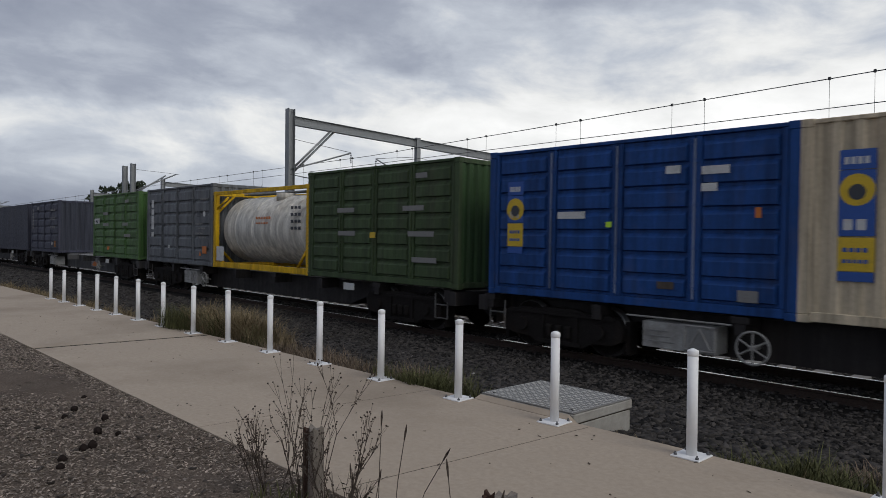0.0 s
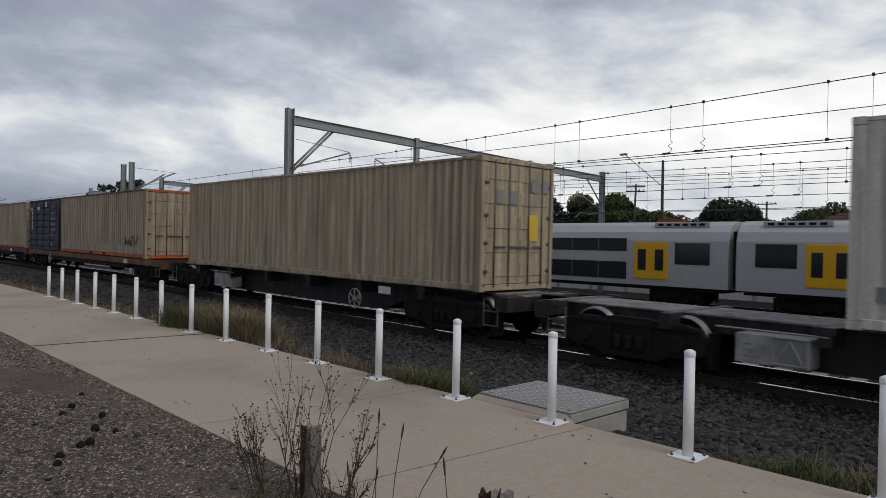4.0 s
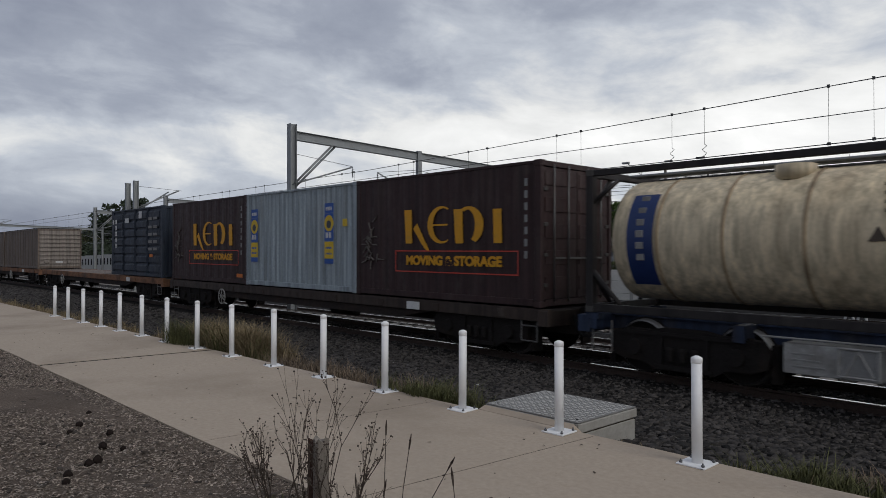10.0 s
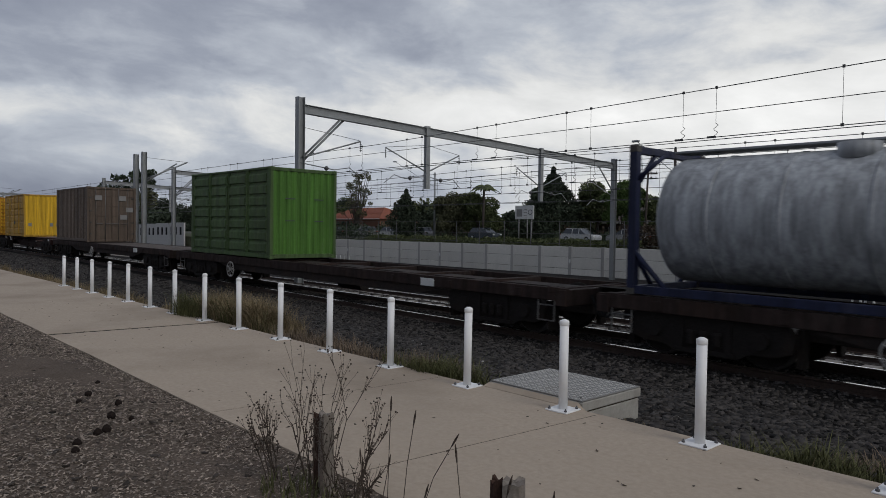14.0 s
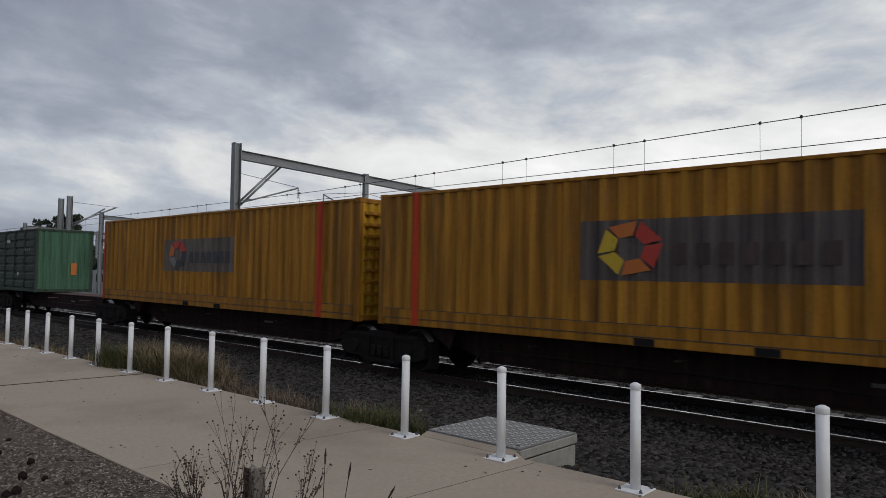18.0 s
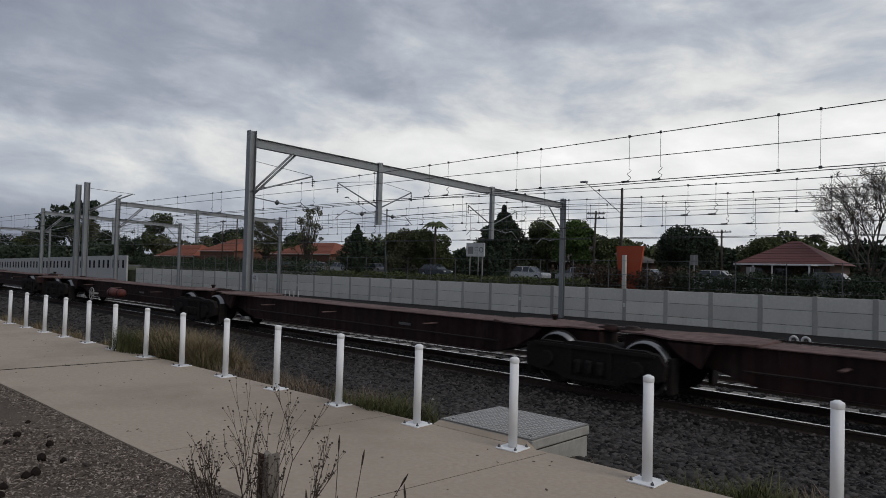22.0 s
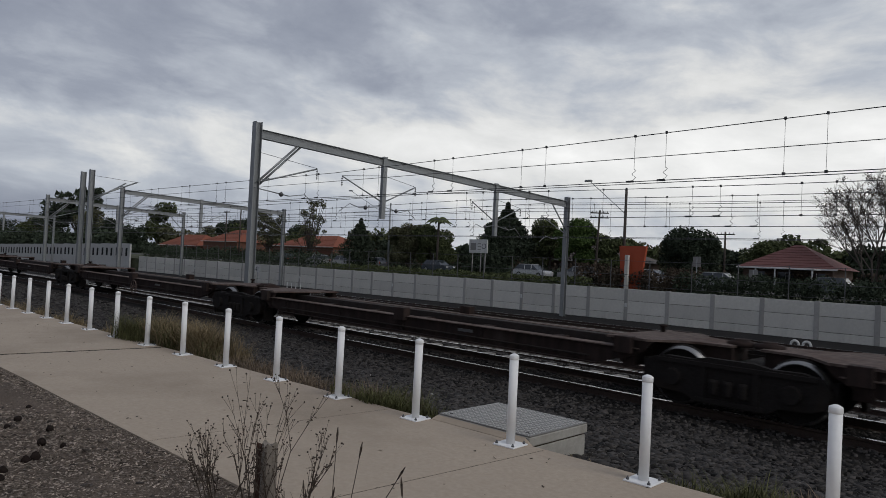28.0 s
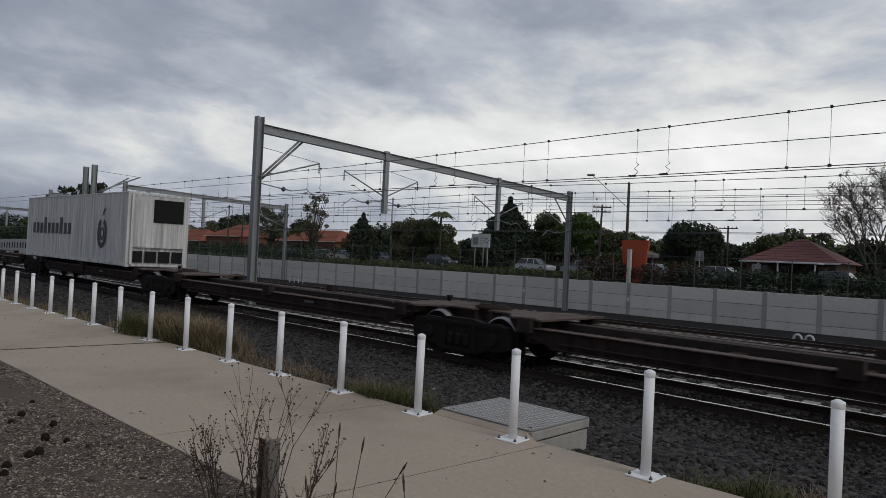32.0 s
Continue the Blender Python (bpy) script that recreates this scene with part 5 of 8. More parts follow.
def words(c, text, x, z, size, mat, y=-1.2305, width=1.0, thick=0.0):
    """Painted words of that width along the side."""
    cu = bpy.data.curves.new("lettering", "FONT")
    cu.body, cu.size, cu.extrude, cu.offset = text, size, 0.002, thick
    ob = bpy.data.objects.new("lettering", cu)
    me = bpy.data.meshes.new_from_object(ob)
    bpy.data.objects.remove(ob)
    wide = max(v.co.x for v in me.vertices)
    for v in me.vertices:
        v.co.x *= width / wide
    me.materials.clear()
    me.materials.append(mat)
    part("lettering", me, None, c, "painted words " + text, at=pose(x, y, z, 90, 0, 0))


def mover_mark(c):
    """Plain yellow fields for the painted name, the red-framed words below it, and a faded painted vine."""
    def stroke(pts):
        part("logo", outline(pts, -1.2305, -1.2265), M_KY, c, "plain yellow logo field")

    stroke([(-1.03, 1.28), (-0.80, 1.28), (-0.82, 2.07), (-1.08, 2.07)])
    stroke([(-0.76, 1.62), (-0.62, 1.74), (-0.20, 1.11), (-0.30, 1.12), (-0.45, 1.25)])
    ring = [(0.20 + 0.46 * math.cos(radians(a)), 1.69 + 0.42 * math.sin(radians(a))) for a in range(58, 303, 14)]
    ring += [(0.26 + 0.34 * math.cos(radians(a)), 1.69 + 0.37 * math.sin(radians(a))) for a in range(302, 57, -14)]
    stroke(ring)
    stroke([(-0.14, 1.67), (0.40, 1.67), (0.40, 1.71), (-0.14, 1.71)])
    stroke([(0.66, 1.27), (0.90, 1.27), (0.88, 2.02), (0.60, 2.02)])
    ring = [(1.06 + 0.45 * math.cos(radians(a)), 1.66 + 0.41 * math.sin(radians(a))) for a in range(-62, 121, 14)]
    ring += [(1.04 + 0.22 * math.cos(radians(a)), 1.66 + 0.34 * math.sin(radians(a))) for a in range(120, -63, -14)]
    stroke(ring)
    stroke([(1.80, 1.27), (2.03, 1.27), (2.01, 1.98), (1.78, 1.98)])
    for z in (0.61, 1.09):
        decal(c, -1.40, 2.45, z, z + 0.025, M_LRED, -1.2305, name="red_line")
    for x in (-1.42, 2.45):
        decal(c, x, x + 0.022, 0.61, 1.115, M_LRED, -1.2305, name="red_line")
    words(c, "MOVING & STORAGE", -1.02, 0.79, 0.285, M_KY, -1.2285, width=3.05, thick=0.014)
    g = random.Random(9)
    bm = bmesh.new()
    cx = -2.35
    for k in range(26):
        a = g.uniform(0, 6.28)
        p = (cx + 0.25 * g.uniform(-1, 1), 1.35 + 0.6 * g.uniform(-1, 1))
        q = (p[0] + 0.22 * math.cos(a), p[1] + 0.22 * math.sin(a))
        tube(bm, (p[0], -1.223, p[1]), (q[0], -1.223, q[1]), 0.024, 0.01, 6, False)
    part("painted_vine", bm, paint((0.12, 0.105, 0.095), 0.4), c, "faded grey painted vine")
    for k in range(7):
        decal(c, 2.62, 2.7, 2.4 - k * 0.24, 2.55 - k * 0.24, M_LGREY)


def petal_mark(c, L, panel, stripes):
    """A pale or faded panel with a plain petal mark and bars."""
    base = (paint((0.105, 0.085, 0.078), 0.35), paint((0.52, 0.49, 0.44), 0.3), paint((0.15, 0.125, 0.105), 0.4))[panel]
    x = (-1.97, -2.08, -2.32)[panel]
    w = (4.16, 4.08, 4.2)[panel]
    f = w / 4.08
    z0, z1 = (0.95, 2.05) if panel == 1 else (1.08, 2.1)
    pitch = 0.36
    x0 = -L / 2 + 0.15 + round((x + L / 2 - 0.15) / pitch) * pitch
    part("logo_panel", sheet(x0, x0 + round(w / pitch) * pitch, z1 - z0, pitch, 0.045, base), None, c, at=(0, -1.2085, z0))
    cx, cz = x + 0.76 * f, (z0 + z1) / 2 + 0.03
    for k, m in enumerate((M_LRED, M_LRED, M_LORANGE, M_LYEL, M_LYEL, M_LORANGE) if panel != 2 else (M_LRED, M_LDARK, M_LDARK, M_LGREY, M_LORANGE, M_LRED)):
        a0, a1 = radians(70 - 60 * k), radians(70 - 60 * (k + 1) + 6)
        pts = [(cx + r * 1.25 * f * math.cos(a), cz + r * math.sin(a)) for a, r in ((a0, 0.22), (a0, 0.47), (a1, 0.47), (a1, 0.22))]
        part("logo", outline(pts, -1.2165, -1.2125), m, c)
    bars(c, x + 1.5 * f, x + 3.95 * f, cz - 0.27, cz + 0.07, 7, paint((0.075, 0.052, 0.050), 0.4) if panel == 0 else M_LDARK, -1.2165, 0.35, name="logo")
    if panel == 1:
        g = random.Random(5)
        for k in range(9):
            xs = x0 + 0.6 + k * 0.36 + 0.05
            a, b = g.uniform(0.25, 0.9), g.uniform(2.1, 2.75)
            decal(c, xs, xs + g.uniform(0.015, 0.05), a, b, paint((0.06, 0.035, 0.02), 0.3), -1.2235, name="drip_stain")
    if stripes:
        for xx in ((L / 2 - 0.22, L / 2 + 0.004) if panel == 1 else (L / 2 - 1.62, L / 2 - 1.38), (-L / 2 + 0.0, -L / 2 + 0.13) if panel else (-L / 2 + 1.05, -L / 2 + 1.25)):
            decal(c, xx[0], xx[1], 0.03, HC - 0.02, STRIPER, -1.2285, name="red_stripe")
    bars(c, L / 2 - 1.25, L / 2 - 0.95, 0.8, 1.15, 1, paint((0.35, 0.16, 0.02), 0.3))
    for k in range(5):
        decal(c, L / 2 - 1.6, L / 2 - 1.5, 2.5 - k * 0.2, 2.62 - k * 0.2, paint((0.25, 0.12, 0.02), 0.3))


def reefer(s_left, kind):
    """White refrigerated container; its machinery end faces +x on the first, the doors on the second."""
    L = H40
    label = "white refrigerated container with a red logo and a dark machinery end" if kind == 1 else "dirty white refrigerated container with a small red logo"
    c = container("refrigerated_container", label, L, HC, REEF, s_left + 0.3, "corr", 0.50, 0.006, end="doors" if kind == 2 else "wall")
    if kind == 1:
        logo_hexagon(c, -0.49, 1.15, 1.09, 0.65, M_LRED)
        bars(c, -0.40, 0.36, 1.50, 1.70, 3, M_LWHITE, -1.2345)
        m = L / 2
        unit = part("cooling_unit", block(m + 0.01, m + 0.05, -1.0, 1.0, 0.5, 2.6, REEF), None, c, "white cooling unit")
        part("fan_grille", block(m + 0.051, m + 0.10, -1.0, 1.0, 1.72, 2.62, M_BLACK), None, unit, "black fan grille")
        part("grille_bar", block(m + 0.10, m + 0.13, 0.28, 0.40, 1.72, 2.62, M_LGREY), None, unit)
        part("lower_opening", block(m + 0.051, m + 0.09, -1.0, 1.0, 0.28, 0.62, M_BLACK), None, unit, "dark lower opening")
        decal(c, L / 2 - 1.39, L / 2 - 0.87, 0.36, 0.53, M_LORANGE)
        for k in range(10):
            decal(c, L / 2 - 0.52, L / 2 - 0.43, 0.55 + k * 0.21, 0.64 + k * 0.21, M_LDARK)
        for k in range(9):
            decal(c, L / 2 - 1.17, L / 2 - 1.12, 0.6 + k * 0.22, 0.72 + k * 0.22, M_LGREY)
        decal(c, -L / 2 + 0.35, -L / 2 + 0.6, 0.4, 0.6, M_LGREY)
    else:
        logo_hexagon(c, -0.7, 1.3, 0.62, 0.5, M_LRED)
        bars(c, -0.63, -0.2, 1.58, 1.7, 3, M_LWHITE, -1.2345)
        bars(c, -4.73, -3.72, 2.30, 2.70, 3, M_LDARK, gaps=0.12)
        for a, b in ((-2.1, -1.5), (-1.3, -1.05), (0.2, 0.7), (0.8, 1.4)):
            decal(c, a, b, 1.05, 1.75, paint((0.44, 0.42, 0.39), 0.4))
        decal(c, L / 2 - 0.75, L / 2 - 0.45, 0.7, 1.1, M_LORANGE)
        for y0, y1, z0, z1, mm in ((-1.0, -0.6, 2.1, 2.4, M_LRED), (-0.5, -0.2, 2.15, 2.3, M_LDARK), (0.3, 0.6, 2.15, 2.5, PALEMARK), (0.30, 0.48, 0.92, 1.12, M_LDARK), (0.75, 1.0, 1.0, 1.3, M_LORANGE),
                                   (0.3, 0.65, 1.4, 1.75, PALEMARK)):
            end_decal(c, L, y0, y1, z0, z1, mm, off=0.03)
        for y0, y1, z0, z1 in ((-0.98, -0.84, 0.2, 1.25), (-0.62, -0.56, 0.2, 0.8), (0.62, 0.70, 0.2, 1.1), (0.95, 1.03, 0.2, 0.9), (-0.06, 0.02, 0.2, 0.7)):
            end_decal(c, L, y0, y1, z0, z1, paint((0.16, 0.09, 0.05), 0.5, dirt=(0.4, 0.38, 0.34)), name="rust_streak", off=0.009)
        for k in range(10):
            decal(c, -L / 2 + 0.42, -L / 2 + 0.50, 0.5 + k * 0.22, 0.6 + k * 0.22, M_LDARK)
        # open frame round the machinery at the rear
        x0 = -L / 2 - 0.75
        fr = part("machinery_frame", rod((x0, -1.18, 0.05), (x0, -1.18, 2.85), 0.045, None, 6), REEF, c, "white open frame of the generator")
        for z in (0.1, 1.3, 2.0, 2.82):
            part("frame_bar", block(x0, -L / 2, -1.22, -1.14, z, z + 0.08, REEF), None, fr)
        part("generator", block(x0 + 0.1, -L / 2 - 0.05, -1.0, 1.0, 0.2, 1.1, M_BLACK), None, c, "black generator box")
    return c


def open_box(s_left):
    """Grey-brown open-top box with sheet ribs, a scalloped cover and ribbed pale end."""
    L, H = 9.15, 2.45
    c = thing("open_top_box", "dull grey-brown open-top box with a scalloped tarp edge and ribbed end", "shipping container", "open-top boxes on the train")
    frame_of(c, L, H, BOXG)
    me = sheet(-L / 2 + 0.15, L / 2 - 0.15, H - 0.22, 0.46, 0.03, BOXG)
    part("side_wall", me, None, c, at=(0, -1.205, 0.15))
    part("side_wall", me, None, c, at=pose(0, 1.205, 0.15, 0, 0, 180))
    for s in (-1, 1):
        x0, x1 = sorted((s * (L / 2 - 0.01), s * (L / 2 - 0.06)))
        wall = part("end_wall", block(x0, x1, -1.12, 1.12, 0.15, H - 0.1, BOXL), None, c, "pale ribbed end")
        for k in range(8):
            z = 0.30 + k * 0.255
            a, b = sorted((s * (L / 2 + 0.05), s * (L / 2 - 0.012)))
            part("rib", block(a, b, -1.12, 1.12, z, z + 0.075, BOXL), None, wall)
    cover = part("tarp", block(-L / 2 + 0.1, L / 2 - 0.1, -1.14, 1.14, H - 0.09, H - 0.03, M_BLACK), None, c, "black tarp cover")
    n = 14
    for k in range(n):
        x = -L / 2 + 0.35 + k * (L - 0.7) / (n - 1)
        part("tarp_bow", block(x - 0.09, x + 0.09, -1.2, 1.2, H - 0.04, H + 0.045, M_BLACK), None, cover)
    end_decal(c, L, -0.25, 0.15, 0.36, 0.46, M_LWHITE, off=0.055)
    for y in (-0.75, 0.5):
        part("end_lug", lathe(bmesh.new(), [(0.12, L / 2 + 0.05), (0.12, L / 2 + 0.09), (0.05, L / 2 + 0.10)], "x", 14, (0, y, 0.42)), BOXL, c)
    rides(c, s_left + L / 2)


def tank_container(label, fmat, tmat, s_left, H=2.59, yellow=False, blue=False, ladder=False):
    """A tank in an open 20-foot frame."""
    L, W = H20, 2.44
    c = thing("tank_container", label, "tank container", "tank containers on the train")
    r = 1.10
    half = L / 2 - 0.32
    prof = [(max(0.002, r * math.cos(radians(a))), -half + 0.22 - 0.30 * math.sin(radians(a))) for a in range(90, -1, -15)]
    prof += [(rr_, -h_) for rr_, h_ in reversed(prof)]
    shell = part("tank", lathe(bmesh.new(), prof, "x", 40, (0, 0, H / 2 + 0.02)), tmat, c, "round welded tank shell")
    for x in (-half * 0.62, -half * 0.2, half * 0.25, half * 0.66):
        part("band", lathe(bmesh.new(), [(r + 0.004, x - 0.03), (r + 0.014, x - 0.02), (r + 0.014, x + 0.02), (r + 0.004, x + 0.03)], "x", 40, (0, 0, H / 2 + 0.02)), tmat if not blue else paint((0.36, 0.27, 0.17), 0.5), shell)
    for x in (-1, 1):
        for y in (-1, 1):
            x0, x1 = sorted((x * L / 2, x * (L / 2 - 0.15)))
            y0, y1 = sorted((y * W / 2, y * (W / 2 - 0.15)))
            part("corner_post", block(x0, x1, y0, y1, 0.0, H, fmat), None, c)
            for z in (0.0, H - 0.118):
                part("corner_casting", block(x0 - 0.004, x1 + 0.004, y0 - 0.004, y1 + 0.004, z, z + 0.118, fmat if yellow else M_CAST), None, c)
        xa, xb = sorted((x * (L / 2 - 0.01), x * (L / 2 - 0.13)))
        part("end_header", block(xa, xb, -W / 2 + 0.15, W / 2 - 0.15, H - 0.14, H - 0.01, fmat), None, c)
        part("end_sill", block(xa, xb, -W / 2 + 0.15, W / 2 - 0.15, 0.02, 0.15, fmat), None, c)
        for y in (-1, 1):
            for z0, z1 in ((0.1, 0.75), (H - 0.1, H - 0.75)):
                part("brace", rod((x * (L / 2 - 0.07), y * (W / 2 - 0.75), z0), (x * (L / 2 - 0.07), y * (W / 2 - 0.1), z1), 0.045, None, 8), fmat, c)
    for y in (-1, 1):
        y0, y1 = sorted((y * (W / 2 - 0.005), y * (W / 2 - 0.11)))
        part("bottom_rail", block(-L / 2 + 0.15, L / 2 - 0.15, y0, y1, 0.02, 0.20 if yellow else 0.16, fmat), None, c)
        if yellow or blue:
            part("top_rail", block(-L / 2 + 0.15, L / 2 - 0.15, y0, y1, H - 0.12, H - 0.01, fmat), None, c)
        for s in (-1, 1):
            part("side_brace", rod((s * (L / 2 - 0.12), y * (W / 2 - 0.06), 0.75), (s * (L / 2 - 0.75), y * (W / 2 - 0.06), 0.1), 0.045, None, 8), fmat, c)
            part("side_brace", rod((s * (L / 2 - 0.12), y * (W / 2 - 0.06), H - 0.6), (s * (L / 2 - 0.5), y * (W / 2 - 0.3), H - 0.2), 0.04, None, 8), fmat, c)
    part("walkway", block(-L / 2 + 0.3, L / 2 - 0.3, -0.25, 0.25, H - 0.09, H - 0.05, M_GALV), None, c, "grey top walkway")
    part("manhole", lathe(bmesh.new(), [(0.3, H - 0.35), (0.3, H - 0.10), (0.001, H - 0.09)], "z", 16, (0.3, -0.35, -0.02)), tmat, c)
    if blue:
        bm = lathe(bmesh.new(), [(r + 0.016, -2.25), (r + 0.016, -1.75)], "x", 40, (0, 0, H / 2 + 0.02))
        bmesh.ops.delete(bm, geom=[v for v in bm.verts if v.co.y > -0.72], context="VERTS")
        part("blue_panel", bm, surface("panel_blue", (0.012, 0.03, 0.115), 0.5, 0, 0.15, 6), shell, "dark blue panel with pale bars")
        for k in range(6):
            z = 1.95 - k * 0.2
            y = -math.sqrt((r + 0.018) ** 2 - (z + 0.06 - H / 2 - 0.02) ** 2)
            part("marking", block(-2.07, -1.93, y - 0.012, y + 0.03, z, z + 0.12, M_LGREY), None, c)
        for z in (2.0, 1.88, 1.76, 1.64):
            bars(c, 1.7, 2.2, z, z + 0.05, 4, BROWN, -1.128)
        part("warning_triangle", outline([(1.5, 1.25), (1.74, 1.25), (1.62, 1.46)], -1.126, -1.12), BROWN, c)
    if yellow:
        bars(c, -0.2, 0.75, 1.62, 1.70, 6, M_LORANGE, -1.128)
        bars(c, -0.2, 0.6, 1.48, 1.52, 5, M_LORANGE, -1.128)
        for z in (1.9, 1.7, 1.5, 1.3):
            bars(c, 1.9, 2.5, z, z + 0.09, 3, M_LDARK, -1.128)
        decal(c, -2.75, -2.2, 0.24, 0.72, M_LWHITE, -1.2305)
    if ladder:
        for z in (1.9, 1.65, 1.4, 1.15, 0.9):
            bars(c, 1.1, 1.75, z, z + 0.13, 4, M_LDARK, -1.128)
        end = part("end_shield", lathe(bmesh.new(), [(1.06, L / 2 - 0.16), (1.06, L / 2 - 0.12), (0.001, L / 2 - 0.11)], "x", 32, (0, 0, H / 2)), paint((0.50, 0.50, 0.49), 0.2), c, "white end shield with black marks")
        part("round_hatch", lathe(bmesh.new(), [(0.28, L / 2 - 0.115), (0.28, L / 2 - 0.08), (0.001, L / 2 - 0.075)], "x", 24, (0, -0.1, H / 2 + 0.1)), paint((0.55, 0.55, 0.54), 0.15), end)
        for k, (y0, y1, z) in enumerate(((-0.2, 0.45, 2.12), (-0.1, 0.35, 1.98), (-0.15, 0.4, 1.84), (-0.85, -0.45, 1.45), (-0.85, -0.4, 1.3), (-0.85, -0.5, 1.15))):
            w = (y1 - y0) / 4
            for i in range(4):
                end_decal(c, L, y0 + i * w, y0 + (i + 0.7) * w, z, z + 0.09, M_LGREY, off=-0.105)
        part("valve_box", block(L / 2 - 0.14, L / 2 - 0.04, -0.35, 0.1, 0.28, 0.5, M_BLACK), None, c, "black valve box")
        for k in range(8):
            part("ladder_rung", block(L / 2 - 0.12, L / 2 - 0.09, 0.72, 1.05, 0.35 + k * 0.27, 0.38 + k * 0.27, fmat), None, c)
    rides(c, s_left + L / 2)
    return c


def grocer_box(s_left):
    """White refrigerated box with a dark round fruit-like mark and dark lettering bars."""
    L = H40 + 0.4
    white = paint((0.53, 0.525, 0.505), 0.2)
    c = container("refrigerated_container", "white refrigerated container with grey lettering bars and a round mark", L, HC, white, s_left, "plain", 0.62, 0.006)
    x = -L / 2 + 1.0
    for k in range(10):
        h = 0.75 if k in (3, 7) else 0.5
        decal(c, x + k * 0.56, x + k * 0.56 + 0.36, 1.15, 1.15 + h, M_LDARK, name="logo")
    cx = L / 2 - 2.5
    for r0, r1 in ((0.62, 0.40), (0.30, 0.16)):
        ring = [(cx + 0.8 * r0 * math.cos(radians(a)), 1.25 + r0 * math.sin(radians(a))) for a in range(110, 431, 20)]
        ring += [(cx + 0.8 * r1 * math.cos(radians(a)), 1.25 + r1 * math.sin(radians(a))) for a in range(430, 109, -20)]
        part("logo", outline(ring, -1.2305, -1.2265), M_LDARK, c)
    part("logo", outline([(cx, 1.9), (cx + 0.15, 2.05), (cx + 0.35, 2.3), (cx + 0.1, 2.2)], -1.2305, -1.2265), M_LDARK, c)
    m = L / 2
    unit = part("cooling_unit", block(m + 0.006, m + 0.07, -1.05, 1.05, 0.75, 2.75, white), None, c, "white cooling unit")
    part("fan_grille", block(m + 0.071, m + 0.10, -0.25, 0.95, 1.75, 2.65, M_BLACK), None, unit, "black fan grille")
    part("side_door", block(m + 0.071, m + 0.085, -1.0, -0.5, 0.8, 2.6, white), None, unit)
    for k in range(4):
        part("lower_opening", block(m + 0.01, m + 0.06, -1.05 + k * 0.54, -0.60 + k * 0.54, 0.18, 0.62, M_BLACK), None, unit, "dark lower opening")
    for y in (-1.1, 0.98):
        part("guard_post", block(m + 0.02, m + 0.09, y, y + 0.1, 0.1, 2.8, white), None, c)
    return c


# ---------------- wagons ----------------
def wheel_mesh():
    bm = bmesh.new()
    for s in (-1, 1):
        lathe(bm, [(0.08, s * 0.66), (0.16, s * 0.665), (0.17, s * 0.70), (0.38, s * 0.71), (0.39, s * 0.685), (0.50, s * 0.682), (0.50, s * 0.705), (WHEEL_R, s * 0.715), (WHEEL_R - 0.008, s * 0.795), (0.43, s * 0.832), (0.41, s * 0.832),
                   (0.40, s * 0.78), (0.17, s * 0.76), (0.15, s * 0.84), (0.08, s * 0.84)], "y", 28)
    tube(bm, (0, -1.0, 0), (0, 1.0, 0), 0.075, None, 12)
    for s in (-1, 1):
        for k in range(3):
            a = 2 * math.pi * k / 3
            lathe(bm, [(0.03, s * 0.757), (0.03, s * 0.772)], "y", 8, (0.28 * math.sin(a), 0, 0.28 * math.cos(a)))
    bmesh.ops.recalc_face_normals(bm, faces=bm.faces[:])
    me = mesh_of(bm, "wheelset", M_BOGIE, M_WHEEL)
    for p in me.polygons:
        c = p.center
        rad = math.hypot(c.x, c.z)
        if 0.438 < rad < 0.475 and abs(p.normal.y) < 0.85:
            p.material_index = 1
    return me


WHEELSET = wheel_mesh()
def side_frame_mesh():
    """A deep cast side frame: arched top over the axles, a sunk spring pocket and raised rims."""
    bm = outline([(-1.36, 0.34), (-1.40, 0.58), (-1.28, 0.74), (-1.02, 0.80), (-0.60, 0.79), (-0.36, 0.84), (0.36, 0.84), (0.60, 0.79), (1.02, 0.80), (1.28, 0.74), (1.40, 0.58), (1.36, 0.34),
                  (1.14, 0.26), (0.72, 0.24), (0.52, 0.13), (-0.52, 0.13), (-0.72, 0.24), (-1.14, 0.26)], -0.06, 0.06)
    for s in (-1, 1):
        y0, y1 = sorted((s * 0.06, s * 0.10))
        bx(bm, -1.22, 1.22, y0, y1, 0.70, 0.765)
        bx(bm, -0.50, 0.50, y0, y1, 0.15, 0.22)
        for x in (-0.40, 0.40):
            bx(bm, x - 0.045, x + 0.045, y0, y1, 0.221, 0.699)
    for x in (-1, 1):
        bx(bm, *sorted((x * 1.37, x * 1.46)), -0.32, -0.061, 0.12, 0.70)
    return mesh_of(bm, "side_frame", M_BOGIE)


SIDE_FRAME = side_frame_mesh()
BOLSTER = mesh_of(soft_box(-0.24, 0.24, -1.08, 1.08, 0.42, 0.74, 0.03), "bolster", M_BOGIE)
SPRING = mesh_of(lathe(bmesh.new(), [(0.06, 0.28), (0.075, 0.32), (0.06, 0.36), (0.075, 0.40), (0.06, 0.44), (0.075, 0.48), (0.06, 0.52)], "z", 10), "spring", M_BOGIE)
AXLEBOX = mesh_of(lathe(bmesh.new(), [(0.13, -1.16), (0.14, -1.10), (0.14, -0.95)], "y", 14), "axle_box", M_BOGIE)
BRAKE = mesh_of(box(-0.05, 0.05, -0.86, -0.70, 0.25, 0.62), "brake_block", M_BOGIE)


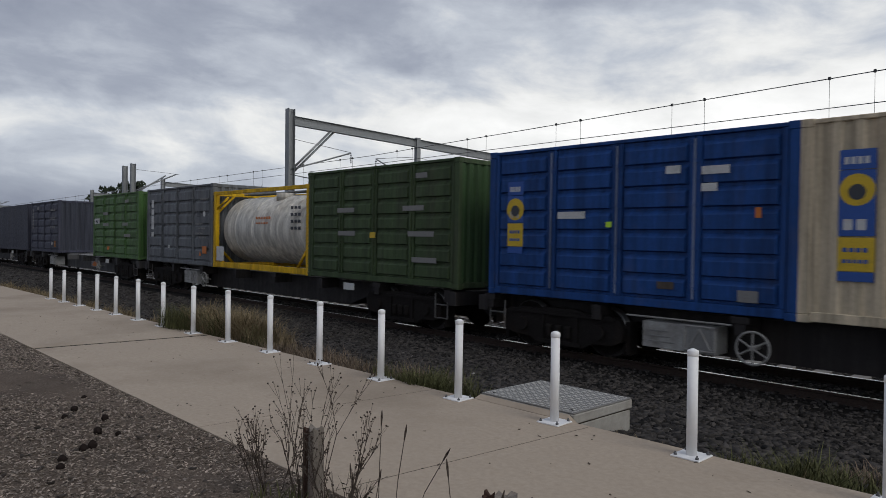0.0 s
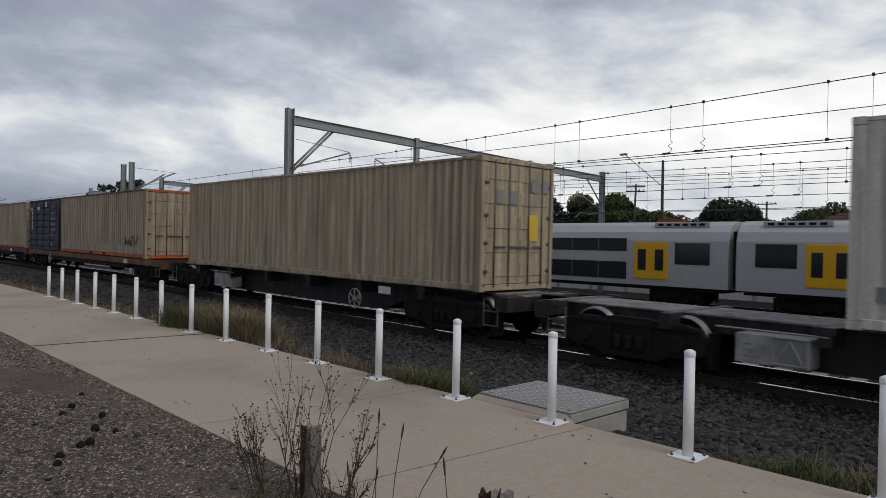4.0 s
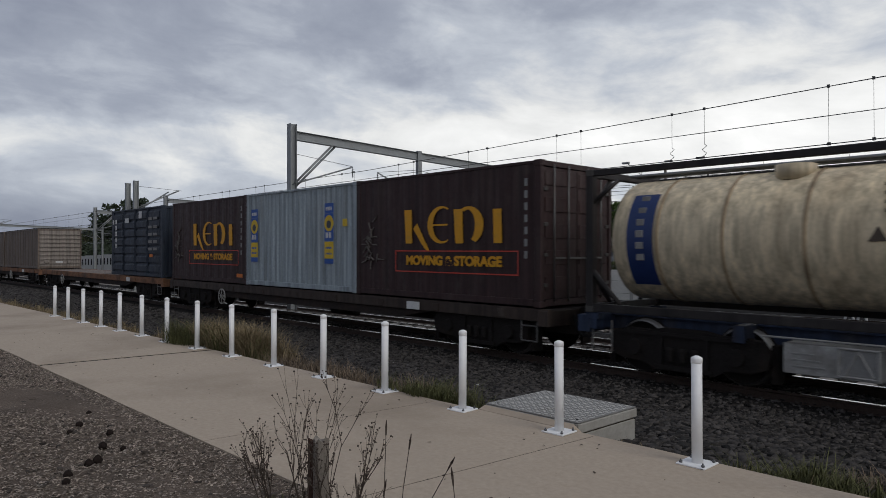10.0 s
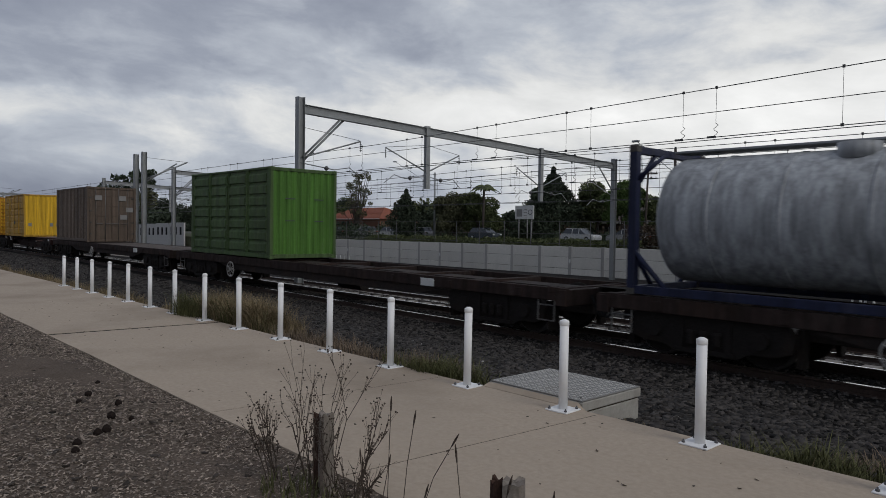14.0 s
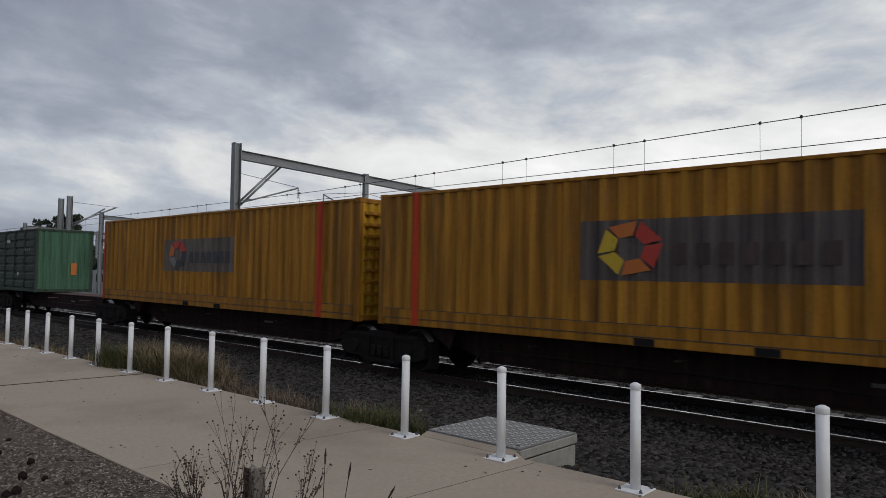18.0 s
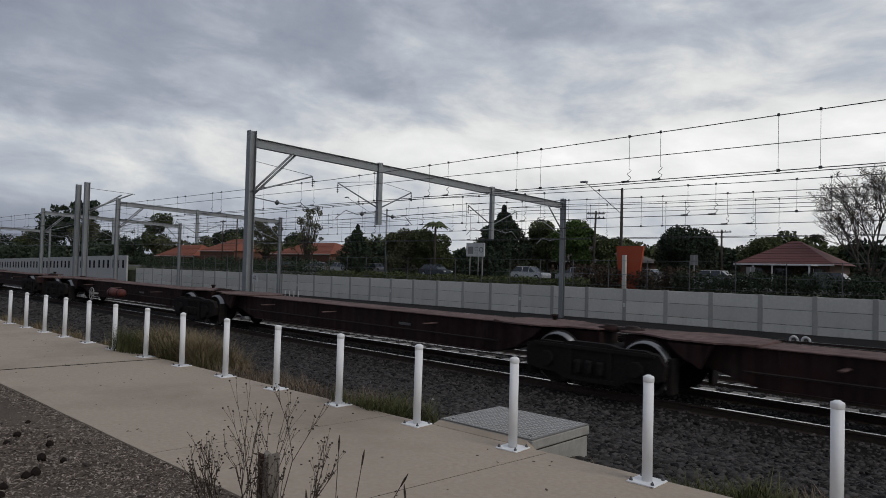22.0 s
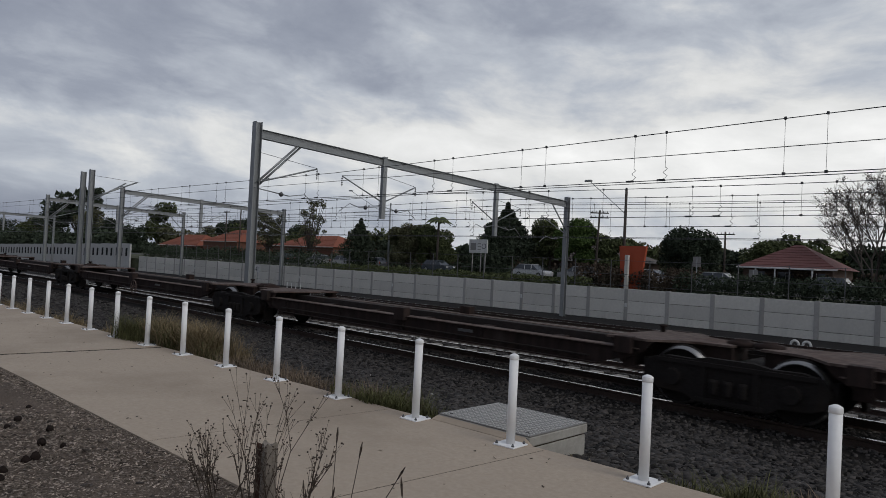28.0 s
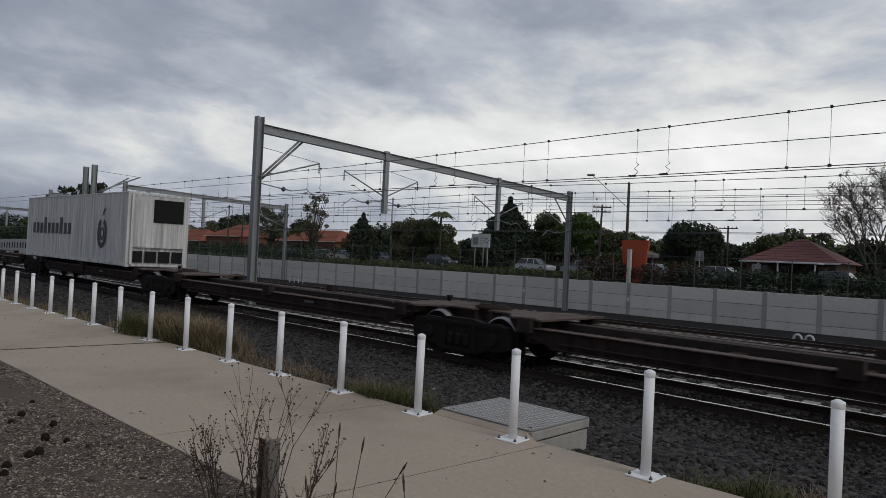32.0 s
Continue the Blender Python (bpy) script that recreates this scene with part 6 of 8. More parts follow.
def bogie(parent, x):
    b = part("bogie", BOLSTER, None, parent, "grimy cast-steel bogie", at=(x, 0, 0))
    for s in (-1, 1):
        part("side_frame", SIDE_FRAME, None, b, at=pose(0, s * 1.02, 0, 0, 0, 0 if s > 0 else 180))
        for dx in (-0.22, 0.0, 0.22):
            part("spring", SPRING, None, b, at=(dx, s * 1.10, 0))
    for k, dx in enumerate((-0.89, 0.89)):
        w = part("wheelset", WHEELSET, None, b, "worn steel wheels on an axle", at=(dx, 0, WHEEL_R))
        SPINNERS.append((w, k))
        part("axle_box", AXLEBOX, None, b, at=(dx, 0, WHEEL_R))
        part("brake_block", BRAKE, None, b, at=(dx * 0.42, 0, 0))
    return b


def hand_wheel(parent, x, y, z, mat):
    bm = bmesh.new()
    n, r = 24, 0.25
    for i in range(n):
        a, b = 2 * math.pi * i / n, 2 * math.pi * (i + 1) / n
        tube(bm, (r * math.sin(a), 0, r * math.cos(a)), (r * math.sin(b), 0, r * math.cos(b)), 0.018, None, 6, False)
    for i in range(6):
        a = 2 * math.pi * i / 6
        tube(bm, (0, -0.02, 0), (r * math.sin(a), 0, r * math.cos(a)), 0.014, None, 6, False)
    tube(bm, (0, -0.05, 0), (0, 0.25, 0), 0.04, None, 10)
    part("hand_brake_wheel", bm, mat, parent, "six-spoked hand brake wheel", at=(x, y, z))


def wagon(x0, x1, style, mat, label, cabinet=None, wheel=None, deck_mat=None):
    """A container wagon from x0 to x1 along the train, standing on the rails. style: spine, flat or skeleton; cabinet and wheel: their places along the train."""
    L = UNIT * (x1 - x0)
    w = thing("container_wagon", label, "rail wagon", "wagons of the train")
    h = L / 2 - 0.35
    D = DECK - 0.02
    bog = h - 2.0
    if style == "spine":
        part("centre_sill", outline([(-h, D - 0.30), (-bog + 1.6, D - 0.32), (-bog + 2.8, D - 0.72), (bog - 2.8, D - 0.72), (bog - 1.6, D - 0.32), (h, D - 0.30), (h, D - 0.05), (-h, D - 0.05)], -0.62, 0.62), mat, w, "deep fish-bellied spine beam")
        part("deck_plate", block(-h, h, -0.68, 0.68, D - 0.05, D - 0.015, deck_mat or mat), None, w)
        n = 8
    else:
        for s in (-1, 1):
            y0, y1 = sorted((s * 1.20, s * 1.10))
            part("side_sill", block(-h, h, y0, y1, D - 0.25, D, mat), None, w, "long worn side sill")
            y0, y1 = sorted((s * 1.12, s * 1.02))
            part("sill_web", outline([(-bog + 1.5, D - 0.26), (bog - 1.5, D - 0.26), (bog - 2.6, D - 0.46), (-bog + 2.6, D - 0.46)], y0, y1), M_SOOT, w)
            for k in range(9):
                x = -h + 1.2 + k * (2 * h - 2.4) / 8
                y0, y1 = sorted((s * 1.222, s * 1.20))
                part("stake_pocket", block(x - 0.10, x + 0.10, y0, y1, D - 0.22, D - 0.06, mat), None, w)
        part("centre_sill", block(-h, h, -0.32, 0.32, D - 0.55, D - 0.06, M_SOOT), None, w)
        n = 9
        if style == "flat":
            k = 10
            for i in range(k):
                a = -h + i * 2 * h / k
                part("deck_plate", block(a + 0.006, a + 2 * h / k - 0.006, -1.10, 1.10, D - 0.05, D - 0.012, deck_mat or mat), None, w)
    for i in range(n):
        x = -h + 0.3 + i * (2 * h - 0.6) / (n - 1)
        part("cross_member", block(x - 0.09, x + 0.09, -1.20 if style == "spine" else -1.10, 1.20 if style == "spine" else 1.10, D - 0.28, D - (0.06 if style == "flat" else 0.012), mat if style != "flat" else M_SOOT), None, w)
        for s in (-1, 1):
            if style != "flat" and i % 2 == 0:
                y0, y1 = sorted((s * 1.21, s * 1.02))
                part("container_seat", block(x - 0.14, x + 0.14, y0, y1, D - 0.10, D + 0.012, mat), None, w)
    for s in (-1, 1):
        a, b = sorted((s * h, s * (h - 0.25)))
        part("headstock", block(a, b, -1.22, 1.22, D - 0.34, D - 0.03, mat), None, w)
        part("coupler", block(min(s * h, s * (h + 0.62)), max(s * h, s * (h + 0.62)), -0.16, 0.16, 0.75, 1.0, M_BOGIE), None, w, "automatic coupler")
        bm = bmesh.new()
        for a0 in range(6):
            t0, t1 = a0 / 6, (a0 + 1) / 6
            f = lambda t: (s * (h + 0.05 + 0.45 * t), -0.45, 0.85 - 0.40 * math.sin(math.pi * t * 0.9))
            tube(bm, f(t0), f(t1), 0.025, None, 6, False)
        part("brake_hose", bm, M_BLACK, w)
        bogie(w, s * bog)
        for y in (-1, 1):
            bm = bmesh.new()
            x = s * (h - 0.5)
            for zz in (0.35, 0.65):
                tube(bm, (x - 0.2, y * 1.17, zz), (x + 0.2, y * 1.17, zz), 0.016, None, 6)
            for xx in (-0.2, 0.2):
                tube(bm, (x + xx, y * 1.17, 0.35), (x + xx, y * 1.17, D - 0.1), 0.016, None, 6)
            part("step_iron", bm, M_BAR, w)
    mid = (x0 + x1) / 2
    if wheel is not None:
        hand_wheel(w, UNIT * (wheel - mid), -1.24, 0.56, M_HANDW)
    if cabinet:
        a, b = UNIT * (cabinet[0] - mid), UNIT * (cabinet[1] - mid)
        eb = part("equipment_cabinet", block(a, b, -1.17, -0.75, 0.36, 0.80, M_CABIN), None, w, "pale grey brake equipment cabinet")
        q = b - 0.52
        part("cabinet_door", block(q + 0.06, b - 0.06, -1.182, -1.171, 0.42, 0.76, M_LGREY), None, eb)
        for p0, p1 in (((q, 0.38), (q, 0.80)), ((b - 0.02, 0.38), (b - 0.02, 0.80)), ((q, 0.79), (b, 0.79)), ((q, 0.40), (b, 0.40)), ((q + 0.08, 0.42), (q + 0.25, 0.76)), ((b - 0.08, 0.42), (q + 0.25, 0.76))):
            part("door_frame", rod((p0[0], -1.19, p0[1]), (p1[0], -1.19, p1[1]), 0.018, None, 6), M_HANDW, eb, "white door frame")
        for k in range(3):
            part("cabinet_mark", block(a + 0.12, q - 0.3 + 0.06 * k, -1.182, -1.171, 0.64 - 0.09 * k, 0.665 - 0.09 * k, M_LGREY), None, eb)
        part("hand_rail", rod((a - 0.3, -1.19, 0.87), (b + 0.25, -1.19, 0.87), 0.016, None, 6), M_HANDW, w, "white hand rail")
    part("air_tank", rod((-0.6, 0.55, D - 0.66), (0.6, 0.55, D - 0.66), 0.18, None, 14), M_BOGIE, w)
    part("side_plate", block(bog - 2.2, bog - 1.75, -1.235, -1.215, D - 0.24, D - 0.06, M_LWHITE), None, w, "white number plate without numbers")
    rides(w, (x0 + x1) / 2, YC, RAIL_Z)
    return w


PALED = paint((0.20, 0.19, 0.18), 0.5, 0.8)
PACK_WHEELS = (-413.3, -439.7, -476.1, -516.75, -569.0, -598.0, -628.5, -645.8)
M_HANDW = surface("hand_wheel_white", (0.27, 0.265, 0.255), 0.6, 0, 0.15, 8, (0.2, 0.18, 0.16), 0.4, 5)
M_CABIN = surface("cabinet_paint", (0.36, 0.355, 0.34), 0.7, 0, 0.2, 4, (0.10, 0.085, 0.075), 0.7, 2.2)


def plan_plate(points, z0, z1):
    """A plate cut to an outline of (x, y) points."""
    bm = bmesh.new()
    lo = [bm.verts.new((x, y, z0)) for x, y in points]
    up = [bm.verts.new((x, y, z1)) for x, y in points]
    bm.faces.new(lo[::-1])
    bm.faces.new(up)
    n = len(points)
    for i in range(n):
        bm.faces.new((lo[i], lo[(i + 1) % n], up[(i + 1) % n], up[i]))
    bmesh.ops.recalc_face_normals(bm, faces=bm.faces[:])
    return bm


def articulated(bogies, mat, deck, tone):
    """A pack of skeleton platforms that share bogies; bogies: places along the train from the front."""
    for i, (a, b) in enumerate(zip(bogies, bogies[1:])):
        L = UNIT * (a - b)
        c = (a + b) / 2
        w = thing("skeleton_wagon", "empty %s skeleton wagon platform with shared bogies" % tone, "rail wagon", "articulated skeleton wagons")
        D = DECK - 0.02
        q = L / 2
        dark = tone != "red-brown"
        drop = 0.16 if dark else 0.0
        e = q - 1.55
        T = D - drop
        if dark:
            for s in (-1, 1):
                y0, y1 = sorted((s * 1.06, s * 0.98))
                part("side_sill", outline([(-e + 0.75, D - 0.50), (e - 0.75, D - 0.50), (e - 0.15, D - 0.32), (e, T - 0.02), (-e, T - 0.02), (-e + 0.15, D - 0.32)], y0, y1), mat, w, "deep side sill")
                y0, y1 = sorted((s * 1.13, s * 0.84))
                part("top_flange", block(-e - 0.05, e + 0.05, y0, y1, T - 0.022, T, deck), None, w, "dusty top flange, paled for the light on it")
                y0, y1 = sorted((s * 1.13, s * 1.00))
                part("bottom_flange", block(-e + 0.75, e - 0.75, y0, y1, D - 0.522, D - 0.50, mat), None, w)
                for k in range(5):
                    x = -e + 1.1 + k * (2 * e - 2.2) / 4
                    y0, y1 = sorted((s * 1.085, s * 1.06))
                    part("stiffener", block(x - 0.03, x + 0.03, y0, y1, D - 0.49, T - 0.06, mat), None, w)
            for k in range(7):
                x = -e + 0.2 + k * (2 * e - 0.4) / 6
                part("cross_member", block(x - 0.12, x + 0.12, -0.98, 0.98, D - 0.32 - drop, T - 0.05, mat), None, w)
                for s in (-1, 1):
                    if k in (0, 3, 6):
                        y0, y1 = sorted((s * 1.21, s * 1.00))
                        part("container_seat", block(x - 0.16, x + 0.16, y0, y1, T - 0.10, D + 0.02, mat), None, w)
            part("centre_beam", block(-q + 0.4, q - 0.4, -0.14, 0.14, D - 0.34, D - 0.10, M_SOOT), None, w)
        else:
            # one deep box beam along the middle, its belly tapering up to the bogies
            belly = [(-e + 1.15, D - 0.66), (e - 1.15, D - 0.66), (e - 0.25, D - 0.40), (e + 0.15, D - 0.36), (e + 0.15, D - 0.022), (-e - 0.15, D - 0.022), (-e - 0.15, D - 0.36), (-e + 0.25, D - 0.40)]
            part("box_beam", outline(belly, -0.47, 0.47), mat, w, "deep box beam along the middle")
            part("top_flange", block(-e - 0.05, e + 0.05, -0.53, 0.53, D - 0.020, D + 0.002, deck), None, w, "dusty top flange, paled for the light on it")
            for s in (-1, 1):
                y0, y1 = sorted((s * 0.471, s * 0.53))
                part("bottom_flange", block(-e + 1.15, e - 1.15, y0, y1, D - 0.66, D - 0.638, mat), None, w)
                for x in (-3.6, -0.7, 3.0):
                    y0, y1 = sorted((s * 0.472, s * 0.90))
                    part("bracket", soft_box(x - 0.04, x + 0.04, y0, y1, D - 0.20, D - 0.175, 0.006), deck, w, "short dusty bracket")
                for k in range(4):
                    x = -e + 1.4 + k * (2 * e - 2.8) / 3
                    y0, y1 = sorted((s * 0.471, s * 0.486))
                    part("weld_seam", block(x - 0.012, x + 0.012, y0, y1, D - 0.63, D - 0.03, mat), None, w)
        for s in (-1, 1):
            h = 1.12 if dark else 0.86
            pts = [(s * (e - 0.55), -h), (s * (e + 0.20), -h), (s * (e + 0.55), -0.62), (s * (e + 0.80), -0.50), (s * (q - 0.22), -0.44),
                   (s * (q - 0.22), 0.44), (s * (e + 0.80), 0.50), (s * (e + 0.55), 0.62), (s * (e + 0.20), h), (s * (e - 0.55), h)]
            if not dark:
                pts = [(s * (e - 1.1), -0.535)] + pts + [(s * (e - 1.1), 0.535)]
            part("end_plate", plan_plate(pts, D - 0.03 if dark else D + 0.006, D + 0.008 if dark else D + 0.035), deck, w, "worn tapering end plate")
            part("end_web", block(min(s * (e - 0.2), s * (q - 0.25)), max(s * (e - 0.2), s * (q - 0.25)), -0.34, 0.34, D - 0.355, D - 0.032, mat), None, w)
            part("apron", outline([(s * (e - 0.5), D - 0.03), (s * (e + 0.26), D - 0.03), (s * (e + 0.1), D - 0.20), (s * (e - 0.3), D - 0.42)], 0.045 - h, 0.12 - h), mat, w)
            part("pivot_block", lathe(bmesh.new(), [(0.24, D - 0.02), (0.24, D + 0.05), (0.12, D + 0.07), (0.12, D + 0.10)], "z", 14, (s * (q - 0.22), 0, 0)), mat, w)
        pipe_y = -1.10 if dark else -0.56
        part("brake_pipe", rod((-e + 0.9, pipe_y, D - 0.40), (e - 0.9, pipe_y, D - 0.40), 0.02, None, 6), M_SOOT, w)
        bogie(w, q)
        if i == len(bogies) - 2:
            bogie(w, -q)
        if i in (0, len(bogies) - 2):
            s = 1 if i == 0 else -1
            hx = s * (q + 1.5)
            part("headstock_plate", plan_plate([(s * (q - 0.3), -0.5), (s * (q + 0.8), -0.55), (s * (q + 1.05), -1.15), (hx, -1.15), (hx, 1.15), (s * (q + 1.05), 1.15), (s * (q + 0.8), 0.55), (s * (q - 0.3), 0.5)], D - 0.06, D - 0.01), deck, w)
            part("headstock", block(min(hx, hx - 0.2 * s), max(hx, hx - 0.2 * s), -1.2, 1.2, D - 0.34, D - 0.061, mat), None, w)
            part("draft_sill", block(min(s * (q - 0.2), hx), max(s * (q - 0.2), hx), -0.3, 0.3, D - 0.36, D - 0.062, mat), None, w)
            part("coupler", block(min(hx, hx + 0.5 * s), max(hx, hx + 0.5 * s), -0.16, 0.16, 0.66, 0.9, M_BOGIE), None, w, "automatic coupler")
        for hs in PACK_WHEELS:
            if b + 0.6 < hs < a - 0.6:
                hand_wheel(w, UNIT * (hs - c), -1.19, 0.52, M_HANDW if hs in (-439.7, -476.1, -645.8) else deck)
                if hs == -476.1:
                    x = UNIT * (hs - c) + 2.2
                    tank = part("air_tank", lathe(bmesh.new(), [(0.05, x - 0.68), (0.13, x - 0.62), (0.16, x - 0.55), (0.16, x + 0.55), (0.13, x + 0.62), (0.05, x + 0.68)], "x", 16, (0, -1.06, 0.66)), TANKRED, w, "faded red air tank")
                    for dx in (-0.4, 0.4):
                        part("tank_strap", lathe(bmesh.new(), [(0.163, x + dx - 0.03), (0.17, x + dx - 0.03), (0.17, x + dx + 0.03), (0.163, x + dx + 0.03)], "x", 16, (0, -1.06, 0.66)), M_SOOT, tank)
        mark_y = -1.075 if dark else -0.484
        part("side_mark", block(q - 5.6, q - 5.2, mark_y, mark_y + 0.013, D - 0.32, D - 0.26, M_BAR), None, w)
        part("lifting_post", lathe(bmesh.new(), [(0.05, D), (0.05, D + 0.10), (0.08, D + 0.11), (0.08, D + 0.15)], "z", 10, (q - 1.9, 0.6, 0)), mat, w)
        rides(w, c, YC, RAIL_Z)


# dust on the upper faces, made paler by the light put into it
DUSTY_LIT = paint((0.135, 0.085, 0.077), 0.55, 0.9, dirt=(0.05, 0.03, 0.028))
DUSTB_LIT = paint((0.10, 0.075, 0.066), 0.6, 0.9, dirt=(0.05, 0.022, 0.014))
TANKRED = paint((0.13, 0.035, 0.028), 0.5)
freight()
wagon(-10.75, 9.4, "spine", DARKFR, "grey container wagon with a deep spine beam", (-6.43, -5.10), -4.48)
wagon(-30.45, -10.75, "spine", DARKFR, "dark container wagon loaded with three boxes", (-26.1, -24.9), -24.2, PALED)
w_ = wagon(-50.2, -30.45, "spine", GREYW, "grey container wagon with an empty middle and orange mark", (-45.3, -43.9), -36.2, paint((0.30, 0.29, 0.29), 0.4))
part("faded_field", block(0.85, 2.1, -0.630, -0.622, 0.42, 0.86, M_LGREY), None, w_, "pale worn square on the beam")
part("graffito", outline([(1.0, 0.52), (1.35, 0.70), (1.7, 0.62), (1.95, 0.74), (1.75, 0.48), (1.3, 0.44)], -0.642, -0.632), M_LORANGE, w_, "orange painted mark")
wagon(-69.95, -50.2, "spine", DARKFR, "dark container wagon with rusty fittings", None, -54.9)
wagon(-88.9, -69.95, "spine", DARKFR, "dark grey container wagon under a refrigerated box", (-84.5, -83.4), -75.8, PALED)
wagon(-107.5, -88.9, "spine", DARKFR, "dark grey container wagon under a cream box", (-103.1, -101.9), -94.6, PALED)
wagon(-129.8, -107.5, "flat", RUST, "flat wagon with rusty orange side sills", None, -124.4, M_SOOT)
wagon(-150.0, -129.8, "flat", paint((0.10, 0.05, 0.03), 0.7), "flat wagon with brown rusty side sills", None, -144.65, M_SOOT)
wagon(-169.2, -150.0, "spine", DARKFR, "dark grey container wagon under a long tan box", (-164.5, -163.2), -155.4, PALED)
wagon(-187.9, -169.2, "spine", DARKFR, "dark grey container wagon under a white refrigerated box", (-184.1, -182.8), -175.1, PALED)
wagon(-208.5, -187.9, "spine", paint((0.022, 0.032, 0.06), 0.4), "dark blue container wagon under a teal box and a tank", (-204.4, -203.1), -194.0)
wagon(-228.35, -208.5, "flat", paint((0.04, 0.028, 0.023), 0.6), "flat wagon with dusty brown side sills", None, -223.3, M_SOOT)
wagon(-248.5, -228.35, "flat", RUST, "half-empty flat wagon with rusty orange side sills", None, -243.5, paint((0.16, 0.13, 0.112), 0.5, 0.85))
wagon(-269.2, -248.5, "flat", RUST, "flat wagon with rusty orange side sills and two boxes", None, -256.6, M_SOOT)
wagon(-289.2, -269.2, "skeleton", DKBR, "dark skeleton wagon with a tank at its rear", None, -283.9)
wagon(-309.5, -289.2, "skeleton", DKBR, "dark skeleton wagon with a lime-ended box at its rear", None, -304.2)
wagon(-329.0, -309.5, "flat", DKBR, "dark flat wagon with a dusty deck and one box", None, -320.6, paint((0.09, 0.075, 0.068), 0.5, 0.9))
articulated((-331.0, -344.5, -359.3, -374.9, -390.3, -403.7), REDBR, DUSTY_LIT, "red-brown")
articulated((-407.5, -421.5, -436.6, -452.1, -467.3, -481.05), REDBR, DUSTY_LIT, "red-brown")
articulated((-484.85, -498.4, -513.9, -529.0, -544.5, -558.3), REDBR, DUSTY_LIT, "red-brown")
articulated((-562.1, -575.5, -590.6, -605.95, -621.1, -634.3), DKBR, DUSTB_LIT, "dark brown")
articulated((-638.3, -652.25, -667.2, -682.3, -697.4, -711.0), DKBR, DUSTB_LIT, "dark brown")


# ---------------- overhead line structures ----------------
def i_beam(bm, p0, p1, w, h):
    """An I-section from p0 to p1 (mostly along z or y)."""
    p0, p1 = Vector(p0), Vector(p1)
    d = (p1 - p0).normalized()
    a = Vector((1, 0, 0))
    b = d.cross(a).normalized()
    prof = [(-w, h), (w, h), (w, h - 0.02), (0.012, h - 0.02), (0.012, -h + 0.02), (w, -h + 0.02), (w, -h), (-w, -h), (-w, -h + 0.02), (-0.012, -h + 0.02), (-0.012, h - 0.02), (-w, h - 0.02)]
    r0 = [bm.verts.new(p0 + a * x + b * y) for x, y in prof]
    r1 = [bm.verts.new(p1 + a * x + b * y) for x, y in prof]
    n = len(prof)
    for i in range(n):
        j = (i + 1) % n
        bm.faces.new((r0[i], r0[j], r1[j], r1[i]))
    bm.faces.new(r0[::-1])
    bm.faces.new(r1)
    bmesh.ops.recalc_face_normals(bm, faces=bm.faces[:])
    return bm


def cantilever(parent, y, z, s, reach):
    """A registration arm hung from a mast or drop at (y, z), reaching to side s."""
    yy = y + s * reach
    bm = tube(bmesh.new(), (0, y, z - 1.05), (0, yy, z), 0.035, None, 8)
    arm = part("bracket_tube", bm, M_GALV, parent)
    part("tie_rod", rod((0, y, z + 0.35), (0, yy, z + 0.02), 0.012, None, 6), M_WIRE, arm)
    bm = bmesh.new()
    for k in range(4):
        lathe(bm, [(0.02, z - 0.10 - k * 0.10), (0.06, z - 0.13 - k * 0.10), (0.02, z - 0.15 - k * 0.10)], "z", 10, (0, yy, 0))
    tube(bm, (0, yy, z + 0.02), (0, yy, z - 0.5), 0.015, None, 6)
    part("insulator", bm, M_STEELD, arm, "dark disc insulator")
    bm = tube(bmesh.new(), (0, y, z - 1.25), (0, y + s * reach * 0.55, z - 1.45), 0.025, None, 8)
    tube(bm, (0, y + s * reach * 0.55, z - 1.45), (0, y + s * reach * 0.8, z - 1.3), 0.02, None, 8)
    tube(bm, (0, y + s * reach * 0.8, z - 1.3), (0, yy + s * 0.1, z - 1.75), 0.018, None, 8)
    part("registration_arm", bm, M_GALV, arm)
    part("insulator_drum", lathe(bmesh.new(), [(0.05, y + s * (reach * 0.42) - 0.1), (0.12, y + s * reach * 0.42), (0.05, y + s * (reach * 0.42) + 0.1)], "y", 12, (0, 0, z - 1.41)), M_STEELD, arm, "dark drum insulator")


